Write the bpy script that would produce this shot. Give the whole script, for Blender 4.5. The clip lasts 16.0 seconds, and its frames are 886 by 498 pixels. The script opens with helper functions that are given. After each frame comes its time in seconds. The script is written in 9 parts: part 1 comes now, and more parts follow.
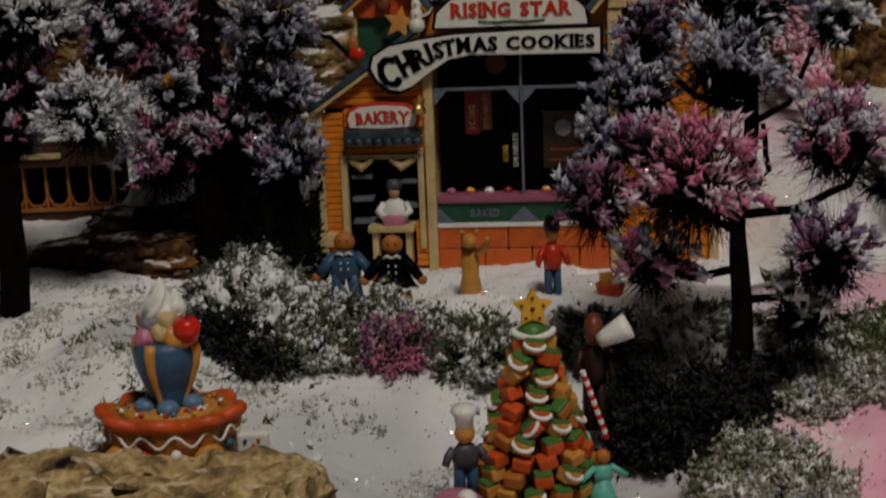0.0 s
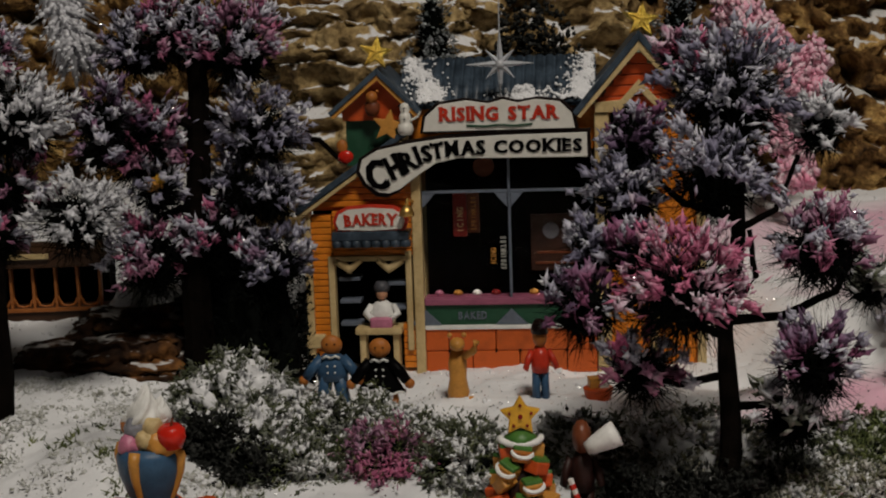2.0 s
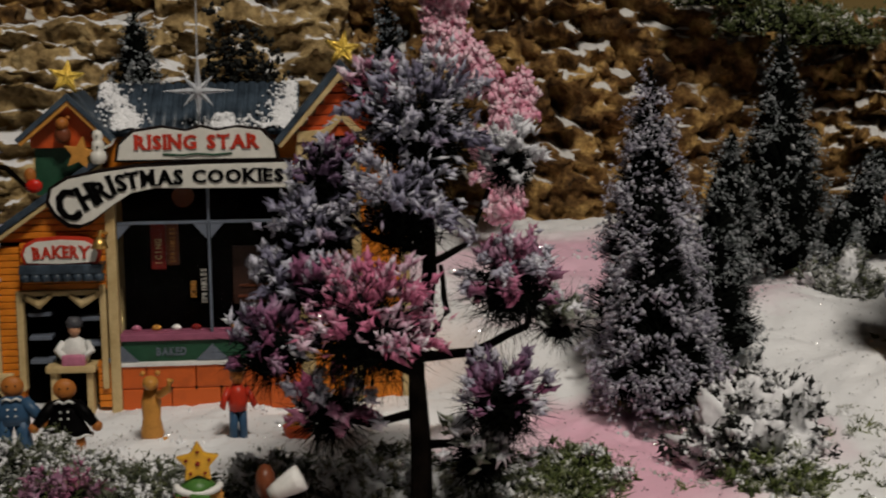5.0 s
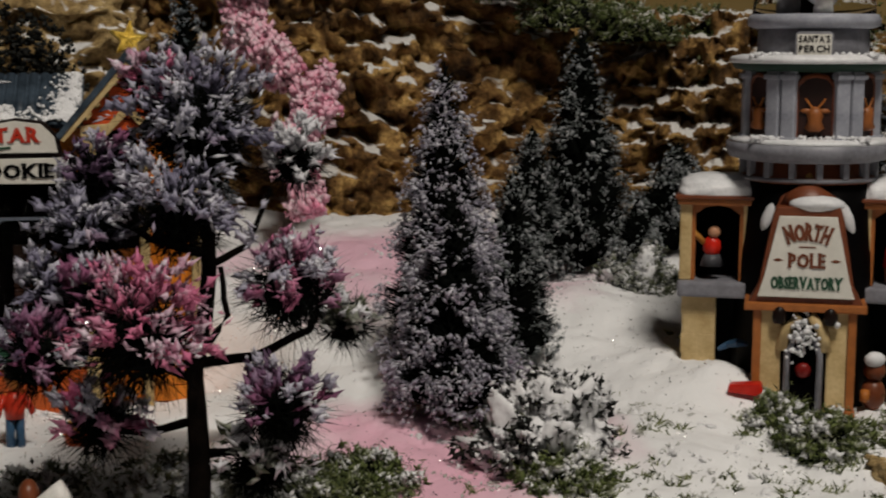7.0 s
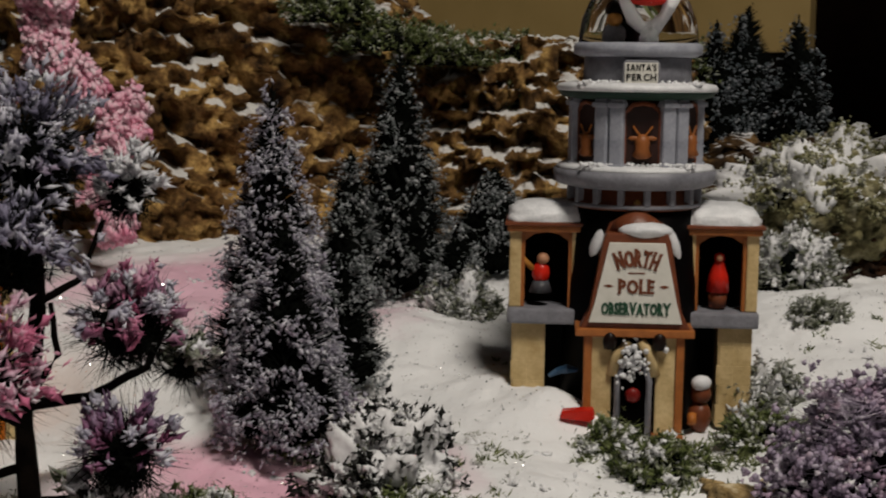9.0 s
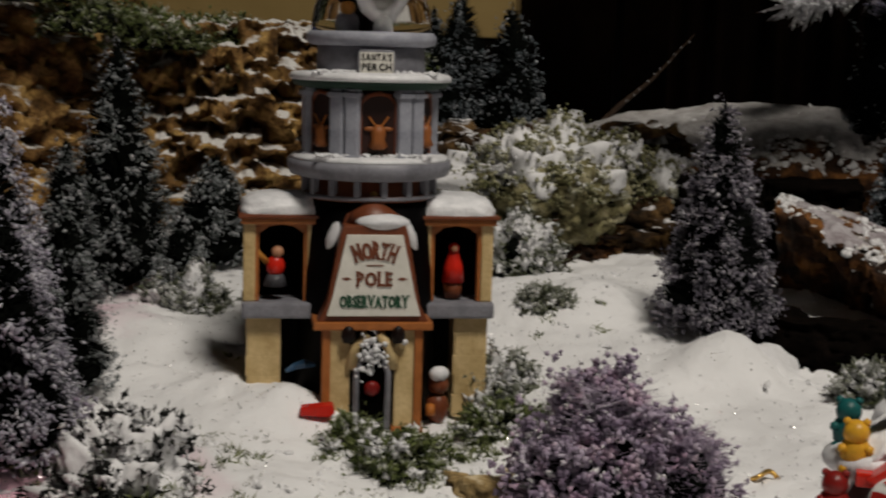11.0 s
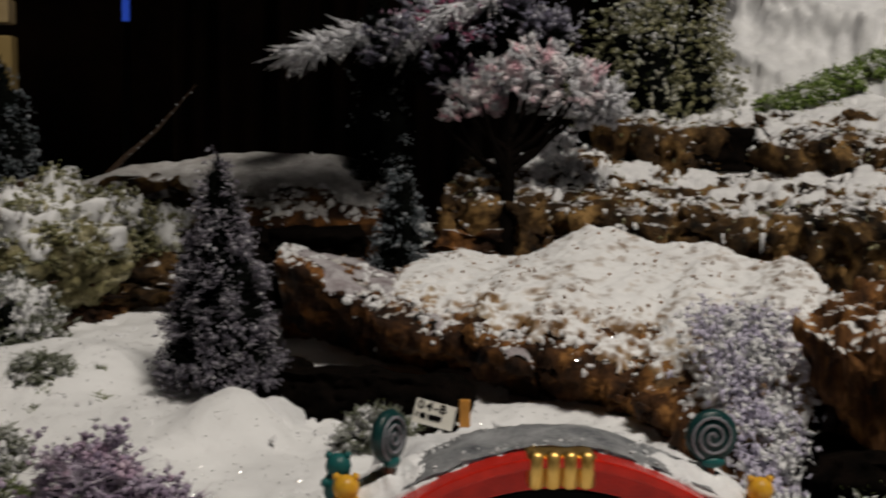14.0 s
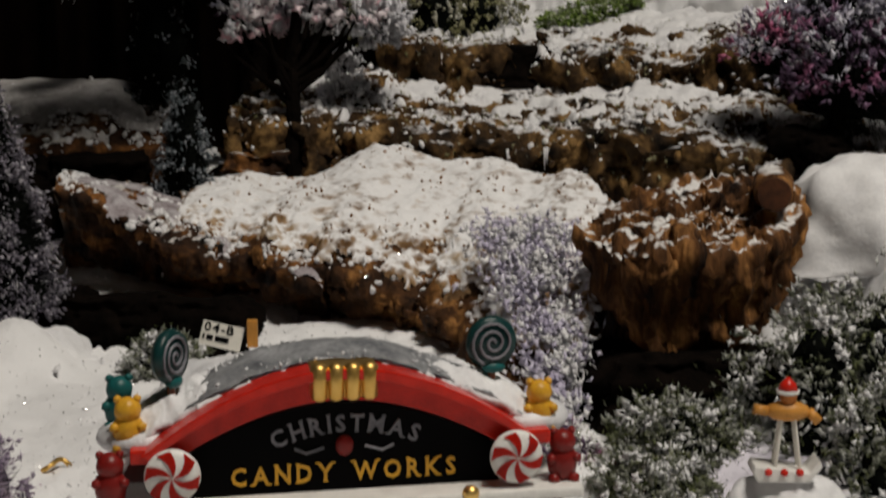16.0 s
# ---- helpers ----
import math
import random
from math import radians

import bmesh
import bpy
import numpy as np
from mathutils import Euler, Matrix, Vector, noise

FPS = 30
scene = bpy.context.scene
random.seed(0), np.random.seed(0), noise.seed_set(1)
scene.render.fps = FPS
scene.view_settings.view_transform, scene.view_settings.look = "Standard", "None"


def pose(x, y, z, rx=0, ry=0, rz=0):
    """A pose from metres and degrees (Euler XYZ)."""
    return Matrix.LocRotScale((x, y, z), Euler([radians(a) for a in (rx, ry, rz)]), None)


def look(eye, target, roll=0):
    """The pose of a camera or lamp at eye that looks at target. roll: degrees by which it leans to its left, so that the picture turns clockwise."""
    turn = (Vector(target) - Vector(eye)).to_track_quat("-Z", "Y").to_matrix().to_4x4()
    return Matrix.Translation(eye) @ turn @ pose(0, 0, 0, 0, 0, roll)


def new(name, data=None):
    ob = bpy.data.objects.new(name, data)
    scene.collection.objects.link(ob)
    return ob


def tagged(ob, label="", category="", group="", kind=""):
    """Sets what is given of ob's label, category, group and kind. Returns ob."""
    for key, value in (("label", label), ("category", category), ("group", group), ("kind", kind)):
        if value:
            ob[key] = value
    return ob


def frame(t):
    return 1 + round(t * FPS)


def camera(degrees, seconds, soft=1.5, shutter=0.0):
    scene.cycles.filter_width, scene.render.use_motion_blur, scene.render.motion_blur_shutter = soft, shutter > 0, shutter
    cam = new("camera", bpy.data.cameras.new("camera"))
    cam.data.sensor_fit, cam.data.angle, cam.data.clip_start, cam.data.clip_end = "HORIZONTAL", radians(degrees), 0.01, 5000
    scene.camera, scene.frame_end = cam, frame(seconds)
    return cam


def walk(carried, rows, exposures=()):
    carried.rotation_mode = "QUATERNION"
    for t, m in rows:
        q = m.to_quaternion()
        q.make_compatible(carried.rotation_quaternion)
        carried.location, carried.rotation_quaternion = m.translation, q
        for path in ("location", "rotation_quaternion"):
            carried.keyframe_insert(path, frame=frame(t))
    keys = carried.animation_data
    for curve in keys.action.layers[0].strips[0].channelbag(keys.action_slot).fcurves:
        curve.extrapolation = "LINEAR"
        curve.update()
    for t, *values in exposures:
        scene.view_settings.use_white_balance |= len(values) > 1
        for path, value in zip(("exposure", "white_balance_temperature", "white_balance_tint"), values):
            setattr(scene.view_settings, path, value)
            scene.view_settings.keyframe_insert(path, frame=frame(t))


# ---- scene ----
# ---------------------------------------------------------------- camera
cam = camera(33.83, 16.0, soft=2.0, shutter=0.5)


def view(x, y, z, yaw, pitch, roll):
    """A hand-held view: yaw to the left of +y, pitch up, roll."""
    a, p = radians(yaw), radians(pitch)
    ahead = Vector((-math.sin(a) * math.cos(p), math.cos(a) * math.cos(p), math.sin(p)))
    eye = Vector((x, y, z))
    return look(eye, eye + ahead, roll)


PATH = [
    (0, 0.1005, -0.0029, 0.0797, 25.41, -12.10, -2.25),
    (0.5, 0.1003, -0.0026, 0.0818, 24.96, -9.98, -1.92),
    (1, 0.1002, -0.0025, 0.0834, 24.88, -8.96, -1.97),
    (1.5, 0.0998, -0.0027, 0.0838, 25.04, -8.58, -1.98),
    (2, 0.1003, -0.0016, 0.0841, 24.80, -8.42, -1.94),
    (2.5, 0.1014, 0.0010, 0.0836, 24.15, -8.40, -1.98),
    (3, 0.1026, 0.0050, 0.0851, 22.54, -8.44, -2.08),
    (3.5, 0.1039, 0.0099, 0.0856, 20.22, -8.03, -1.59),
    (4, 0.1044, 0.0124, 0.0856, 17.99, -7.81, -1.04),
    (6.5, 0.1305, 0.0441, 0.0870, 9.95, -8.06, -0.37),
    (7, 0.1287, 0.0449, 0.0874, 7.83, -8.14, 0.08),
    (7.5, 0.1253, 0.0457, 0.0875, 5.54, -7.98, 0.28),
    (8, 0.1204, 0.0484, 0.0873, 3.56, -7.34, 0.46),
    (10.5, 0.0804, 0.0712, 0.0962, -9.79, -7.72, 1.31),
    (11, 0.0832, 0.0747, 0.0953, -13.06, -7.99, 1.53),
    (11.5, 0.0883, 0.0796, 0.0937, -16.25, -7.86, 1.46),
    (12, 0.0950, 0.0845, 0.0948, -20.25, -7.21, 1.18),
    (12.5, 0.0983, 0.0865, 0.0957, -22.59, -5.73, 1.08),
    (13, 0.1010, 0.0853, 0.0955, -24.44, -5.43, 1.03),
    (13.5, 0.1041, 0.0857, 0.0964, -27.26, -5.85, 0.65),
    (14, 0.1099, 0.0865, 0.0982, -31.25, -5.82, 0.48),
    (14.5, 0.1155, 0.0852, 0.0979, -35.01, -5.94, 0.45),
    (15, 0.1177, 0.0848, 0.0981, -37.13, -6.32, 0.22),
    (15.5, 0.1176, 0.0830, 0.0964, -38.63, -6.59, 0.05),
    (16, 0.1155, 0.0816, 0.0937, -39.18, -8.69, -0.35),
]
walk(cam, [(t, view(*row)) for t, *row in PATH], exposures=((0.0, -0.60), (1.5, -0.49), (3.0, -0.29), (6.5, -0.20), (8.0, -0.17), (11.0, -0.26), (13.0, -0.26), (16.0, -0.26)))

# ---------------------------------------------------------------- light
world = bpy.data.worlds.new("shop_interior")
scene.world = world
world.use_nodes = True
world.node_tree.nodes["Background"].inputs[0].default_value = (1.0, 0.9, 0.8, 1)
world.node_tree.nodes["Background"].inputs[1].default_value = 0.0008
scene.view_settings.exposure = 0.0


def area_lamp(name, eye, target, sx, sy, watts, colour):
    data = bpy.data.lights.new(name, "AREA")
    data.shape, data.size, data.size_y = "RECTANGLE", sx, sy
    data.energy, data.color = watts, colour
    ob = new(name, data)
    ob.matrix_world = look(eye, target)
    return ob


area_lamp("ceiling_light", (0.55, -0.22, 1.68), (0.42, 0.82, 0.0), 0.40, 0.40, 32.5, (1.0, 0.925, 0.82))

# ---------------------------------------------------------------- letters
def glyph_meshes(chars):
    out = {}
    for c in chars:
        cu = bpy.data.curves.new("glyph", "FONT")
        cu.body, cu.size, cu.extrude, cu.resolution_u, cu.offset = c, 1.0, 0.05, 2, 0.02
        ob = new("glyph", cu)
        dg = bpy.context.evaluated_depsgraph_get()
        me = bpy.data.meshes.new_from_object(ob.evaluated_get(dg))
        v = np.array([q.co[:] for q in me.vertices])
        out[c] = (v - [v[:, 0].min(), 0, 0], [tuple(p.vertices) for p in me.polygons], float(np.ptp(v[:, 0])))
        bpy.data.objects.remove(ob)
        bpy.data.curves.remove(cu)
        bpy.data.meshes.remove(me)
    return out


GLYPH = glyph_meshes("ABCDEGHIKLMNOPRSTVWY04-'")


FEET = {"A": "01", "B": "0", "D": "0", "E": "0", "H": "01", "I": "m", "K": "01", "L": "0", "M": "01", "N": "0", "P": "0", "R": "01", "T": "m", "Y": "m"}
HEADS = {"B": "0", "D": "0", "E": "0", "H": "01", "I": "m", "K": "01", "L": "0", "M": "01", "N": "01", "P": "0", "R": "0", "V": "01", "W": "01", "Y": "01"}


def lettering(rows, y, depth=0.0006, serif=0.0, bold=0.0):
    """One mesh of letters that stand in the plane y: rows of (letter, x, z of the middle, height, width factor, degrees)."""
    vs, fs = [], []
    front = y
    strokes = [(c, x + s * bold * h, z, h, wide, deg, front - 0.00015 * (s > 0)) for s in ((-1, 1) if bold else (0,)) for c, x, z, h, wide, deg in rows]
    for c, x, z, h, wide, deg, y in strokes:
        v, f, w = GLYPH[c]
        k = h / 0.73
        p = np.stack([(v[:, 0] - w / 2) * k * wide, (v[:, 1] - 0.36) * k, v[:, 2]], -1)
        a = radians(deg)
        n = len(vs)
        for px, pz, d in p:
            vs.append((x + px * math.cos(a) - pz * math.sin(a), y - d / 0.05 * depth, z + px * math.sin(a) + pz * math.cos(a)))
        fs += [tuple(n + i for i in q) for q in f]
        bars = []
        if serif:
            inset = 0.0 if c in "AVWY" else 0.055
            for table, zz in ((FEET, 0.0), (HEADS, 0.73)):
                for spot in table.get(c, ""):
                    bars.append((w / 2 if spot == "m" else inset if spot == "0" else w - inset, zz))
            if c == "T":
                bars += [(0.03, 0.66), (w - 0.03, 0.66)]
        for bx, bz in bars:
            half, tall = (0.035, 0.09) if c == "T" and bz == 0.66 else (serif, 0.030)
            n = len(vs)
            for d in (0.0, depth):
                for sx, sz in ((-1, -1), (1, -1), (1, 1), (-1, 1)):
                    px, pz = (bx + sx * half - w / 2) * k * wide, (bz + sz * tall - 0.36) * k
                    vs.append((x + px * math.cos(a) - pz * math.sin(a), y - d, z + px * math.sin(a) + pz * math.cos(a)))
            fs += [tuple(n + i for i in q) for q in ((0, 1, 2, 3), (4, 5, 6, 7), (0, 1, 5, 4), (1, 2, 6, 5), (2, 3, 7, 6), (3, 0, 4, 7))]
    return mesh_of("lettering", vs, fs)


def word(text, x0, x1, z, h, bend=0.0, tilt=0.0, gap=0.12):
    """Rows for lettering(): text spread from x0 to x1, with its middle raised by bend."""
    ws = [GLYPH[c][2] if c != " " else 0.35 for c in text]
    total = sum(ws) + gap * (len(text) - 1)
    k = (x1 - x0) / total
    rows, at = [], 0.0
    for c, w in zip(text, ws):
        s = (at + w / 2) / total
        if c != " ":
            zz = z + bend * (1 - (2 * s - 1) ** 2) + tilt * (s - 0.5)
            deg = math.degrees(math.atan2(-bend * 4 * (2 * s - 1) + tilt, x1 - x0))
            rows.append((c, x0 + (at + w / 2) * k, zz, h, k * 0.73 / h, deg))
        at += w + gap
    return rows

# ---------------------------------------------------------------- materials
def node_mat(name):
    m = bpy.data.materials.new(name)
    m.use_nodes = True
    nt = m.node_tree
    return m, nt.nodes, nt.links, nt.nodes["Principled BSDF"]


def surface(name, dark, light, scale=60.0, rough=0.6, bump=0.3, metal=0.0, fine=6.0, spec=0.3, island=0.0, ob_random=0.0):
    """Two colours mixed by noise at two scales, with a fine relief. island: how far loose pieces differ."""
    m, n, l, b = node_mat(name)
    co = n.new("ShaderNodeTexCoord")
    n1, n2 = n.new("ShaderNodeTexNoise"), n.new("ShaderNodeTexNoise")
    n1.inputs["Scale"].default_value, n2.inputs["Scale"].default_value = scale, scale * fine
    n1.inputs["Detail"].default_value = n2.inputs["Detail"].default_value = 5
    for k in (n1, n2):
        l.new(co.outputs["Object"], k.inputs["Vector"])
    add = n.new("ShaderNodeMath")
    add.operation = "MULTIPLY_ADD"
    add.inputs[1].default_value = 0.45
    l.new(n2.outputs["Fac"], add.inputs[0])
    l.new(n1.outputs["Fac"], add.inputs[2])
    fac = add.outputs[0]
    if island or ob_random:
        g = n.new("ShaderNodeNewGeometry") if island else n.new("ShaderNodeObjectInfo")
        k = n.new("ShaderNodeMath")
        k.operation = "MULTIPLY_ADD"
        k.inputs[1].default_value = island or ob_random
        l.new(g.outputs["Random Per Island" if island else "Random"], k.inputs[0])
        l.new(fac, k.inputs[2])
        fac = k.outputs[0]
    ramp = n.new("ShaderNodeValToRGB")
    ramp.color_ramp.elements[0].position = 0.45
    ramp.color_ramp.elements[1].position = 0.95 + 0.6 * (island or ob_random)
    ramp.color_ramp.elements[0].color, ramp.color_ramp.elements[1].color = (*dark, 1), (*light, 1)
    if ramp.color_ramp.elements[1].position > 1:
        ramp.color_ramp.elements[1].position = 1.0
    l.new(fac, ramp.inputs[0])
    l.new(ramp.outputs[0], b.inputs["Base Color"])
    bp = n.new("ShaderNodeBump")
    bp.inputs["Strength"].default_value, bp.inputs["Distance"].default_value = bump, 0.0006
    l.new(n2.outputs["Fac"], bp.inputs["Height"])
    l.new(bp.outputs[0], b.inputs["Normal"])
    b.inputs["Roughness"].default_value, b.inputs["Metallic"].default_value = rough, metal
    b.inputs["Specular IOR Level"].default_value = spec
    return m


def plain(name, c, rough=0.45, metal=0.0, **kw):
    """Painted resin: one colour with faint brush marks and dust."""
    return surface(name, [v * 0.72 for v in c], [min(1, v * 1.12) for v in c], 160, rough, 0.25, metal, **kw)


def mixed(name, colours, scale, rough=0.7, island=0.24, tint=None, patch=34.0, at=0.54, much=0.85):
    """Several tones over loose pieces of flock; tint: a second colour that gathers in patches."""
    m, n, l, b = node_mat(name)
    co, tex, g = n.new("ShaderNodeTexCoord"), n.new("ShaderNodeTexNoise"), n.new("ShaderNodeNewGeometry")
    tex.inputs["Scale"].default_value, tex.inputs["Detail"].default_value = scale * 4.5, 3
    l.new(co.outputs["Object"], tex.inputs["Vector"])
    a = n.new("ShaderNodeMath")
    a.operation = "MULTIPLY_ADD"
    a.inputs[1].default_value, = (island,)
    l.new(g.outputs["Random Per Island"], a.inputs[0])
    s = n.new("ShaderNodeMath")
    s.operation = "MULTIPLY_ADD"
    s.inputs[1].default_value, s.inputs[2].default_value = 1.7, -0.3 - island / 2
    l.new(tex.outputs["Fac"], s.inputs[0])
    l.new(s.outputs[0], a.inputs[2])
    ramp = n.new("ShaderNodeValToRGB")
    e = ramp.color_ramp.elements
    while len(e) < len(colours):
        e.new(0.5)
    for k, c in enumerate(colours):
        e[k].position, e[k].color = k / (len(colours) - 1), (*c, 1)
    l.new(a.outputs[0], ramp.inputs[0])
    out = ramp.outputs[0]
    if tint:
        low = n.new("ShaderNodeTexNoise")
        low.inputs["Scale"].default_value, low.inputs["Detail"].default_value = patch, 2
        l.new(co.outputs["Object"], low.inputs["Vector"])
        mr = n.new("ShaderNodeMapRange")
        mr.inputs["From Min"].default_value, mr.inputs["From Max"].default_value = at - 0.06, at + 0.06
        mr.inputs["To Max"].default_value = much
        l.new(low.outputs["Fac"], mr.inputs["Value"])
        mix = n.new("ShaderNodeMix")
        mix.data_type = "RGBA"
        l.new(mr.outputs[0], mix.inputs[0])
        l.new(out, mix.inputs["A"])
        both = n.new("ShaderNodeMix")
        both.data_type, both.blend_type = "RGBA", "MIX"
        both.inputs[0].default_value = 0.72
        l.new(out, both.inputs["A"])
        both.inputs["B"].default_value = (*tint, 1)
        l.new(both.outputs["Result"], mix.inputs["B"])
        out = mix.outputs["Result"]
    l.new(out, b.inputs["Base Color"])
    b.inputs["Roughness"].default_value = rough
    b.inputs["Specular IOR Level"].default_value = 0.3
    return m


def snowy_rock(name, dark, mid, light, scale=30.0, cover=0.55, snow=(0.68, 0.68, 0.70), patch=1.6, stain=None, relief=0.7, grain=(1, 1, 1), blend=0.08):
    """Rock or bark in three colours, with snow lying where the surface faces up."""
    m, n, l, b = node_mat(name)
    co = n.new("ShaderNodeTexCoord")
    n1, n2, n3 = (n.new("ShaderNodeTexNoise") for _ in range(3))
    along = n.new("ShaderNodeMapping")
    along.inputs["Scale"].default_value = grain
    l.new(co.outputs["Object"], along.inputs["Vector"])
    for k, sc, dt in ((n1, scale, 6), (n2, scale * 5, 6), (n3, scale * patch, 7)):
        k.inputs["Scale"].default_value, k.inputs["Detail"].default_value = sc, dt
        l.new((co.outputs["Object"] if k is n3 else along.outputs[0]), k.inputs["Vector"])
    ramp = n.new("ShaderNodeValToRGB")
    e = ramp.color_ramp.elements
    e.new(0.5)
    for k, (p, c) in enumerate(((0.32, dark), (0.5, mid), (0.68, light))):
        e[k].position, e[k].color = p, (*c, 1)
    l.new(n1.outputs["Fac"], ramp.inputs[0])
    mul = n.new("ShaderNodeMix")
    mul.data_type, mul.blend_type = "RGBA", "MULTIPLY"
    mul.inputs[0].default_value = 0.75
    r2 = n.new("ShaderNodeValToRGB")
    r2.color_ramp.elements[0].position, r2.color_ramp.elements[1].position = 0.3, 0.62
    r2.color_ramp.elements[0].color = (0.25, 0.2, 0.15, 1)
    l.new(n2.outputs["Fac"], r2.inputs[0])
    l.new(ramp.outputs[0], mul.inputs["A"])
    l.new(r2.outputs[0], mul.inputs["B"])
    geo, sep = n.new("ShaderNodeNewGeometry"), n.new("ShaderNodeSeparateXYZ")
    l.new(geo.outputs["Normal"], sep.inputs[0])
    up = n.new("ShaderNodeMath")
    up.operation = "MULTIPLY_ADD"
    up.inputs[1].default_value = 1.0
    l.new(n3.outputs["Fac"], up.inputs[2])
    l.new(sep.outputs["Z"], up.inputs[0])
    r3 = n.new("ShaderNodeValToRGB")
    r3.color_ramp.elements[0].position, r3.color_ramp.elements[1].position = cover * 0.5 + 0.54 - blend / 2, min(1.0, cover * 0.5 + 0.54 + blend / 2)
    half = n.new("ShaderNodeMath")
    half.operation = "MULTIPLY"
    half.inputs[1].default_value = 0.62
    l.new(up.outputs[0], half.inputs[0])
    l.new(half.outputs[0], r3.inputs[0])
    mix = n.new("ShaderNodeMix")
    mix.data_type = "RGBA"
    l.new(r3.outputs[0], mix.inputs[0])
    l.new(mul.outputs["Result"], mix.inputs["A"])
    mix.inputs["B"].default_value = (*snow, 1)
    if stain:
        a, z, radius, tint = stain
        line = Vector(z) - Vector(a)
        off, dot, scl, far = (n.new("ShaderNodeVectorMath") for _ in range(4))
        off.operation, dot.operation, scl.operation, far.operation = "SUBTRACT", "DOT_PRODUCT", "SCALE", "DISTANCE"
        off.inputs[1].default_value = a
        l.new(co.outputs["Object"], off.inputs[0])
        dot.inputs[1].default_value = line / line.length_squared
        l.new(off.outputs[0], dot.inputs[0])
        hold = n.new("ShaderNodeClamp")
        l.new(dot.outputs["Value"], hold.inputs[0])
        scl.inputs[0].default_value = line
        l.new(hold.outputs[0], scl.inputs["Scale"])
        l.new(off.outputs[0], far.inputs[0])
        l.new(scl.outputs[0], far.inputs[1])
        wob = n.new("ShaderNodeMath")
        wob.operation = "MULTIPLY_ADD"
        wob.inputs[1].default_value = radius * 2.4
        l.new(n3.outputs["Fac"], wob.inputs[0])
        l.new(far.outputs["Value"], wob.inputs[2])
        mr = n.new("ShaderNodeMapRange")
        mr.inputs["From Min"].default_value, mr.inputs["From Max"].default_value = radius * 2.2, radius * 1.5
        mr.inputs["To Max"].default_value = 0.85
        l.new(wob.outputs[0], mr.inputs["Value"])
        dye = n.new("ShaderNodeMix")
        dye.data_type = "RGBA"
        l.new(mr.outputs[0], dye.inputs[0])
        dye.inputs["A"].default_value = (*snow, 1)
        dye.inputs["B"].default_value = (*tint, 1)
        l.new(dye.outputs["Result"], mix.inputs["B"])
    l.new(mix.outputs["Result"], b.inputs["Base Color"])
    bp = n.new("ShaderNodeBump")
    bp.inputs["Strength"].default_value, bp.inputs["Distance"].default_value = relief, 0.003
    l.new(n2.outputs["Fac"], bp.inputs["Height"])
    l.new(bp.outputs[0], b.inputs["Normal"])
    b.inputs["Roughness"].default_value = 0.85
    b.inputs["Specular IOR Level"].default_value = 0.2
    return m


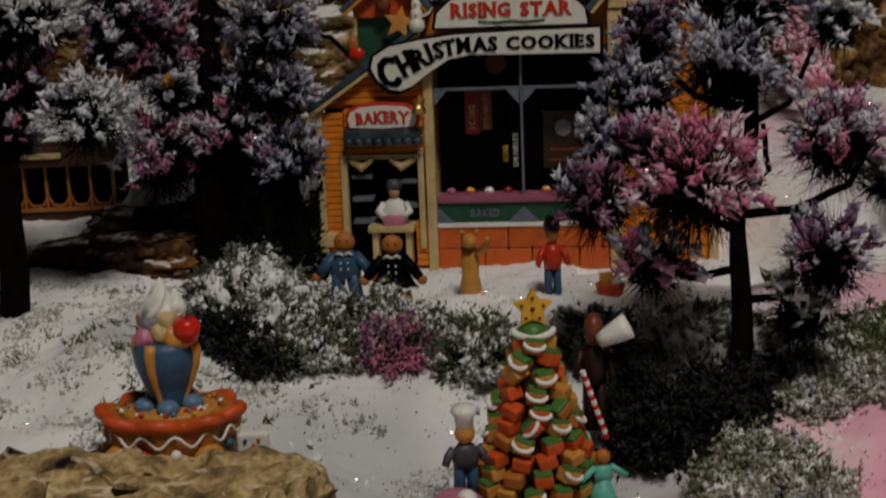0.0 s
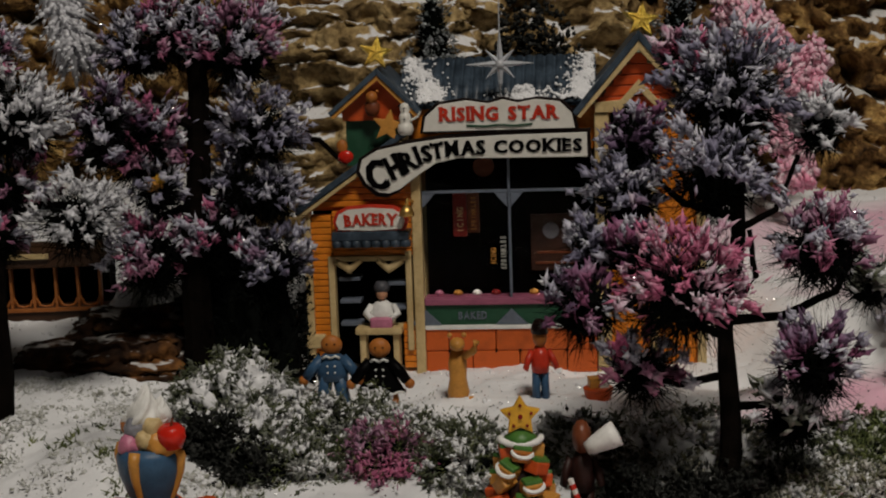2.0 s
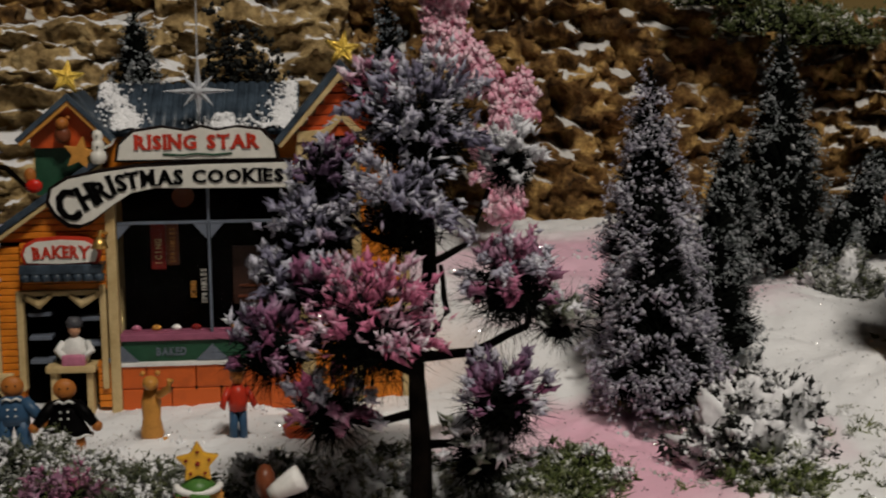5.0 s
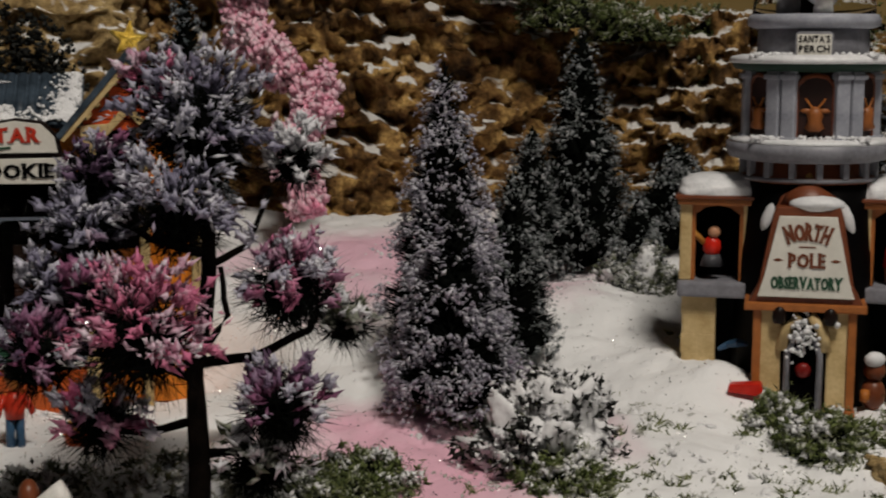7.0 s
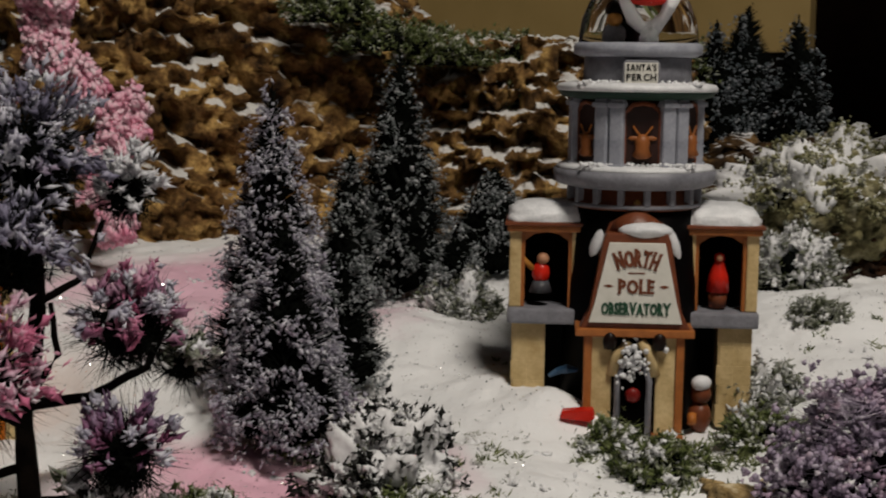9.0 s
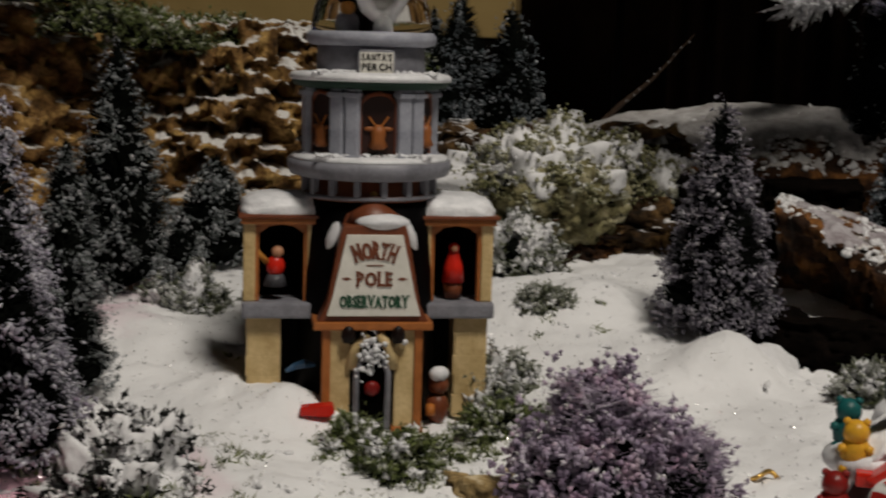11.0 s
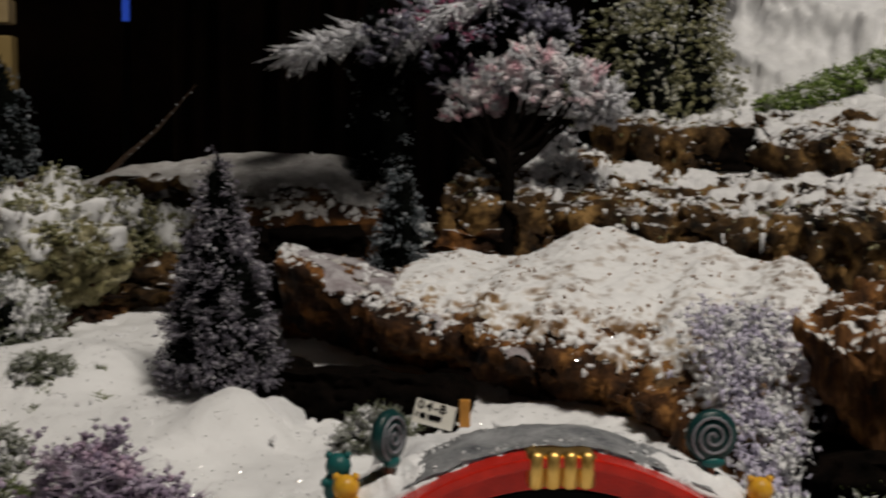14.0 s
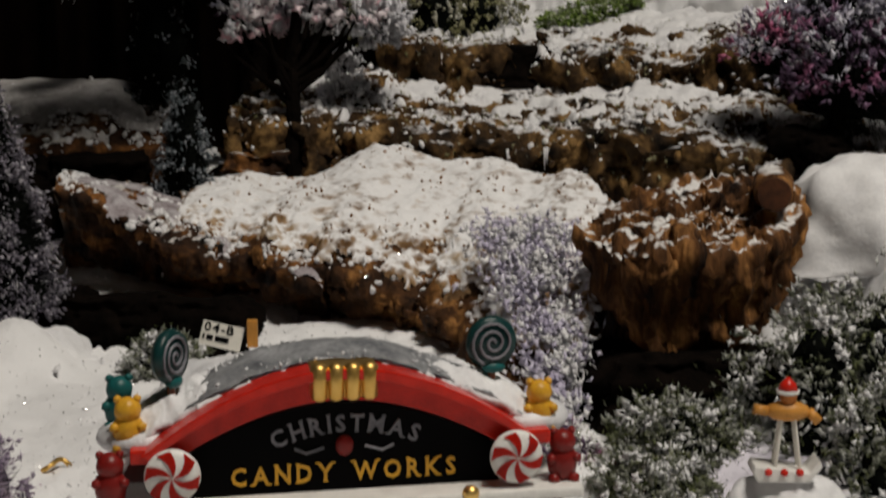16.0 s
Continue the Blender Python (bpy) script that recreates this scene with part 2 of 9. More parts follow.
def snow_ground(name):
    """Fluffy artificial snow with uneven tone, grit, grey patches and patches of pink and lilac flock."""
    m, n, l, b = node_mat(name)
    co = n.new("ShaderNodeTexCoord")
    n1, n2 = n.new("ShaderNodeTexNoise"), n.new("ShaderNodeTexNoise")
    for k, sc in ((n1, 14), (n2, 220)):
        k.inputs["Scale"].default_value, k.inputs["Detail"].default_value = sc, 6
        l.new(co.outputs["Object"], k.inputs["Vector"])
    ramp = n.new("ShaderNodeValToRGB")
    ramp.color_ramp.elements[0].position, ramp.color_ramp.elements[1].position = 0.28, 0.55
    ramp.color_ramp.elements[0].color, ramp.color_ramp.elements[1].color = (0.70, 0.70, 0.71, 1), (0.83, 0.83, 0.84, 1)
    l.new(n1.outputs["Fac"], ramp.inputs[0])
    colour = ramp.outputs[0]
    for place, radius, tint in (((0.03, 0.66), 0.085, (0.80, 0.38, 0.52)), ((-0.02, 0.98), 0.13, (0.80, 0.44, 0.58)), ((0.015, 0.47), 0.085, (0.84, 0.34, 0.49)), ((0.045, 0.535), 0.055, (0.80, 0.36, 0.50)),
                                # first three here: grey patches on the snow in front
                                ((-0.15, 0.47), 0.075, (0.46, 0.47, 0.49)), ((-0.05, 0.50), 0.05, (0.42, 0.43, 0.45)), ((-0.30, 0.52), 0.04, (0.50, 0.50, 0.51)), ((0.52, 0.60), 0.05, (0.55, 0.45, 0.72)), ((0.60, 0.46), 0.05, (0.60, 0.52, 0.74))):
        flat = n.new("ShaderNodeVectorMath")
        flat.operation = "DISTANCE"
        cut = n.new("ShaderNodeVectorMath")
        cut.operation = "MULTIPLY"
        cut.inputs[1].default_value = (1, 1, 0)
        l.new(co.outputs["Object"], cut.inputs[0])
        l.new(cut.outputs[0], flat.inputs[0])
        flat.inputs[1].default_value = (*place, 0)
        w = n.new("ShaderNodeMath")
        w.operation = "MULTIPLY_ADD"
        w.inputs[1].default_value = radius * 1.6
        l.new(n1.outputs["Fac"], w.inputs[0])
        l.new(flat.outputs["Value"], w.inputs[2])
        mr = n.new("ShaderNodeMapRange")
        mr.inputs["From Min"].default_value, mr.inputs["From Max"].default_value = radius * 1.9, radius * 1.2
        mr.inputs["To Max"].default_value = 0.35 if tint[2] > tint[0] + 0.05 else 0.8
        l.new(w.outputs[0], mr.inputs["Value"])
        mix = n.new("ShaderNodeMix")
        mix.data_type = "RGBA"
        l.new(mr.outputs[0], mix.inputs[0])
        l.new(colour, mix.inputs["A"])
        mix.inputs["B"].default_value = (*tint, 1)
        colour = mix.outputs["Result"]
    l.new(colour, b.inputs["Base Color"])
    bp = n.new("ShaderNodeBump")
    bp.inputs["Strength"].default_value, bp.inputs["Distance"].default_value = 0.3, 0.0014
    l.new(n2.outputs["Fac"], bp.inputs["Height"])
    n3, b2 = n.new("ShaderNodeTexNoise"), n.new("ShaderNodeBump")
    n3.inputs["Scale"].default_value, n3.inputs["Detail"].default_value = 70, 4
    l.new(co.outputs["Object"], n3.inputs["Vector"])
    b2.inputs["Strength"].default_value, b2.inputs["Distance"].default_value = 0.5, 0.004
    l.new(n3.outputs["Fac"], b2.inputs["Height"])
    l.new(bp.outputs[0], b2.inputs["Normal"])
    l.new(b2.outputs[0], b.inputs["Normal"])
    b.inputs["Roughness"].default_value = 0.8
    return m


def clear_glass(name):
    m, n, l, b = node_mat(name)
    b.inputs["Transmission Weight"].default_value = 1.0
    b.inputs["Roughness"].default_value = 0.03
    b.inputs["IOR"].default_value = 1.06
    return m


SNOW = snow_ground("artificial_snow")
SNOWPAINT = surface("snow_paint", (0.56, 0.57, 0.59), (0.80, 0.80, 0.82), 120, 0.42, 0.6, spec=0.5)
FLUFF = surface("fluffy_snow", (0.64, 0.64, 0.66), (0.82, 0.82, 0.83), 60, 0.85, 0.5, fine=7.0)
ROCK = snowy_rock("ochre_rock", (0.03, 0.015, 0.006), (0.22, 0.12, 0.04), (0.62, 0.40, 0.14), 60, 0.455, (0.66, 0.65, 0.63), 0.6)
GRIT = snowy_rock("bark_bank_with_gritty_snow", (0.008, 0.004, 0.002), (0.085, 0.036, 0.012), (0.42, 0.20, 0.06), 52, 0.80, (0.74, 0.74, 0.75), 0.9, ((0.665, 0.675, -0.01), (0.575, 0.565, -0.08), 0.020, (0.54, 0.51, 0.62)))
BANKSNOW = snowy_rock("gritty_bank_snow", (0.16, 0.085, 0.035), (0.32, 0.20, 0.10), (0.52, 0.42, 0.30), 40, 0.47, (0.82, 0.82, 0.83), 2.0, ((0.665, 0.675, -0.01), (0.575, 0.565, -0.08), 0.024, (0.60, 0.56, 0.72)), 0.2, blend=0.20)
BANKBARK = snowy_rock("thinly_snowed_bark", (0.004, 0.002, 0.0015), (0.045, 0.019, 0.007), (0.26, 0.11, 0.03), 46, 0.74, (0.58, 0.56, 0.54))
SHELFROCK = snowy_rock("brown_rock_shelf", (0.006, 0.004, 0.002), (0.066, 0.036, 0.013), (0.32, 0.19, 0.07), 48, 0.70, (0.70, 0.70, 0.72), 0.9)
CORK = snowy_rock("rusty_cork_bark", (0.012, 0.005, 0.002), (0.13, 0.056, 0.018), (0.46, 0.22, 0.07), 80, 0.62, (0.70, 0.69, 0.68), 0.4, grain=(1, 1, 0.16))
# near-black noise spots put the dark of pits into the colour
TUFA = snowy_rock("tufa_with_painted_pits", (0.012, 0.007, 0.003), (0.44, 0.31, 0.14), (0.70, 0.55, 0.30), 60, 0.86, (0.66, 0.55, 0.36))
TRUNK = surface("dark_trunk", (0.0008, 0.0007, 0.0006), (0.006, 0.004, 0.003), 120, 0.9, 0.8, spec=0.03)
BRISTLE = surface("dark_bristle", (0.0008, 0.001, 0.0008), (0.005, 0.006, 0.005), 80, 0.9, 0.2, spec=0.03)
LILAC = mixed("lilac_flock", [(0.03, 0.026, 0.045), (0.12, 0.11, 0.17), (0.27, 0.26, 0.35), (0.56, 0.56, 0.62)], 22, tint=(0.34, 0.15, 0.25), at=0.62, much=0.6)
PINKLILAC = mixed("pink_lilac_flock", [(0.045, 0.018, 0.035), (0.20, 0.075, 0.14), (0.38, 0.20, 0.30), (0.60, 0.52, 0.60)], 26, tint=(0.58, 0.11, 0.24), at=0.53, much=0.8)
PLUM = mixed("plum_flock", [(0.014, 0.007, 0.015), (0.07, 0.035, 0.075), (0.17, 0.11, 0.19), (0.44, 0.38, 0.48)], 26, tint=(0.34, 0.08, 0.18), at=0.57, much=0.7)
PALEFROST = mixed("pale_lilac_frost", [(0.12, 0.11, 0.16), (0.30, 0.29, 0.37), (0.52, 0.51, 0.59), (0.76, 0.76, 0.80)], 26, island=0.4)
PINKFROST = mixed("pale_pink_frost", [(0.22, 0.09, 0.14), (0.46, 0.20, 0.30), (0.62, 0.44, 0.54), (0.76, 0.72, 0.77)], 26, island=0.4)
WHITEFLOCK = mixed("white_flock", [(0.20, 0.20, 0.22), (0.5, 0.5, 0.53), (0.68, 0.68, 0.72), (0.78, 0.78, 0.8)], 26)
GREENFLOCK = mixed("green_snowy_flock", [(0.02, 0.024, 0.01), (0.09, 0.10, 0.06), (0.34, 0.35, 0.32), (0.64, 0.64, 0.65)], 24, island=0.4, tint=(0.07, 0.085, 0.02), patch=60, at=0.56)
HEDGEFLOCK = mixed("olive_hedge_with_snow", [(0.008, 0.011, 0.004), (0.035, 0.044, 0.018), (0.12, 0.13, 0.09), (0.34, 0.35, 0.33)], 30, island=0.32, tint=(0.50, 0.50, 0.50), patch=36, at=0.60, much=0.6)
# hedge tones near black: shade put into the colour; also two dark shrubs
SHADEBUSH = mixed("dark_and_shaded_hedge", [(0.0008, 0.001, 0.0005), (0.002, 0.0025, 0.0012), (0.006, 0.007, 0.005), (0.06, 0.06, 0.055)], 30, island=0.3)
MOSSYSNOW = mixed("mossy_snow", [(0.035, 0.036, 0.010), (0.13, 0.13, 0.05), (0.30, 0.29, 0.17), (0.60, 0.60, 0.54)], 24, island=0.3, tint=(0.62, 0.62, 0.58), patch=34, at=0.60, much=0.6)
MOSSROCK = snowy_rock("moss_grown_tufa", (0.045, 0.042, 0.018), (0.24, 0.22, 0.11), (0.48, 0.45, 0.30), 50, 0.50, (0.68, 0.68, 0.66), 0.8)
MOSS = mixed("green_moss", [(0.012, 0.02, 0.006), (0.05, 0.07, 0.014), (0.13, 0.155, 0.05), (0.52, 0.53, 0.48)], 30, island=0.7)
SPRIG = mixed("olive_moss_sprigs", [(0.012, 0.016, 0.005), (0.045, 0.06, 0.014), (0.10, 0.12, 0.035), (0.2, 0.22, 0.09)], 30, island=0.9)
BRIGHTMOSS = mixed("bright_green_moss", [(0.03, 0.06, 0.008), (0.10, 0.17, 0.02), (0.2, 0.29, 0.05), (0.5, 0.55, 0.38)], 30, island=0.7)
PINEFLOCK = mixed("pine_snow", [(0.02, 0.026, 0.022), (0.10, 0.115, 0.11), (0.34, 0.36, 0.38), (0.64, 0.65, 0.67)], 40, island=0.4)
PINELILAC = mixed("pine_lilac_snow", [(0.018, 0.015, 0.024), (0.095, 0.085, 0.115), (0.29, 0.27, 0.32), (0.64, 0.63, 0.67)], 40, island=0.4)
FROSTPINE = mixed("frosted_lilac_pine", [(0.08, 0.07, 0.10), (0.28, 0.26, 0.33), (0.50, 0.49, 0.56), (0.72, 0.72, 0.76)], 40, island=0.35, tint=(0.34, 0.18, 0.30), patch=40, at=0.66, much=0.6)
BLUEPINE = mixed("blue_pine", [(0.02, 0.03, 0.035), (0.07, 0.09, 0.10), (0.2, 0.22, 0.25), (0.5, 0.52, 0.55)], 40, island=0.5)
PALELILAC = mixed("pale_lilac_flock", [(0.40, 0.36, 0.50), (0.52, 0.48, 0.62), (0.62, 0.59, 0.71), (0.72, 0.71, 0.78)], 30)
PINKFLOSS = mixed("pink_floss", [(0.74, 0.24, 0.38), (0.82, 0.42, 0.54), (0.86, 0.58, 0.67), (0.88, 0.76, 0.80)], 24, island=0.45)
BLOSSOM = mixed("blossom_flock", [(0.50, 0.40, 0.44), (0.68, 0.58, 0.62), (0.78, 0.73, 0.75), (0.82, 0.80, 0.80)], 26, tint=(0.80, 0.36, 0.46), at=0.52)
DARKCLOTH = surface("dark_cloth", (0.0004, 0.0003, 0.0003), (0.004, 0.002, 0.0012), 9, 0.95, 0.3, spec=0.02)
WALLPAINT = surface("yellow_wall", (0.22, 0.15, 0.05), (0.30, 0.21, 0.08), 4, 0.7, 0.2)

# ---------------------------------------------------------------- building helpers
def mesh_of(name, verts, faces, smooth=False):
    me = bpy.data.meshes.new(name)
    me.from_pydata([tuple(v) for v in verts], [], [tuple(f) for f in faces])
    if smooth:
        me.polygons.foreach_set("use_smooth", [True] * len(me.polygons))
    me.update()
    return me


def thing(name, at=(0, 0, 0), yaw=0.0, label="", category="", group="", kind=""):
    """An Empty at the base of a thing."""
    ob = new(name)
    ob.empty_display_size = 0.01
    ob.matrix_world = pose(*at, 0, 0, yaw)
    return tagged(ob, label, category, group, kind)


def part(name, bm, material, parent, label="", smooth=False):
    """Links a bmesh (or a mesh) as one mesh under a thing or a part."""
    if isinstance(bm, bpy.types.Mesh):
        me = bm
    else:
        bmesh.ops.recalc_face_normals(bm, faces=bm.faces)
        me = bpy.data.meshes.new(name)
        bm.to_mesh(me)
        bm.free()
        if smooth:
            me.polygons.foreach_set("use_smooth", [True] * len(me.polygons))
    if not me.materials:
        me.materials.append(material)
    ob = new(name, me)
    ob.parent = parent
    return tagged(ob, label)


def solo(name, bm, material, at=(0, 0, 0), yaw=0.0, label="", category="", group="", kind="", smooth=False):
    """A thing that is one mesh."""
    ob = part(name, bm, material, None, label, smooth)
    ob.matrix_world = pose(*at, 0, 0, yaw)
    return tagged(ob, label, category, group, kind)


def box(x0, x1, y0, y1, z0, z1, bevel=0.0, bm=None):
    own = bmesh.new()
    bmesh.ops.create_cube(own, size=1, matrix=Matrix.Translation(((x0 + x1) / 2, (y0 + y1) / 2, (z0 + z1) / 2)) @ Matrix.Diagonal((x1 - x0, y1 - y0, z1 - z0, 1)))
    if bevel:
        bmesh.ops.bevel(own, geom=own.edges[:], offset=bevel, segments=2, affect="EDGES", profile=0.6)
    return join(bm, own)


def join(bm, own, m=None):
    if m is not None:
        own.transform(m)
    if bm is None:
        return own
    me = bpy.data.meshes.new("tmp")
    own.to_mesh(me)
    own.free()
    bm.from_mesh(me)
    bpy.data.meshes.remove(me)
    return bm


def prism(points, y0, y1, bevel=0.0, bm=None):
    """A slab with the outline points (x, z), from y0 to y1."""
    own = bmesh.new()
    vs = [own.verts.new((x, y0, z)) for x, z in points]
    f = own.faces.new(vs)
    r = bmesh.ops.extrude_face_region(own, geom=[f])
    for v in r["geom"]:
        if isinstance(v, bmesh.types.BMVert):
            v.co.y = y1
    bmesh.ops.recalc_face_normals(own, faces=own.faces)
    if bevel:
        bmesh.ops.bevel(own, geom=own.edges[:], offset=bevel, segments=2, affect="EDGES", profile=0.6)
    return join(bm, own)


def lathe(profile, seg=24, centre=(0, 0, 0), arc=(0.0, 360.0), bm=None, squash=1.0):
    """A turned body from (radius, z) pairs."""
    own = bmesh.new()
    full = abs(arc[1] - arc[0]) >= 359.9
    n = seg if full else seg + 1
    rings = []
    for r, z in profile:
        ring = []
        for k in range(n):
            a = radians(arc[0] + (arc[1] - arc[0]) * k / seg)
            ring.append(own.verts.new((centre[0] + max(r, 1e-5) * math.cos(a), centre[1] + max(r, 1e-5) * math.sin(a) * squash, centre[2] + z)))
        rings.append(ring)
    for a, b in zip(rings, rings[1:]):
        for k in range(seg):
            j = (k + 1) % n
            own.faces.new((a[k], a[j], b[j], b[k]))
    if full:
        own.faces.new(rings[0][::-1])
        own.faces.new(rings[-1])
    return join(bm, own)


def ball(c, r, sub=2, scale=(1, 1, 1), bm=None):
    own = bmesh.new()
    bmesh.ops.create_icosphere(own, subdivisions=sub, radius=r, matrix=Matrix.Translation(c) @ Matrix.Diagonal((*scale, 1)))
    return join(bm, own)


def tube(points, radii, seg=7, bm=None):
    """A bent round rod through points, tapering by radii."""
    own = bmesh.new()
    pts = [Vector(p) for p in points]
    radii = radii if isinstance(radii, (list, tuple)) else [radii] * len(pts)
    rings = []
    for k, p in enumerate(pts):
        d = (pts[min(k + 1, len(pts) - 1)] - pts[max(k - 1, 0)]).normalized()
        s = d.cross(Vector((0.31, 0.17, 0.93)) if abs(d.z) < 0.9 else Vector((1, 0.1, 0))).normalized()
        t = d.cross(s)
        rings.append([own.verts.new(p + radii[k] * (math.cos(2 * math.pi * j / seg) * s + math.sin(2 * math.pi * j / seg) * t)) for j in range(seg)])
    for a, b in zip(rings, rings[1:]):
        for j in range(seg):
            own.faces.new((a[j], a[(j + 1) % seg], b[(j + 1) % seg], b[j]))
    own.faces.new(rings[0][::-1])
    own.faces.new(rings[-1])
    return join(bm, own)


def rng_of(seed):
    return np.random.default_rng(seed)


def rotations(g, n):
    q = g.normal(size=(n, 4))
    q /= np.linalg.norm(q, axis=1, keepdims=True)
    w, x, y, z = q.T
    return np.stack([np.stack([1 - 2 * (y * y + z * z), 2 * (x * y - z * w), 2 * (x * z + y * w)], -1),
                     np.stack([2 * (x * y + z * w), 1 - 2 * (x * x + z * z), 2 * (y * z - x * w)], -1),
                     np.stack([2 * (x * z - y * w), 2 * (y * z + x * w), 1 - 2 * (x * x + y * y)], -1)], 1)


def seed_shape(kind):
    bm = bmesh.new()
    if kind == "crumb":
        bmesh.ops.create_icosphere(bm, subdivisions=1, radius=1)
        for v in bm.verts:
            v.co *= 0.75 + 0.5 * noise.random()
    elif kind == "chip":
        for c in ((1, 0, 0), (-0.5, 0.9, 0.1), (-0.6, -0.8, -0.1), (0.1, 0, 0.55), (0, 0.1, -0.5)):
            bm.verts.new(c)
        bm.verts.ensure_lookup_table()
        for a, b in ((0, 1), (1, 2), (2, 0)):
            bm.faces.new((bm.verts[a], bm.verts[b], bm.verts[3]))
            bm.faces.new((bm.verts[b], bm.verts[a], bm.verts[4]))
        bm.verts.index_update()
    elif kind == "shard":
        rim = [bm.verts.new((r * math.cos(a), 0.06 * math.sin(5 * a), r * math.sin(a))) for r, a in ((1.0, 1.5), (0.45, 2.3), (0.85, 3.1), (0.40, 3.8), (0.95, 4.6), (0.50, 5.3), (0.80, 6.2), (0.42, 7.0))]
        mid = [bm.verts.new((0.05, 0.20, 0.0)), bm.verts.new((-0.05, -0.20, 0.0))]
        for k in range(8):
            bm.faces.new((rim[k], rim[(k + 1) % 8], mid[0]))
            bm.faces.new((rim[(k + 1) % 8], rim[k], mid[1]))
        bm.verts.index_update()
    elif kind == "puff":
        bmesh.ops.create_icosphere(bm, subdivisions=2, radius=1)
        for v in bm.verts:
            v.co *= 0.9 + 0.38 * noise.noise(v.co * 2.2 + Vector((3, 1, 2)))
    elif kind == "flake":
        bmesh.ops.create_cone(bm, segments=4, radius1=1, radius2=0.2, depth=0.35, cap_ends=True)
    elif kind == "leaf":
        bmesh.ops.create_cone(bm, segments=3, radius1=0.5, radius2=0.05, depth=2.0, cap_ends=True)
    bmesh.ops.triangulate(bm, faces=bm.faces[:])
    v = np.array([v.co[:] for v in bm.verts])
    f = np.array([[w.index for w in fc.verts] for fc in bm.faces])
    bm.free()
    return v, f


def scatter(name, shape, places, sizes, g, stretch=(1, 1, 1)):
    """One mesh of many small loose pieces."""
    v, f = shape
    n = len(places)
    rot = rotations(g, n)
    body = v * np.array(stretch)
    allv = np.einsum("nij,vj->nvi", rot, body) * np.asarray(sizes)[:, None, None] + np.asarray(places)[:, None]
    allf = f[None] + (np.arange(n) * len(v))[:, None, None]
    me = bpy.data.meshes.new(name)
    me.vertices.add(n * len(v))
    me.vertices.foreach_set("co", allv.reshape(-1))
    m = n * len(f)
    me.loops.add(3 * m)
    me.loops.foreach_set("vertex_index", allf.reshape(-1).astype(np.int32))
    me.polygons.add(m)
    me.polygons.foreach_set("loop_start", np.arange(0, 3 * m, 3, dtype=np.int32))
    me.polygons.foreach_set("use_smooth", [True] * m)
    me.update(calc_edges=True)
    me.validate()
    return me


def strands(name, shape, places, dirs, sizes, g, stretch=(0.7, 0.9, 1.6), jitter=0.45):
    """One mesh of many loose pieces, each with its long axis about along its own direction."""
    v, f = shape
    n = len(places)
    z = np.asarray(dirs) + g.normal(size=(n, 3)) * jitter
    z /= np.linalg.norm(z, axis=1, keepdims=True) + 1e-9
    x = np.cross(z, g.normal(size=(n, 3)))
    x /= np.linalg.norm(x, axis=1, keepdims=True) + 1e-9
    rot = np.stack([x, np.cross(z, x), z], -1)
    allv = np.einsum("nij,vj->nvi", rot, v * np.array(stretch)) * np.asarray(sizes)[:, None, None] + np.asarray(places)[:, None]
    m = n * len(f)
    me = bpy.data.meshes.new(name)
    me.vertices.add(n * len(v))
    me.vertices.foreach_set("co", allv.reshape(-1))
    me.loops.add(3 * m)
    me.loops.foreach_set("vertex_index", (f[None] + (np.arange(n) * len(v))[:, None, None]).reshape(-1).astype(np.int32))
    me.polygons.add(m)
    me.polygons.foreach_set("loop_start", np.arange(0, 3 * m, 3, dtype=np.int32))
    me.update(calc_edges=True)
    me.validate()
    return me


def spikes(name, roots, tips, width):
    """One mesh of thin three-sided bristles."""
    roots, tips = np.asarray(roots, float), np.asarray(tips, float)
    d = tips - roots
    side = np.cross(d, [0.21, 0.37, 0.9])
    side /= np.linalg.norm(side, axis=1, keepdims=True) + 1e-9
    up = np.cross(d, side)
    up /= np.linalg.norm(up, axis=1, keepdims=True) + 1e-9
    w = np.broadcast_to(np.asarray(width, float), (len(roots),))[:, None]
    v = np.stack([roots + side * w, roots - 0.5 * side * w + 0.87 * up * w, roots - 0.5 * side * w - 0.87 * up * w, tips], 1)
    f = np.array([[0, 1, 3], [1, 2, 3], [2, 0, 3]])
    n = len(roots)
    allf = f[None] + (np.arange(n) * 4)[:, None, None]
    me = bpy.data.meshes.new(name)
    me.vertices.add(4 * n)
    me.vertices.foreach_set("co", v.reshape(-1))
    me.loops.add(9 * n)
    me.loops.foreach_set("vertex_index", allf.reshape(-1).astype(np.int32))
    me.polygons.add(3 * n)
    me.polygons.foreach_set("loop_start", np.arange(0, 9 * n, 3, dtype=np.int32))
    me.update(calc_edges=True)
    me.validate()
    return me


CRUMB, FLAKE, LEAF, CHIP, PUFF, SHARD = (seed_shape(k) for k in ("crumb", "flake", "leaf", "chip", "puff", "shard"))


PADS = ((-0.19, 0.735, 0.12, 0.05, -0.1045), (0.215, 0.775, 0.05, 0.04, -0.0935), (-0.10, 0.47, 0.05, 0.05, -0.128))
DRIFTS = ((0.165, 0.775, 0.035, 0.020), (0.405, 0.790, 0.030, 0.022), (0.36, 0.90, 0.06, 0.022), (0.13, 0.70, 0.03, 0.010), (0.33, 0.74, 0.04, 0.012), (-0.29, 0.49, 0.04, 0.010), (0.09, 0.90, 0.05, 0.012), (0.46, 0.60, 0.05, 0.02))


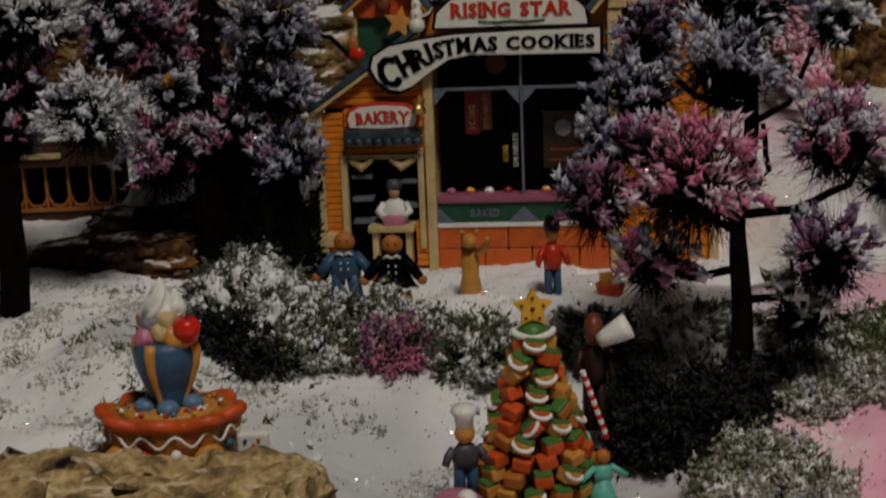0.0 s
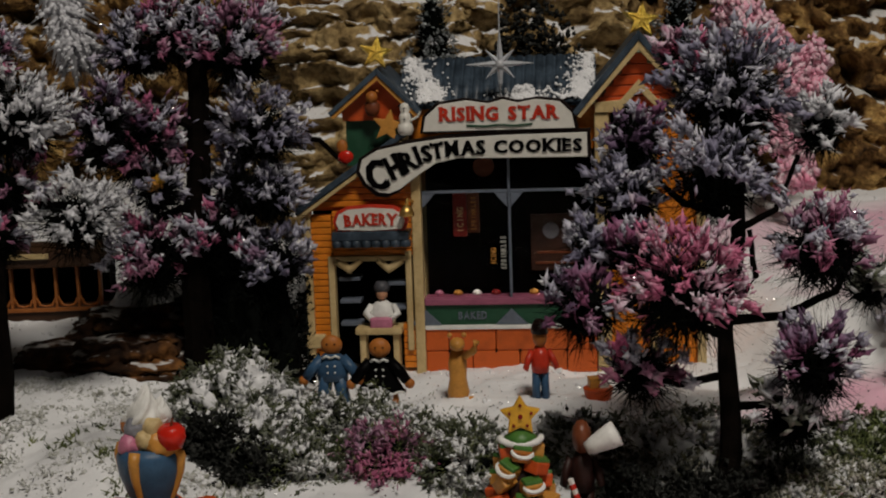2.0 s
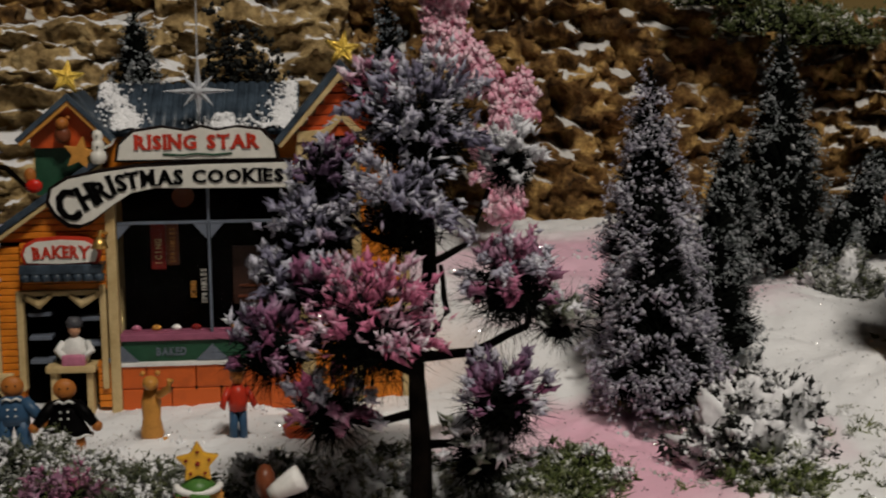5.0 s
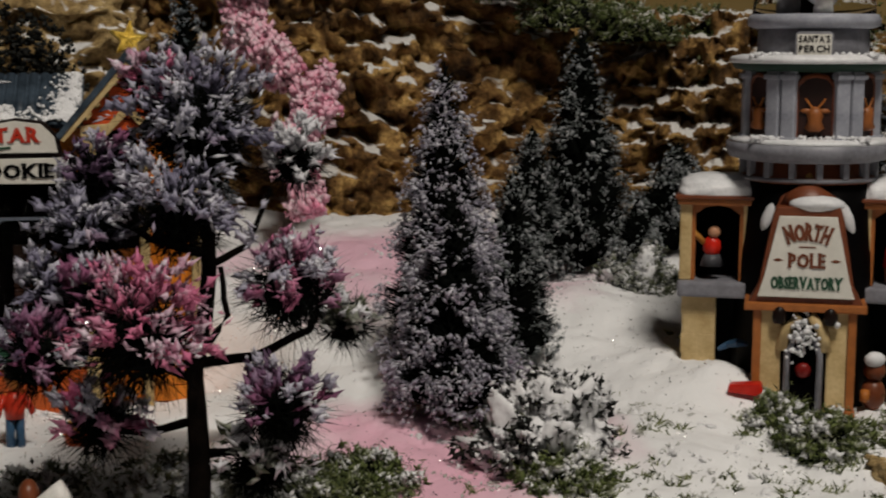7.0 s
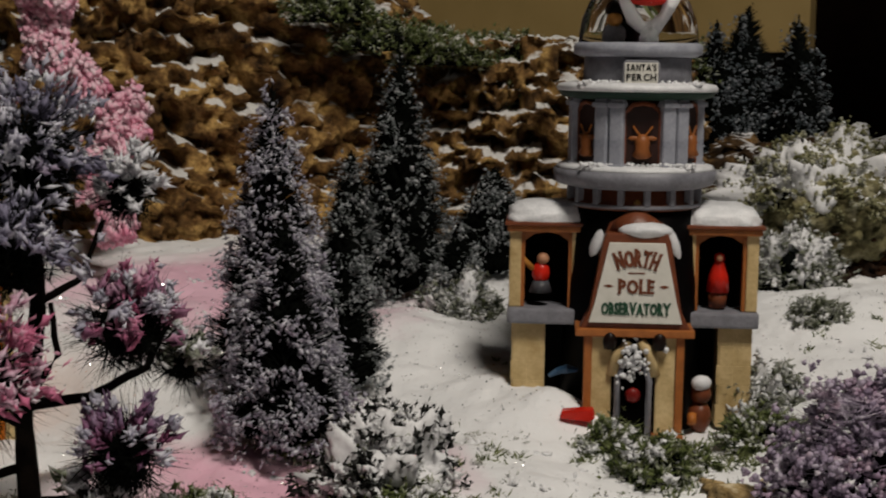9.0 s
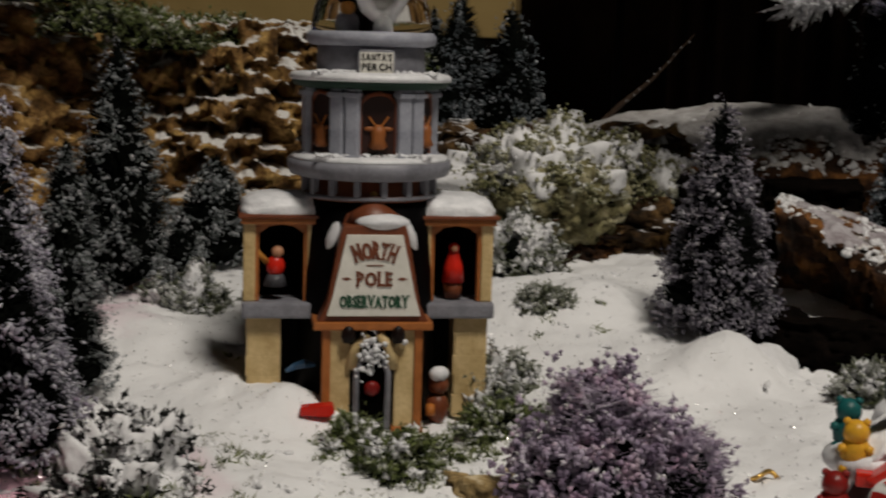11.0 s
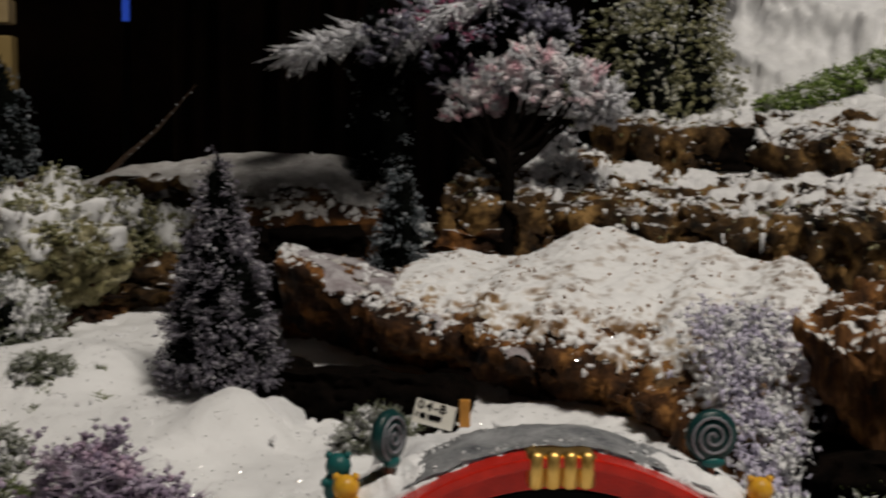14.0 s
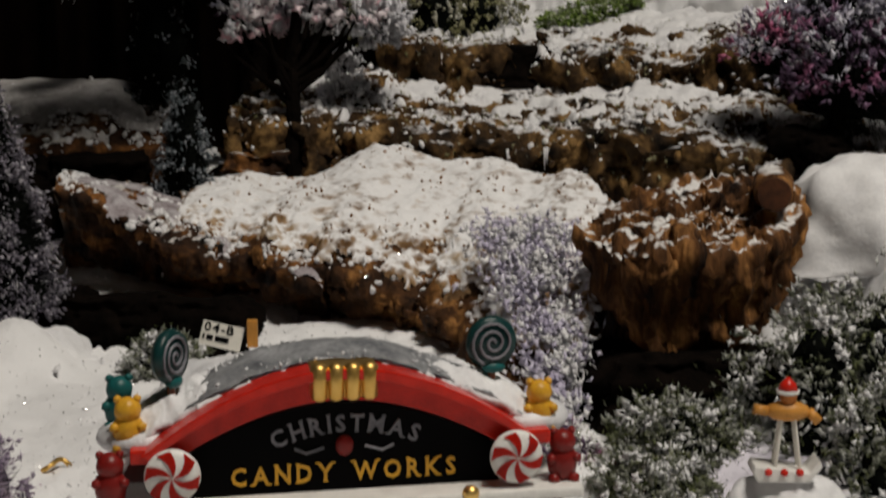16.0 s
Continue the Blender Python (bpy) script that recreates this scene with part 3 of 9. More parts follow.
def hills(x, y):
    """The snow's height without its fluff: a slope up to the back, level pads under the houses, drifts."""
    h = -0.172 + 0.12 * min(math.hypot(x - 0.1, y - 0.05), 1.25)
    for px, py, r, soft, z in PADS:
        k = (math.hypot(x - px, (y - py) * 1.25) - r) / soft
        k = min(1.0, max(0.0, k))
        k = k * k * (3 - 2 * k)
        h = z + (h - z) * k
    for px, py, r, dz in DRIFTS:
        h += dz * math.exp(-((x - px) ** 2 + (y - py) ** 2) / (r * r))
    return h


def ground_z(x, y):
    h = hills(x, y)
    p = Vector((x * 9, y * 9, 0.3))
    lump = abs(noise.noise(p * 7.5)) + 0.5 * abs(noise.noise(p * 17))
    return h + 0.006 * noise.noise(p) + 0.0055 * noise.noise(p * 3.1) + 0.0034 * (0.4 - lump) + 0.0005 * noise.noise(p * 24)


def rocky(name, size, seed, strata=8.0, rough=0.16, lumps=9.0, cuts=26, taper=0.25, under=0.0, grain=(0.55, 0.8, 1.5), billow=False):
    """A layered rock: a rounded block pushed in and out by strata and noise. size: x, y, z; its base is at z = 0."""
    bm = bmesh.new()
    sx, sy, sz = size
    nx, ny, nz = (max(4, int(cuts * s / max(size))) for s in size)
    bmesh.ops.create_cube(bm, size=1)
    bmesh.ops.subdivide_edges(bm, edges=[e for e in bm.edges if abs((e.verts[0].co - e.verts[1].co).x) > 0.5], cuts=nx, use_grid_fill=True)
    bmesh.ops.subdivide_edges(bm, edges=[e for e in bm.edges if abs((e.verts[0].co - e.verts[1].co).y) > 0.5], cuts=ny, use_grid_fill=True)
    bmesh.ops.subdivide_edges(bm, edges=[e for e in bm.edges if abs((e.verts[0].co - e.verts[1].co).z) > 0.5], cuts=nz, use_grid_fill=True)
    off = Vector((seed * 7.3, seed * 3.1, seed * 1.7))
    for v in bm.verts:
        c = v.co.copy()
        h = c.z + 0.5
        k = (1 - taper * h * h) * (1 - under * (1 - h))
        # rounded plan
        q = max(abs(c.x), abs(c.y)) * 2
        e = math.hypot(c.x, c.y) * 2
        rnd = 1 if e < 1e-6 else (q / e) * 0.35 + 0.65
        p = Vector((c.x * sx * rnd * k, c.y * sy * rnd * k, h * sz))
        out = Vector((c.x, c.y, 0))
        out = out.normalized() if out.length > 1e-6 else Vector((0, 0, 0))
        w = Vector((p.x * grain[0], p.y * grain[1], p.z * grain[2])) * lumps + off
        layer = abs(math.sin((p.z / sz) * strata + 2.2 * noise.noise(w * 0.5) + seed))
        d = (layer - 0.5) * 0.6 + 0.9 * noise.noise(w) + 0.55 * noise.noise(w * 2.7) + 0.38 * noise.noise(w * 6.1) + 0.2 * noise.noise(w * 13)
        if billow:
            knob = 0.42 - 1.5 * abs(noise.noise(w)) + 0.6 * (0.3 - abs(noise.noise(w * 2.1 + off)))
            hole = max(0.0, noise.noise(w * 0.62 + off * 2) - 0.12)
            d = (layer - 0.5) * 0.3 + knob + 0.22 * noise.noise(w * 6) + 0.5 * noise.noise(w * 0.4) - 4.0 * hole
        amp = rough * min(sy, sx, sz * 1.5)
        p += out * d * amp * (1 if h < 0.97 else 0.5)
        p.z += 0.35 * amp * (noise.noise(w * 1.3 + Vector((9, 9, 9))) + 0.5 * noise.noise(w * 4)) * (0.3 + h)
        v.co = p
    for f in bm.faces:
        f.smooth = True
    return bm


def clustered(g, d, spread, per):
    """Many places round few: each row of d becomes per places, strewn about it."""
    return np.repeat(d, per, 0) + g.normal(size=(len(d) * per, 3)) * spread


def thinned(p, scale, least, seed=0.0):
    """Leaves out the places where a noise is low, so that gaps stay open."""
    o = Vector((seed * 1.3, seed, 2.0))
    k = np.array([noise.noise(Vector(v) * scale + o) + 0.5 * noise.noise(Vector(v) * scale * 2.6 + o) for v in p])
    return p[k > least]


def sprays(g, radius, n, flat=0.9, under=-0.1, per=16, near=0.5):
    """Places and directions on twigs that radiate from a clump's middle, with gaps between the sprays."""
    k = max(8, n // per)
    d = g.normal(size=(k * 4, 3))
    d /= np.linalg.norm(d, axis=1, keepdims=True)
    d = d[d[:, 2] > under][:k]
    o = Vector((g.random() * 9, g.random() * 9, 0))
    lump = np.array([noise.noise(Vector(v) * 2.1 + o) + 0.7 * noise.noise(Vector(v) * 5 + o) for v in d])
    r = radius * (0.72 + 0.34 * g.random(len(d))) * (1.02 + 0.40 * lump)
    q = np.repeat(d, per, 0)
    s = near + (1.04 - near) * g.random(len(q)) ** 0.6
    p = q * (np.repeat(r, per) * s)[:, None] + g.normal(size=q.shape) * (radius * 0.068 * s)[:, None]
    return p * [1, 1, flat], q + [0, 0, 0.25]


def blanket(parent, size, swell, seed, cover=0.45, thick=0.16, sub=5, material=None, label="soft clumped snow"):
    """A ragged sheet of cotton snow that lies over the upper side of a bush."""
    bm = bmesh.new()
    bmesh.ops.create_icosphere(bm, subdivisions=sub, radius=1)
    o = Vector((seed * 1.9, 2.0, seed * 0.7))
    keep = {}
    for v in bm.verts:
        c = v.co.copy()
        k = 0.9 * noise.noise(c * 2.3 + o) + 0.6 * noise.noise(c * 5.5 + o) + 0.4 * noise.noise(c * 12 + o) + 0.6 * c.z - cover
        keep[v] = k if c.z > -0.05 else -1.0
        r = swell(c) * (0.84 + thick * min(1.0, max(-0.4, k * 2.6)) + 0.07 * noise.noise(c * 6 + o) + 0.05 * noise.noise(c * 15 + o) + 0.03 * noise.noise(c * 34 + o))
        v.co = Vector((c.x * size[0], c.y * size[1], c.z * size[2])) * r
    bmesh.ops.delete(bm, geom=[f for f in bm.faces if max(keep[v] for v in f.verts) <= 0], context="FACES")
    bmesh.ops.delete(bm, geom=[v for v in bm.verts if not v.link_faces], context="VERTS")
    if bm.faces:
        part("snow_clump", bm, material or FLUFF, parent, label, True)
    else:
        bm.free()


def fir(name, at, height, radius, flock, seed, label, group="", needles=1500, snow=650, crumb=0.0022, lean=(0, 0)):
    """A bottle-brush fir: wire trunk, bristles in whorls, patches of flock on the tips."""
    g = rng_of(seed)
    t = thing(name, at, g.random() * 360, label, "fir tree", group)
    part("trunk", tube([(0, 0, -0.004), (lean[0] * 0.5, lean[1] * 0.5, height * 0.5), (lean[0], lean[1], height)], [radius * 0.09, radius * 0.06, 0.0006], 6), TRUNK, t)

    def shape(u, k):
        return 1.06 * radius * (1 - u) ** 0.80 * (0.90 + 0.10 * np.sin(u * 34 + seed)) * k + 0.0012
    needles = int(needles * 1.7)
    u = 0.04 + 0.95 * (1 - np.sqrt(g.random(needles) * 0.97))
    a = g.random(needles) * 6.283
    prof = shape(u, 0.84 + 0.24 * g.random(needles))
    lx, ly = lean[0] * u, lean[1] * u
    root = np.stack([lx, ly, u * height - 0.10 * prof], -1)
    tip = np.stack([lx + np.cos(a) * prof, ly + np.sin(a) * prof, np.minimum(u * height + 0.28 * prof + 0.004 * g.random(needles), height * 1.01)], -1)
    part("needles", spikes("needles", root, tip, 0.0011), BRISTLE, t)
    snow = int(snow * 6.2)
    u = 0.03 + 0.97 * (1 - np.sqrt(g.random(snow)))
    a = g.random(snow) * 6.283
    prof = shape(u, 0.84 + 0.20 * g.random(snow)) - 0.0005
    p = np.stack([lean[0] * u + np.cos(a) * prof, lean[1] * u + np.sin(a) * prof, u * height + 0.22 * prof], -1)
    p = thinned(clustered(g, p[: snow // 12], 0.0030, 12), 85.0, -0.06 if flock is FROSTPINE else 0.03 if flock is PINELILAC else 0.06, seed)
    out = p * [1, 1, 0]
    out /= np.linalg.norm(out, axis=1, keepdims=True) + 1e-9
    part("flock", strands("flock", SHARD, p, out * 0.8 + [0, 0, -0.3], 0.98 * crumb * (0.5 + 0.9 * g.random(len(p)) ** 1.5), g, (0.9, 1.0, 1.2), 0.6), flock, t)
    return t


def bush(name, at, size, flock, seed, label, category="bush", group="", n=900, crumb=0.0024, dark=True, yaw=0.0, stems=160, sprigs=0, least=-0.06, snow=0, bristle=0, soft=0.0, loft=0.14):
    """A low flocked bush: dark twigs inside, bits of flock outside with gaps between, curly sprigs."""
    g = rng_of(seed)
    t = thing(name, at, yaw, label, category, group)
    sx, sy, sz = size
    n = int(n * 2.6)
    d = g.normal(size=(n, 3))
    d /= np.linalg.norm(d, axis=1, keepdims=True)
    d[:, 2] = np.abs(d[:, 2])

    def swell(v):
        return 0.85 + 0.45 * noise.noise(Vector(v) * 2.3 + Vector((seed, 0, 0))) + 0.22 * noise.noise(Vector(v) * 7 + Vector((seed, 3, 0)))
    r = np.array([swell(v) for v in d]) * (0.72 + 0.38 * g.random(n) ** 0.6)
    p = clustered(g, (d * r[:, None] * [sx, sy, sz])[: n // 7], 0.0019, 7)
    p = thinned(p, 140.0, least, seed)
    part("foliage", strands("foliage", SHARD if len(p) < 2500 else CHIP, p, p / np.array([sx, sy, sz]), crumb * (0.5 + 1.0 * g.random(len(p))), g, (0.8, 0.9, 1.3), 0.7), flock, t)
    d = g.normal(size=(stems, 3))
    d /= np.linalg.norm(d, axis=1, keepdims=True)
    d[:, 2] = np.abs(d[:, 2])
    k = np.minimum(np.array([swell(v) for v in d]), 0.98)
    part("brush", spikes("brush", d * [sx * 0.2, sy * 0.2, 0], d * np.array([sx, sy, sz]) * (k * (0.8 + 0.3 * g.random(stems)))[:, None], 0.0008), BRISTLE, t)
    if snow:
        d = g.normal(size=(snow * 160, 3))
        d /= np.linalg.norm(d, axis=1, keepdims=True)
        d[:, 2] = np.abs(d[:, 2])
        o = Vector((seed * 2.0, 1.0, 0.0))
        k = np.array([noise.noise(Vector(v) * 2.4 + o) + 0.5 * noise.noise(Vector(v) * 6 + o) for v in d])
        d = d[(d[:, 2] > 0.10) & (k + 0.4 * d[:, 2] > 0.30)][: snow * 40]
        heap = d * np.array([sx, sy, sz]) * (np.array([swell(v) for v in d]) * (0.90 + 0.16 * g.random(len(d))))[:, None]
        part("snow_flock", strands("snow_flock", SHARD, heap, g.normal(size=d.shape), 0.0024 * (0.45 + 0.9 * g.random(len(heap))), g, (1.0, 1.2, 1.0), 0.2), FLUFF, t, "loose flakes of snow")["kind"] = "stuff"
        if soft:
            blanket(t, size, swell, seed, soft, loft, 5)
    if bristle:
        d = g.normal(size=(bristle, 3)) * [1, 1, 0.35]
        d /= np.linalg.norm(d, axis=1, keepdims=True)
        h = g.random(bristle) * 0.84
        w = np.sqrt(np.maximum(0.05, 1 - h ** 3)) * (0.74 + 0.24 * g.random(bristle))
        root = np.stack([0 * h, 0 * h, h * sz], -1) + g.normal(size=(bristle, 3)) * [sx * 0.12, sx * 0.12, sx * 0.03]
        tip = np.stack([d[:, 0] * sx * w, d[:, 1] * sy * w, h * sz + (0.15 + 0.2 * d[:, 2]) * sz * w], -1)
        part("bristles", spikes("bristles", root, tip, 0.00042), flock, t)
    if sprigs:
        d = g.normal(size=(sprigs, 3))
        d /= np.linalg.norm(d, axis=1, keepdims=True)
        d[:, 2] = np.abs(d[:, 2])
        k = np.array([swell(v) for v in d])
        root = d * np.array([sx, sy, sz]) * (k * 0.92)[:, None]
        q = []
        for i in range(4):
            root = root + g.normal(size=(sprigs, 3)) * 0.0016 + d * 0.0009
            q.append(root + g.normal(size=(sprigs, 3)) * 0.0006)
        q = np.concatenate(q)
        part("moss_fringe", scatter("moss_fringe", LEAF, q, 0.0008 * (0.5 + 0.8 * g.random(len(q))), g, (0.7, 0.7, 1.7)), SPRIG, t, "olive green moss sprigs")
    # near-black ball inside: shade of the foliage gaps put into colour
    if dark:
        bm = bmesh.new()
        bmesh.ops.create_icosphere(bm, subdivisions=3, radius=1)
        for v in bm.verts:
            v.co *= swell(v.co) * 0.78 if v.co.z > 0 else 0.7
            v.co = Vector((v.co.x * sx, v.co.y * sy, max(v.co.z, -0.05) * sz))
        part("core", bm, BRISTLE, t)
    return t


def curve_through(points, n):
    """n places on a smooth curve through a few points."""
    p = [Vector(q) for q in points]
    p = [p[0] * 2 - p[1]] + p + [p[-1] * 2 - p[-2]]
    out = []
    for i in range(n):
        u = i / (n - 1) * (len(p) - 3)
        k = min(int(u), len(p) - 4)
        t = u - k
        a, b, c, d = p[k:k + 4]
        out.append(0.5 * (2 * b + (c - a) * t + (2 * a - 5 * b + 4 * c - d) * t * t + (3 * b - a - 3 * c + d) * t ** 3))
    return out


def weathered(bm, amp, scale, seed, grain=(1, 1, 1), pits=0.0, calm=0.0):
    """Pushes a body in and out along its normals by noise at four scales."""
    bm.normal_update()
    o = Vector((seed * 5.1, seed * 2.3, seed))
    moved = []
    for v in bm.verts:
        w = Vector((v.co.x * grain[0], v.co.y * grain[1], v.co.z * grain[2])) * scale + o
        d = noise.noise(w) + 0.55 * noise.noise(w * 2.2) + 0.35 * noise.noise(w * 5) + 0.2 * noise.noise(w * 11)
        if pits:
            d -= pits * max(0.0, noise.noise(w * 3.1 + o) - 0.22) * 4
        moved.append(v.co + v.normal * d * amp * (1 - calm * max(0.0, v.normal.z) ** 2))
    for v, p in zip(bm.verts, moved):
        v.co = p
    for f in bm.faces:
        f.smooth = True
    return bm


def bank_lines(lip, crest, seed, n, wander):
    """The two uneven edges of a ledge's top."""
    a, b = curve_through(lip, n), curve_through(crest, n)
    o = Vector((seed, 3, 1))
    for i in range(n):
        d = b[i] - a[i]
        d.z = 0
        d.normalize()
        w = a[i] * 26 + o
        a[i] += d * wander * (noise.noise(w) + 0.6 * noise.noise(w * 2.6)) + Vector((0, 0, wander * 0.35 * noise.noise(w * 1.7 + o)))
        b[i] += Vector((0, 0, wander * 0.5 * noise.noise(b[i] * 22 + o)))
    return a, b


def bank(lip, crest, under, base, seed, amp=0.005, scale=38.0, n=150, top=60, brow=0.010, pits=0.6, hump=0.0, wander=0.010):
    """A ledge: an undercut face up to the lip, a top that runs back to the crest, a back down to the base."""
    a, b = bank_lines(lip, crest, seed, n, wander)
    rows = []
    face = 26
    for k in range(face):
        h = k / (face - 1)
        row = []
        for i in range(n):
            u = i / (n - 1)
            d = b[i] - a[i]
            d.z = 0
            d.normalize()
            cut = (under[0] + (under[1] - under[0]) * u) * (1 - h) ** 0.6
            q = a[i] + d * cut
            q.z = base + (a[i].z - brow - base) * h
            row.append(q)
        rows.append(row)
    for k in range(top):
        v = k / (top - 1)
        row = []
        for i in range(n):
            q = a[i].lerp(b[i], v)
            q.z += hump * math.sin(math.pi * v) - brow * 0.4 * (1 - min(1.0, v * 7)) ** 2
            row.append(q)
        rows.append(row)
    rows.append([q + (q - p).normalized() * 0.01 - Vector((0, 0, 0.012)) for p, q in zip(a, b)])
    rows.append([Vector((q.x, q.y, base)) for q in rows[-1]])
    m = len(rows)
    bm = bmesh.new()
    vs = [[bm.verts.new(q) for q in row] for row in rows]
    for j in range(m):
        for i in range(n - 1):
            k = (j + 1) % m
            bm.faces.new((vs[j][i], vs[j][i + 1], vs[k][i + 1], vs[k][i]))
    for i in (0, n - 1):
        bm.faces.new([vs[j][i] for j in range(m)])
    bmesh.ops.recalc_face_normals(bm, faces=bm.faces)
    return weathered(bm, amp, scale, seed, pits=pits, calm=0.55)


def bank_snow(parent, lip, crest, seed, wander=0.010, hump=0.0, n=200, top=90, edge=(0.1, 0.1), holes=0.6, lift=0.003, thick=0.005, scale=22.0, material=None, brow=0.010):
    """A soft layer of snow on a ledge's top: ragged towards the lip, with holes where the rock shows."""
    a, b = bank_lines(lip, crest, seed, n, wander)
    o = Vector((seed * 1.7, 1.0, seed * 0.6))
    bm = bmesh.new()
    grid = []
    for k in range(top):
        v = k / (top - 1)
        row = []
        for i in range(n):
            u = i / (n - 1)
            q = a[i].lerp(b[i], v)
            w = q * scale + o
            e = edge[0] + (edge[1] - edge[0]) * u
            h = (v - e) * 3.2 + holes * (noise.noise(w) + 0.6 * noise.noise(w * 2.3) + 0.4 * noise.noise(w * 5.2) + 0.25 * noise.noise(w * 11))
            h = min(h, min(u, 1 - u) * 30 - 0.2)
            f = min(1.0, max(-0.5, h * 1.6))
            q.z += hump * math.sin(math.pi * v) - brow * 0.4 * (1 - min(1.0, v * 7)) ** 2
            q.z += lift + thick * f + 0.0022 * noise.noise(w * 1.5 + o) + 0.0012 * noise.noise(w * 4 + o) + 0.0006 * noise.noise(w * 9)
            row.append((bm.verts.new(q), h))
        grid.append(row)
    for r, t in zip(grid, grid[1:]):
        for i in range(n - 1):
            c = (r[i], r[i + 1], t[i + 1], t[i])
            if max(x[1] for x in c) > 0:
                bm.faces.new([x[0] for x in c])
    bmesh.ops.delete(bm, geom=[v for v in bm.verts if not v.link_faces], context="VERTS")
    bm.normal_update()
    return part("snow_layer", bm, material or FLUFF, parent, "soft layer of snow", True)


def stump_of(rim, foot_z, tuck, seed, amp=0.004, n=160):
    """A hollow-sided cork stump: a tilted, pitted top inside the rim, and ribbed sides tucked in towards the foot."""
    p = [Vector(q) for q in rim]
    ring = curve_through(p + p[:3], (n // len(p)) * (len(p) + 2) + 1)
    s = n // len(p)
    ring = ring[s:s + s * len(p)]
    c = sum(p, Vector()) / len(p)
    rows = []
    for k in range(30):
        h = k / 29
        rows.append([Vector((q.x + (c.x - q.x) * tuck * (1 - h) ** 1.3, q.y + (c.y - q.y) * tuck * (1 - h) ** 1.3, foot_z + (q.z - 0.003 - foot_z) * h)) for q in ring])
    for k in range(26):
        f = k / 26
        rows.append([q.lerp(c, f) for q in ring])
    bm = bmesh.new()
    vs = [[bm.verts.new(q) for q in row] for row in rows]
    m = len(ring)
    for j in range(len(rows) - 1):
        for i in range(m):
            k = (i + 1) % m
            bm.faces.new((vs[j][i], vs[j][k], vs[j + 1][k], vs[j + 1][i]))
    bm.faces.new(vs[-1])
    bm.faces.new(vs[0][::-1])
    bmesh.ops.recalc_face_normals(bm, faces=bm.faces)
    weathered(bm, amp * 1.6, 70, seed, (1, 1, 0.14), 0.2)
    return weathered(bm, amp * 0.35, 110, seed + 3, (1, 1, 0.35), 0.9)


def strew(ob, n, size, material, name, label, seed, up=0.5, shape=None, most=2.0):
    """Loose crumbs lying on the parts of a body that face up: a joined child of it."""
    g = rng_of(seed)
    me = ob.data
    m = len(me.polygons)
    c, nr, ar = np.empty(m * 3), np.empty(m * 3), np.empty(m)
    me.polygons.foreach_get("center", c)
    me.polygons.foreach_get("normal", nr)
    me.polygons.foreach_get("area", ar)
    c, nr = c.reshape(-1, 3), nr.reshape(-1, 3)
    w = np.where((nr[:, 2] > up) & (nr[:, 2] < most), ar, 0.0)
    k = g.choice(m, n, p=w / w.sum())
    p = thinned(c[k] + nr[k] * size * 0.1 + g.normal(size=(n, 3)) * size * 0.5, 45.0, 0.0, seed)
    n = len(p)
    o = part(name, scatter(name, shape or PUFF, p, size * (0.35 + 0.9 * g.random(n) ** 2), g, (1.3, 1.1, 0.7)), material, ob, label)
    o["kind"] = "stuff"
    return o

# ---------------------------------------------------------------- the display: ground and walls of the shop
def build_ground():
    xs = np.concatenate([np.linspace(-1.5, -0.62, 16), np.linspace(-0.6, 1.0, 420), np.linspace(1.02, 2.0, 18)])
    ys = np.concatenate([np.linspace(-0.4, 0.28, 16), np.linspace(0.3, 1.2, 250), np.linspace(1.22, 2.1, 18)])
    n = len(xs)
    verts = [(x, y, ground_z(x, y)) for y in ys for x in xs]
    faces = [(j * n + i, j * n + i + 1, (j + 1) * n + i + 1, (j + 1) * n + i) for j in range(len(ys) - 1) for i in range(n - 1)]
    me = mesh_of("ground", verts, faces, True)
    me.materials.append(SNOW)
    ob = new("ground", me)
    tagged(ob, "fluffy artificial snow with pink and lilac patches on the display table", "snow", kind="structure")


build_ground()


def wall(name, x0, x1, y0, y1, z0, z1, material, label, bevel=0.0):
    ob = part(name, box(x0, x1, y0, y1, z0, z1, bevel), material, None)
    return tagged(ob, label, "wall", kind="structure")


wall("wall_north", -2.2, 2.6, 2.3, 2.4, -0.3, 2.2, DARKCLOTH, "dark brown cloth behind the display")
wall("wall_west", -2.3, -2.2, -1.6, 2.4, -0.3, 2.2, DARKCLOTH, "dark shop wall")
wall("wall_east", 2.6, 2.7, -1.6, 2.4, -0.3, 2.2, DARKCLOTH, "dark shop wall")
wall("wall_south", -2.3, 2.7, -1.7, -1.6, -0.3, 2.2, DARKCLOTH, "dark shop wall behind the visitor")
wall("ceiling", -2.3, 2.7, -1.7, 2.4, 2.2, 2.3, DARKCLOTH, "dark shop ceiling")
wall("floor", -2.3, 2.7, -1.7, 2.4, -0.4, -0.3, DARKCLOTH, "dark shop floor under the table")


def rock(at, size, yaw, seed, label, material=ROCK, group="rocks", **kw):
    return solo("rock", rocky("rock", size, seed, **kw), material, at, yaw, label, "rock", group)


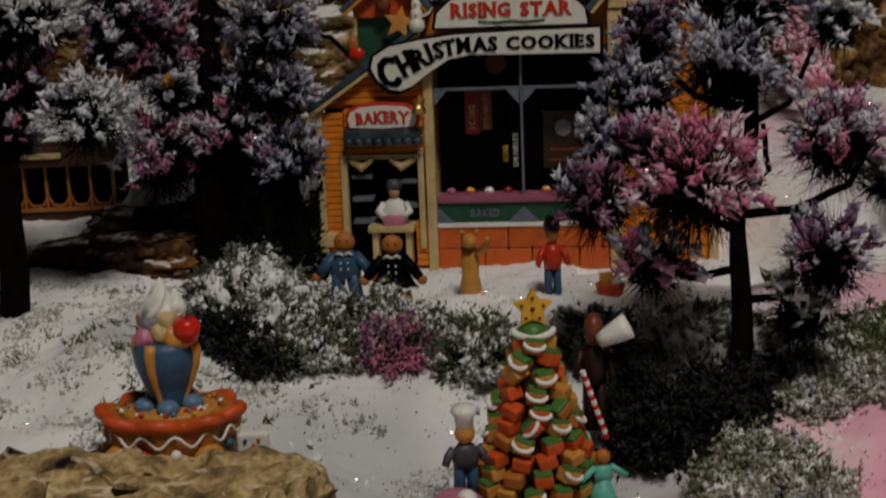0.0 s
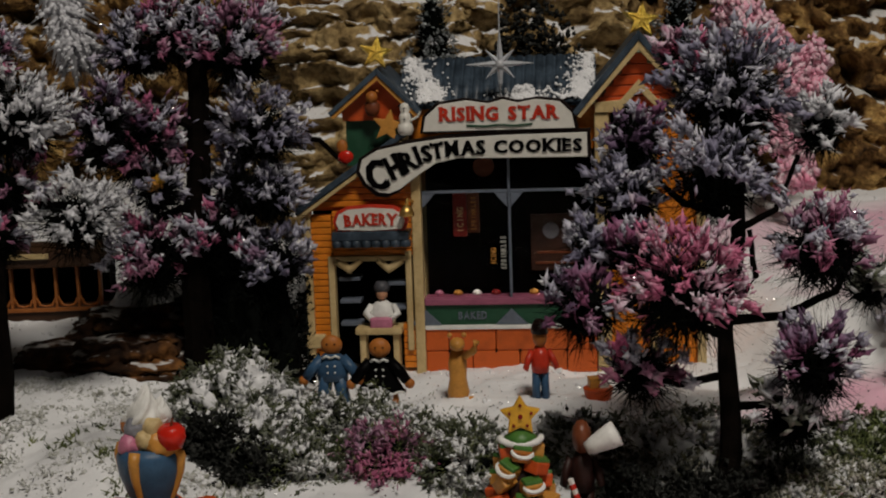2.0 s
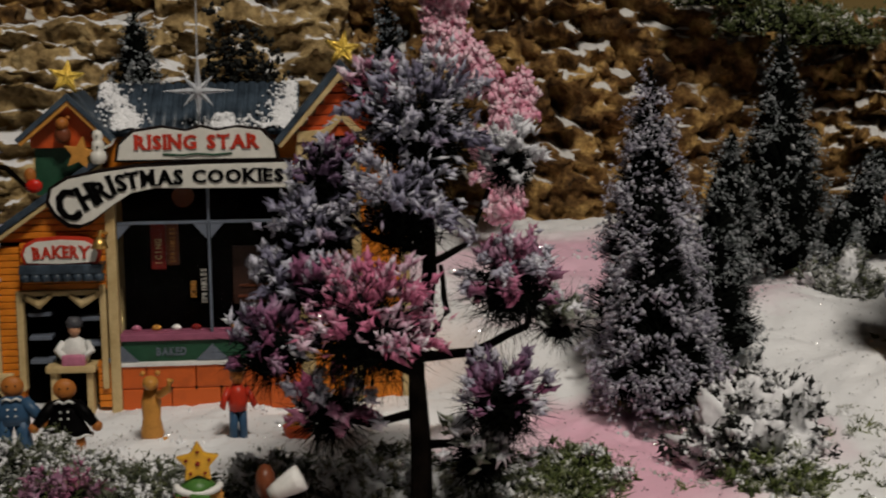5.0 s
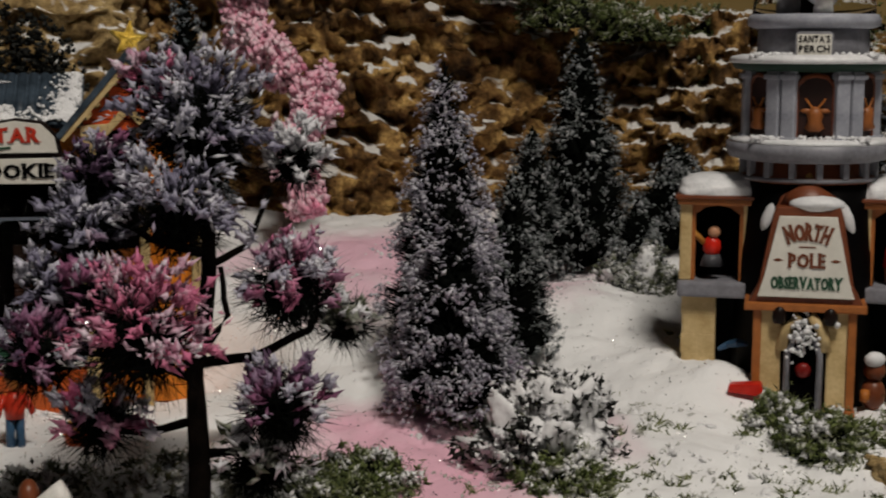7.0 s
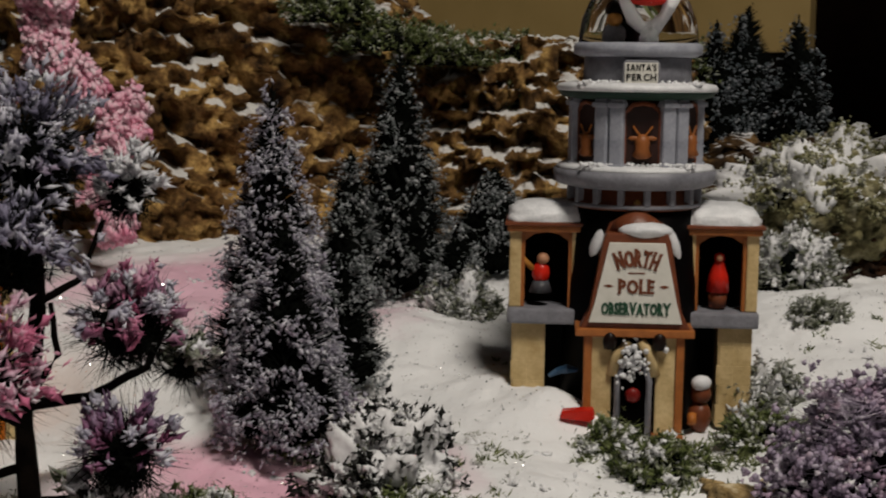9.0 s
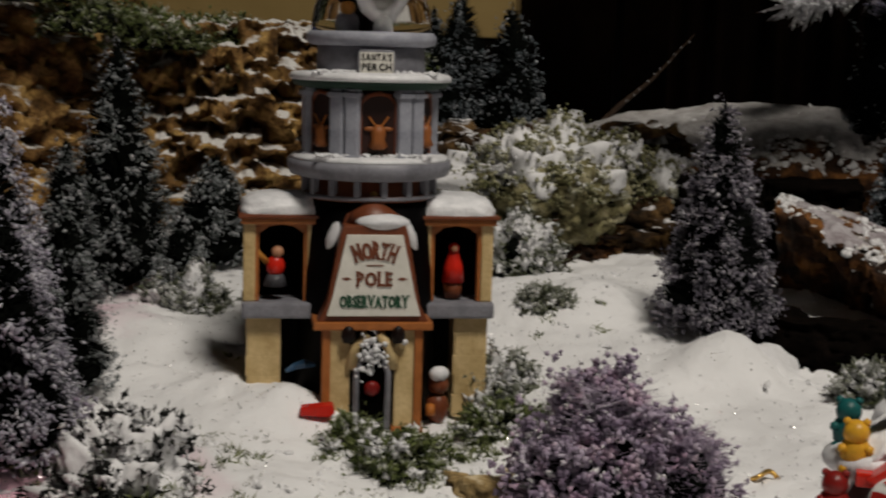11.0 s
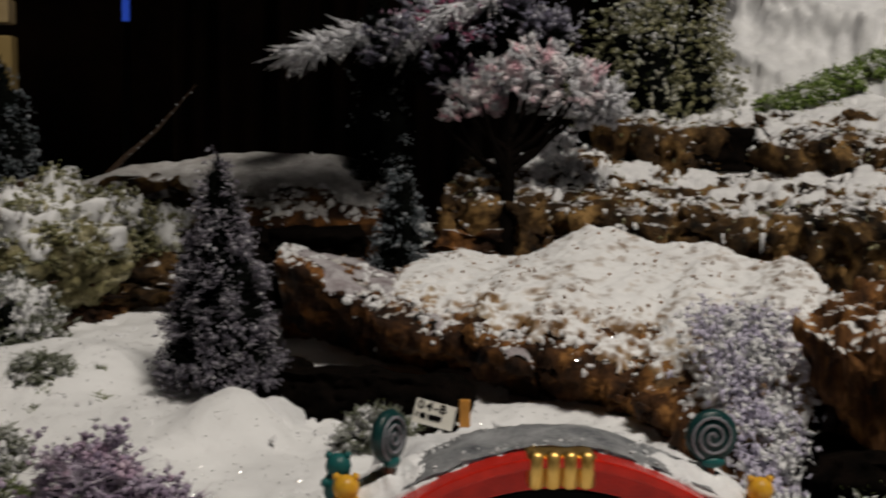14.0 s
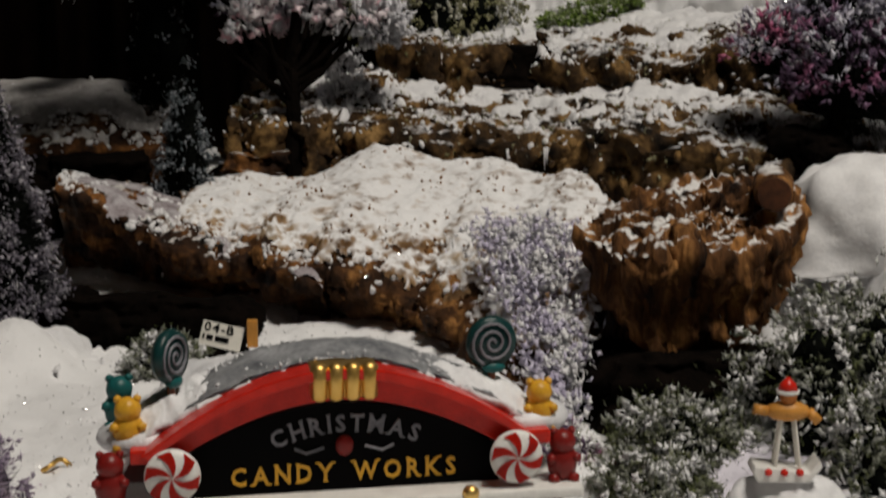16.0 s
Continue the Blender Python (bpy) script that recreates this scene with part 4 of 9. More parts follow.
WALLROCK = "layered ochre rock wall with snow on its ledges"
rock((-0.27, 1.27, -0.06), (0.80, 0.32, 0.25), 3, 2, WALLROCK, strata=16, cuts=230, rough=0.062, lumps=84, taper=0.16, grain=(0.75, 0.8, 1.35), billow=True)
rock((0.17, 1.28, -0.06), (0.34, 0.30, 0.165), -2, 3, WALLROCK, strata=12, cuts=140, rough=0.08, lumps=84, taper=0.2, grain=(0.75, 0.8, 1.35), billow=True)
rock((-0.78, 1.10, -0.05), (0.75, 0.32, 0.27), 28, 5, WALLROCK, strata=16, cuts=200, rough=0.062, lumps=84, taper=0.16, grain=(0.75, 0.8, 1.35), billow=True)
TANROCK = snowy_rock("tan_knobbly_rock", (0.10, 0.06, 0.025), (0.36, 0.25, 0.11), (0.60, 0.45, 0.22), 50, 0.46, (0.78, 0.78, 0.79), 0.6)
rock((-0.395, 0.945, -0.065), (0.20, 0.10, 0.17), 24, 41, "tan knobbly rock with patches of snow behind the shop", TANROCK, strata=10, cuts=110, rough=0.16, lumps=60, taper=0.3, billow=True)
rock((-0.285, 1.02, -0.06), (0.16, 0.10, 0.20), 15, 42, "tan knobbly rock with patches of snow behind the shop", TANROCK, strata=10, cuts=90, rough=0.16, lumps=60, taper=0.3, billow=True)
rock((0.71, 0.985, -0.08), (0.15, 0.10, 0.085), -30, 21, "dark brown rock under the pink tree", BANKBARK, strata=4, cuts=60, rough=0.2, lumps=30, under=0.3)
rock((0.42, 1.15, -0.07), (0.24, 0.12, 0.100), -16, 10, "mossy rock with a cap of snow", SHELFROCK, strata=6, cuts=90, rough=0.24, lumps=40)
rock((-0.205, 0.382, -0.163), (0.155, 0.075, 0.062), 20, 12, "pale pitted tufa rock beside the snow", TUFA, strata=3, cuts=120, rough=0.16, lumps=60, billow=True)
rock((-0.235, 0.335, -0.158), (0.06, 0.05, 0.062), 10, 13, "pale pitted tufa rock with a dark hollow", TUFA, strata=3, cuts=40, rough=0.2, lumps=60)
rock((-0.08, 0.435, -0.152), (0.09, 0.04, 0.026), 24, 14, "small pale tufa stone", TUFA, strata=3, cuts=40, rough=0.2, lumps=46)
rock((0.248, 0.680, -0.118), (0.044, 0.034, 0.026), 24, 15, "small pale tan stone in the snow", TUFA, strata=3, cuts=30, rough=0.2, lumps=46)


def mound(at, size, seed, label, material=None, yaw=0.0, category="snow mound"):
    """A soft heap of cotton snow."""
    bm = bmesh.new()
    bmesh.ops.create_icosphere(bm, subdivisions=5, radius=1)
    o = Vector((seed * 3.7, seed, 0))
    for v in bm.verts:
        c = v.co.copy()
        k = 1 + 0.22 * noise.noise(c * 1.4 + o) + 0.09 * noise.noise(c * 3.2 + o) + 0.02 * noise.noise(c * 9 + o)
        v.co = Vector((c.x * size[0], c.y * size[1], max(c.z, -0.25) * size[2])) * k
    return solo("snow_mound", bm, material or SNOWPAINT, at, yaw, label, category, "snow mounds", smooth=True)


mound((-0.47, 0.79, -0.085), (0.055, 0.04, 0.045), 1, "white cotton snow mound between the trees")


def ledge(name, body, material, label, category, group=""):
    if name in ("rock_ledge", "bark_bank", "snowy_bank"):
        body = weathered(body, 0.0022, 120, len(label), pits=0.9, calm=0.6 if name == "snowy_bank" else 0.0)
    if name == "cork_stump":
        body = weathered(weathered(body, 0.0075, 34, 9), 0.0012, 170, 5, (1, 1, 0.45), 1.4)
    return solo(name, body, material, label=label, category=category, group=group)


# snow greyed so that the far ledge's shade is in its colour
SHADESNOW = surface("shade_grey_snow", (0.24, 0.22, 0.21), (0.56, 0.55, 0.55), 60, 0.85, 0.6)
DUSTSNOW = surface("dull_dusty_snow", (0.16, 0.12, 0.13), (0.50, 0.48, 0.50), 70, 0.85, 0.5)
BARKLIP = [(0.470, 0.872, 0.006), (0.497, 0.834, -0.009), (0.530, 0.804, -0.030), (0.566, 0.740, -0.040)]
BARKTOP = [(0.540, 1.000, -0.004), (0.600, 0.955, -0.016), (0.640, 0.925, -0.022), (0.680, 0.880, -0.030)]
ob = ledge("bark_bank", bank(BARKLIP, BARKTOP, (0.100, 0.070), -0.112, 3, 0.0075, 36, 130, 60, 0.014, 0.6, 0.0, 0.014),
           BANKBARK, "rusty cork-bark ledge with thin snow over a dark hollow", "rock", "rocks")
bank_snow(ob, BARKLIP, BARKTOP, 3, 0.014, 0.0, 150, 80, (0.30, 0.20), 1.4, -0.002, 0.004, 34, DUSTSNOW, 0.014)
GRITLIP = [(0.512, 0.830, -0.026), (0.540, 0.795, -0.031), (0.566, 0.736, -0.035), (0.594, 0.672, -0.055), (0.585, 0.610, -0.068), (0.590, 0.570, -0.078)]
GRITTOP = [(0.615, 0.965, -0.018), (0.665, 0.915, -0.012), (0.715, 0.855, 0.006), (0.745, 0.790, 0.000), (0.745, 0.715, -0.008), (0.700, 0.630, -0.014)]
ob = ledge("snowy_bank", bank(GRITLIP, GRITTOP, (0.085, 0.012), -0.112, 6, 0.0078, 40, 190, 80, 0.012, 0.15, 0.005, 0.024),
           GRIT, "gritty white snow over a bank of brown cork bark", "snow bank")
layer = bank_snow(ob, GRITLIP, GRITTOP, 6, 0.024, 0.005, 260, 130, (0.05, 0.14), 0.66, 0.0006, 0.0048, 60, BANKSNOW, 0.012)
ledge("cork_stump", stump_of([(0.608, 0.551, -0.013), (0.637, 0.606, -0.011), (0.661, 0.614, 0.001), (0.702, 0.608, 0.010), (0.736, 0.582, 0.014), (0.740, 0.551, 0.003), (0.701, 0.529, -0.008), (0.670, 0.527, -0.016), (0.627, 0.536, -0.008)],
                             -0.100, 0.70, 8, 0.0046), CORK, "rusty cork-bark stump with a broken pitted top", "tree stump")
# black lump added as the shade below the stump
rock((0.650, 0.552, -0.104), (0.120, 0.095, 0.040), -30, 52, "black lump standing for shade under the cork stump", TRUNK, cuts=50, rough=0.2, lumps=40)
log = thing("log", (0.700, 0.537, 0.008), 0, "short rusty-brown log end on the stump", "log")
part("bark", weathered(tube([(0, 0, 0.002), (0.010, 0.008, 0.003), (0.022, 0.018, 0.004), (0.034, 0.028, 0.004)], [0.0095, 0.0102, 0.0100, 0.009], 22), 0.0014, 120, 5), CORK, log)
part("cut_face", lathe([(0.0, 0.0), (0.0086, 0.0), (0.0080, 0.001), (0.0, 0.0012)], 18), surface("rusty_cut_wood", (0.025, 0.008, 0.003), (0.09, 0.030, 0.009), 220, 0.8, 0.6), log).matrix_local = Matrix.Translation((-0.0005, -0.0004, 0.002)) @ Vector((-0.78, -0.62, 0.02)).to_track_quat("Z", "Y").to_matrix().to_4x4()
# black lumps added as the shade in the hollows under bank and ledge
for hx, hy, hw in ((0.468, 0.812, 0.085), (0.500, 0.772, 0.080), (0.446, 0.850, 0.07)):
    rock((hx, hy, -0.100), (hw, 0.045, 0.048), -50, 50 + 100 * hx, "black lump standing for shade in the hollow under the bank", TRUNK, cuts=50, rough=0.2, lumps=40)
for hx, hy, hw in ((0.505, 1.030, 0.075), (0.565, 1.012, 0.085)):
    rock((hx, hy, -0.070), (hw, 0.040, 0.078), -25, 90 + 100 * hx, "black lump standing for shade under the far ledge", TRUNK, cuts=50, rough=0.2, lumps=40)
for hx, hy, hw, hh in ((-0.402, 0.604, 0.060, 0.016), (-0.366, 0.612, 0.062, 0.020), (-0.335, 0.628, 0.050, 0.018), (-0.385, 0.640, 0.070, 0.022)):
    rock((hx, hy, ground_z(hx, hy) - 0.004), (hw, 0.034, hh), 30, 60 + 100 * hy, "dark brown earthy stone half buried in snow", BANKBARK, cuts=60, rough=0.25, lumps=60)
mound((0.428, 0.792, -0.088), (0.030, 0.022, 0.024), 5, "white snow heap at the foot of the lilac fir", FLUFF)
mound((0.372, 1.066, -0.008), (0.044, 0.028, 0.036), 14, "white snow cap lying on the mossy mound", FLUFF)
mound((0.462, 1.096, -0.026), (0.028, 0.022, 0.030), 15, "white snow cap lying on the mossy mound", FLUFF)
mound((0.445, 0.640, -0.078), (0.036, 0.030, 0.026), 4, "white snow heap behind the candy works")
mound((0.806, 0.560, -0.026), (0.050, 0.050, 0.050), 2, "white cotton snow ball beside the cork stump", FLUFF)
mound((0.800, 0.500, -0.075), (0.055, 0.055, 0.055), 7, "white cotton snow heap beside the cork stump")
LOWLIP = [(0.655, 0.985, 0.030), (0.735, 0.935, 0.018), (0.790, 0.865, 0.014), (0.830, 0.790, 0.020), (0.865, 0.720, 0.012), (0.905, 0.640, 0.0), (0.94, 0.56, -0.02)]
LOWTOP = [(0.72, 1.05, 0.055), (0.84, 1.00, 0.058), (0.92, 0.93, 0.050), (0.95, 0.85, 0.050), (0.96, 0.76, 0.036), (0.99, 0.68, 0.02), (1.02, 0.60, 0.0)]
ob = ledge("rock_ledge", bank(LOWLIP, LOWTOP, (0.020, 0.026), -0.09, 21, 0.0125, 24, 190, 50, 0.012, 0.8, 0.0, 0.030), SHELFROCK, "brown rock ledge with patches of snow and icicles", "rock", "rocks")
bank_snow(ob, LOWLIP, LOWTOP, 21, 0.030, 0.0, 280, 110, (0.76, 0.72), 2.6, -0.002, 0.0052, 46)
UPLIP = [(0.80, 1.00, 0.085), (0.875, 0.935, 0.072), (0.930, 0.865, 0.066), (0.965, 0.800, 0.078), (1.00, 0.72, 0.072), (1.03, 0.64, 0.06)]
UPTOP = [(0.90, 1.09, 0.10), (1.00, 1.03, 0.105), (1.06, 0.94, 0.108), (1.09, 0.85, 0.104), (1.12, 0.75, 0.10), (1.15, 0.66, 0.08)]
ob = ledge("rock_ledge", bank(UPLIP, UPTOP, (0.020, 0.024), -0.08, 22, 0.0125, 23, 180, 50, 0.012, 0.8, 0.0, 0.032), SHELFROCK, "upper brown rock ledge broken by snow", "rock", "rocks")
bank_snow(ob, UPLIP, UPTOP, 22, 0.032, 0.0, 260, 110, (0.48, 0.54), 2.5, -0.002, 0.0055, 42)
folded = bank([(0.97, 1.06, 0.095), (1.00, 0.99, 0.106), (1.08, 0.92, 0.122), (1.15, 0.83, 0.118), (1.22, 0.72, 0.10)],
                        [(1.06, 1.16, 0.200), (1.17, 1.20, 0.280), (1.36, 1.18, 0.330), (1.48, 1.02, 0.31), (1.55, 0.87, 0.26)],
                        (0.01, 0.01), -0.08, 23, 0.0120, 15, 200, 110, 0.010, 0.0, 0.012)
for v in folded.verts:
    w = (v.co.x - v.co.y) * 11 + v.co.z * 54 + 1.8 * noise.noise(v.co * 7)
    k = min(1.0, max(0.0, (v.co.z - 0.112) * 22))
    v.co += Vector((-0.5, -0.6, 0.6)) * k * (0.034 * (1 - abs(math.sin(w))) ** 1.5 + 0.010 * noise.noise(v.co * 14) + 0.004 * noise.noise(v.co * 40))
ledge("snow_bank", folded, FLUFF, "white cotton snow bank with folds above the rock ledges", "snow")
FARLIP = [(0.40, 1.100, 0.012), (0.47, 1.070, 0.010), (0.55, 1.035, 0.016), (0.62, 1.02, 0.010)]
FARTOP = [(0.44, 1.22, 0.022), (0.53, 1.19, 0.044), (0.62, 1.14, 0.050), (0.68, 1.10, 0.046)]
ob = ledge("snow_ledge", bank(FARLIP, FARTOP, (0.03, 0.03), -0.06, 24, 0.005, 34, 120, 40, 0.012, 0.4, 0.004), BANKBARK, "weathered ledge under a smooth layer of snow", "rock", "rocks")
bank_snow(ob, FARLIP, FARTOP, 24, 0.010, 0.004, 160, 60, (0.42, 0.36), 2.8, -0.001, 0.006, 26, SHADESNOW)


# black lump added as the dark of the hollow below the moss
rock((0.893, 0.955, 0.045), (0.085, 0.030, 0.034), -42, 71, "black lump standing for shade under the moss", TRUNK, cuts=40, rough=0.2, lumps=40)
GRAVEL = surface("brown_grit", (0.05, 0.022, 0.008), (0.30, 0.14, 0.045), 90, 0.85, 0.6)
strew(layer, 900, 0.0011, GRAVEL, "bark_crumb", "crumbs of rusty bark", 9, 0.3, CRUMB)
for ob in [o for o in scene.objects if o.name.startswith(("bark_bank", "snowy_bank", "rock_ledge", "snow_ledge"))]:
    big = ob.name.startswith("snowy_bank")
    strew(ob, 3600 if big else 2600, 0.0020 if big else 0.0024, FLUFF, "snow_crumb", "loose clumps of snow", 7, 0.42)
    if ob.name.startswith(("rock_ledge", "snowy_bank")):
        strew(ob, 2600 if big else 3600, 0.0034 if big else 0.0046, GRIT if big else SHELFROCK, "crag", "jagged knobs of brown rock", 12, -0.6, CRUMB, 0.35)
    if ob.name.startswith("rock_ledge"):
        strew(ob, 5200, 0.0026, MOSSYSNOW, "moss_fringe", "bits of moss and snow", 10, -0.1, SHARD)
    if not ob.name.startswith("snow_ledge"):
        strew(ob, 450 if big else 400, 0.0012, GRAVEL, "bark_crumb", "crumbs of rusty bark", 8, 0.45, CRUMB)


GLITTER = surface("silver_glitter", (0.85, 0.85, 0.85), (0.9, 0.9, 0.9), 60, 0.22, 0.0, metal=1.0)


def glitter(places, parent, seed):
    """Tiny bright flakes lying at all angles in the snow."""
    g = rng_of(seed)
    me = scatter("glitter", FLAKE, places, 0.00045 * (0.6 + 0.7 * g.random(len(places))), g)
    me.polygons.foreach_set("use_smooth", [False] * len(me.polygons))
    o = part("glitter", me, GLITTER, parent, "silver glitter flakes")
    o["kind"] = "stuff"


g = rng_of(77)
gx, gy = -0.45 + 1.10 * g.random(16000), 0.42 + 0.56 * g.random(16000)
glitter(np.array([(x, y, ground_z(x, y) + 0.0004) for x, y in zip(gx, gy)]), bpy.data.objects["ground"], 78)
bank_ob = bpy.data.objects["snowy_bank"]
lying = np.array([tuple(q.center) for q in bank_ob.data.polygons if q.normal.z > 0.75])
glitter(lying[g.choice(len(lying), 2500)] + g.normal(size=(2500, 3)) * [0.001, 0.001, 0.0002], bank_ob, 79)


def icicles(parent, lip, n, seed):
    """Thin icicles hanging from a ledge's lip."""
    g = rng_of(seed)
    line = curve_through(lip, 100)
    for k in range(n):
        p = line[int(g.integers(10, 80))] + Vector((-0.006, -0.008, -0.006))
        h = 0.006 + 0.010 * g.random()
        part("icicle", lathe([(0.0011, 0.0), (0.0007, -h * 0.5), (0.0001, -h)], 6, tuple(p)), SNOWPAINT, parent, smooth=True)


icicles([o for o in scene.objects if o.name.startswith("rock_ledge")][0], [(0.735, 0.935, 0.018), (0.790, 0.865, 0.014), (0.830, 0.790, 0.020)], 4, 4)


def drape(name, label, at, yaw, width, height, fold):
    """A hanging white cloth with folds."""
    nx, nz = 90, 40
    vs = []
    for j in range(nz):
        for i in range(nx):
            u, v = i / (nx - 1), j / (nz - 1)
            y = fold * math.sin(u * 9 + v * 5 + 1.4 * math.sin(v * 3)) + 0.5 * fold * math.sin(u * 23 - v * 7) - 0.18 * height * (1 - v) ** 2
            vs.append(((u - 0.5) * width, y, v * height + 0.02 * math.sin(u * 7)))
    fs = [(j * nx + i, j * nx + i + 1, (j + 1) * nx + i + 1, (j + 1) * nx + i) for j in range(nz - 1) for i in range(nx - 1)]
    bm = bmesh.new()
    me = mesh_of(name, vs, fs)
    bm.from_mesh(me)
    bmesh.ops.solidify(bm, geom=bm.faces[:], thickness=0.003)
    return solo(name, bm, SNOWPAINT, at, yaw, label, "cloth", smooth=True)


drape("white_cloth", "draped white cotton cloth behind the upper rocks", (1.40, 1.22, 0.17), -42, 0.80, 0.20, 0.055)

shelf = thing("display_shelf", (0.30, 1.72, 0.10), -22, "yellowish wooden shelf front with a pale rail", "shelf")
part("board", box(-1.3, 0.236, 0, 0.05, 0.004, 0.062, 0.002), WALLPAINT, shelf)
part("rail", box(-1.3, 0.235, -0.012, 0.05, 0.075, 0.10, 0.002), surface("pale_wood", (0.24, 0.17, 0.08), (0.36, 0.27, 0.14), 20, 0.5), shelf, "pale wooden rail")
part("skirt", box(-1.3, 0.236, 0.004, 0.03, -0.16, 0.0035), DARKCLOTH, shelf, "black cloth skirt")

# ---------------------------------------------------------------- trees and bushes
def gz(x, y, dz=0.0):
    return (x, y, ground_z(x, y) - 0.003 + dz)


def flocked_tree(name, base, limbs, tufts, seed, label, category="tree", group="", crumb=0.0021, density=900, bristles=170):
    """A wired display tree: dark trunk and limbs, each carrying a tuft of bristles topped with flock. Places are of the world."""
    g = rng_of(seed)
    t = thing(name, base, 0, label, category, group)
    b = Vector(base)
    for k, (pts, r0, r1) in enumerate(limbs):
        ps = [Vector(p) - b for p in pts]
        fine = []
        for p, q in zip(ps, ps[1:]):
            for s in (0, 0.33, 0.66):
                m = p.lerp(q, s)
                j = 0.0 if not fine else r0 * 0.7
                fine.append(m + Vector((noise.noise(m * 90), noise.noise(m * 90 + Vector((5, 5, 5))), 0)) * j)
        fine.append(ps[-1])
        n = len(fine) - 1
        part("trunk" if k == 0 else "branch", tube(fine, [r0 + (r1 - r0) * i / n for i in range(n + 1)], 8), TRUNK, t)
    for x, y, z, r, flock in tufts:
        c = np.array([x, y, z]) - np.array(base)
        r *= 1.10
        n = int(density * 0.70 * (r / 0.02) ** 1.6)
        p, d = sprays(g, r, n, 0.92, -0.50, 16, 0.45)
        k = np.array([noise.noise(Vector(v) * 85 + Vector((seed, 1, 2))) + 0.6 * noise.noise(Vector(v) * 230) for v in p]) > 0.02
        p, d = p[k], d[k]
        clump = part("foliage_clump", strands("foliage_clump", SHARD, c + p - [0, 0, 0.15 * r], d, 1.25 * crumb * (0.6 + 1.1 * g.random(len(p)) ** 1.5), g, (0.8, 1.0, 1.25), 0.55), flock, t)
        q, d = sprays(g, r * 1.03, int(n * 0.85), 0.94, -0.25, 16, 0.78)
        k = np.array([noise.noise(Vector(v) * 95 + Vector((5, seed, 2))) + 0.6 * noise.noise(Vector(v) * 260) for v in q]) > (0.22 if flock is PLUM else -0.02 if flock in (PINKLILAC, WHITEFLOCK) else 0.08)
        q, d = q[k], d[k]
        part("frost", strands("frost", SHARD, c + q - [0, 0, 0.12 * r], d, 1.30 * crumb * (0.45 + 0.95 * g.random(len(q)) ** 1.5), g, (0.8, 1.0, 1.2), 0.65), WHITEFLOCK if flock in (WHITEFLOCK, GREENFLOCK, BLOSSOM) else PINKFROST if flock is HOTPINK else PALEFROST, clump, "pale frosting")
        k = g.integers(0, len(q), int(70 * (r / 0.02)))
        shine = scatter("glitter", FLAKE, c + q[k] * 1.03 - [0, 0, 0.12 * r], 0.00050 * (0.6 + 0.7 * g.random(len(k))), g)
        shine.polygons.foreach_set("use_smooth", [False] * len(shine.polygons))
        part("glitter", shine, GLITTER, clump, "silver glitter flakes")["kind"] = "stuff"
        m = int(3.0 * bristles * (r / 0.02))
        d = g.normal(size=(m, 3))
        d[:, 2] -= 0.35
        d /= np.linalg.norm(d, axis=1, keepdims=True)
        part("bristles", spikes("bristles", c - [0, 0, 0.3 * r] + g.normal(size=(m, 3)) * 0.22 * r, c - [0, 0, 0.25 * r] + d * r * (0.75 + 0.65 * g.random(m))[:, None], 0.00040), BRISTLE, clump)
    return t


HOTPINK = mixed("bright_pink_flock", [(0.07, 0.018, 0.04), (0.34, 0.07, 0.15), (0.54, 0.22, 0.33), (0.66, 0.52, 0.60)], 26, tint=(0.66, 0.17, 0.31), at=0.46, much=0.8)
FB = (-0.0315, 0.545, -0.116)
flocked_tree("flocked_tree", FB,
             [([FB, (-0.0335, 0.556, -0.085), (-0.041, 0.583, -0.037), (-0.039, 0.591, 0.016), (-0.039, 0.598, 0.062)], 0.0052, 0.002),
              ([(-0.041, 0.583, -0.037), (-0.020, 0.588, -0.035), (0.0, 0.595, -0.025), (0.009, 0.60, -0.007)], 0.0022, 0.0012),
              ([(-0.041, 0.586, -0.036), (-0.031, 0.588, -0.019), (-0.034, 0.59, 0.0)], 0.0016, 0.001),
              ([(-0.039, 0.59, 0.0), (-0.024, 0.594, 0.008), (-0.016, 0.60, 0.030)], 0.0016, 0.001),
              ([(-0.041, 0.584, -0.045), (-0.058, 0.57, -0.034), (-0.084, 0.55, -0.026)], 0.002, 0.001),
              ([(-0.040, 0.59, 0.005), (-0.06, 0.58, 0.012), (-0.078, 0.577, 0.03)], 0.002, 0.001),
              ([(-0.041, 0.584, -0.06), (-0.056, 0.56, -0.06), (-0.064, 0.54, -0.052)], 0.002, 0.001),
              ([(-0.038, 0.570, -0.07), (-0.022, 0.562, -0.066), (-0.010, 0.556, -0.062)], 0.002, 0.001)],
             [(-0.078, 0.577, 0.041, 0.014, PLUM), (-0.044, 0.596, 0.060, 0.026, LILAC), (-0.041, 0.559, 0.030, 0.0195, LILAC), (-0.081, 0.572, 0.020, 0.0175, LILAC),
              (-0.045, 0.530, -0.010, 0.0235, HOTPINK), (-0.088, 0.539, -0.022, 0.0169, PLUM), (-0.064, 0.536, -0.045, 0.0155, PINKLILAC), (0.0, 0.563, 0.002, 0.0185, PINKLILAC),
              (0.001, 0.548, -0.040, 0.0171, PLUM), (-0.010, 0.556, -0.064, 0.0150, GREENFLOCK), (0.012, 0.607, -0.020, 0.013, GREENFLOCK), (-0.012, 0.625, 0.043, 0.014, WHITEFLOCK),
              (-0.063, 0.602, 0.072, 0.013, HOTPINK), (-0.068, 0.548, -0.002, 0.013, PLUM), (-0.09, 0.56, -0.002, 0.013, LILAC)],
             11, "black-trunked display tree with lilac and pink flock beside the shop", group="flocked trees")

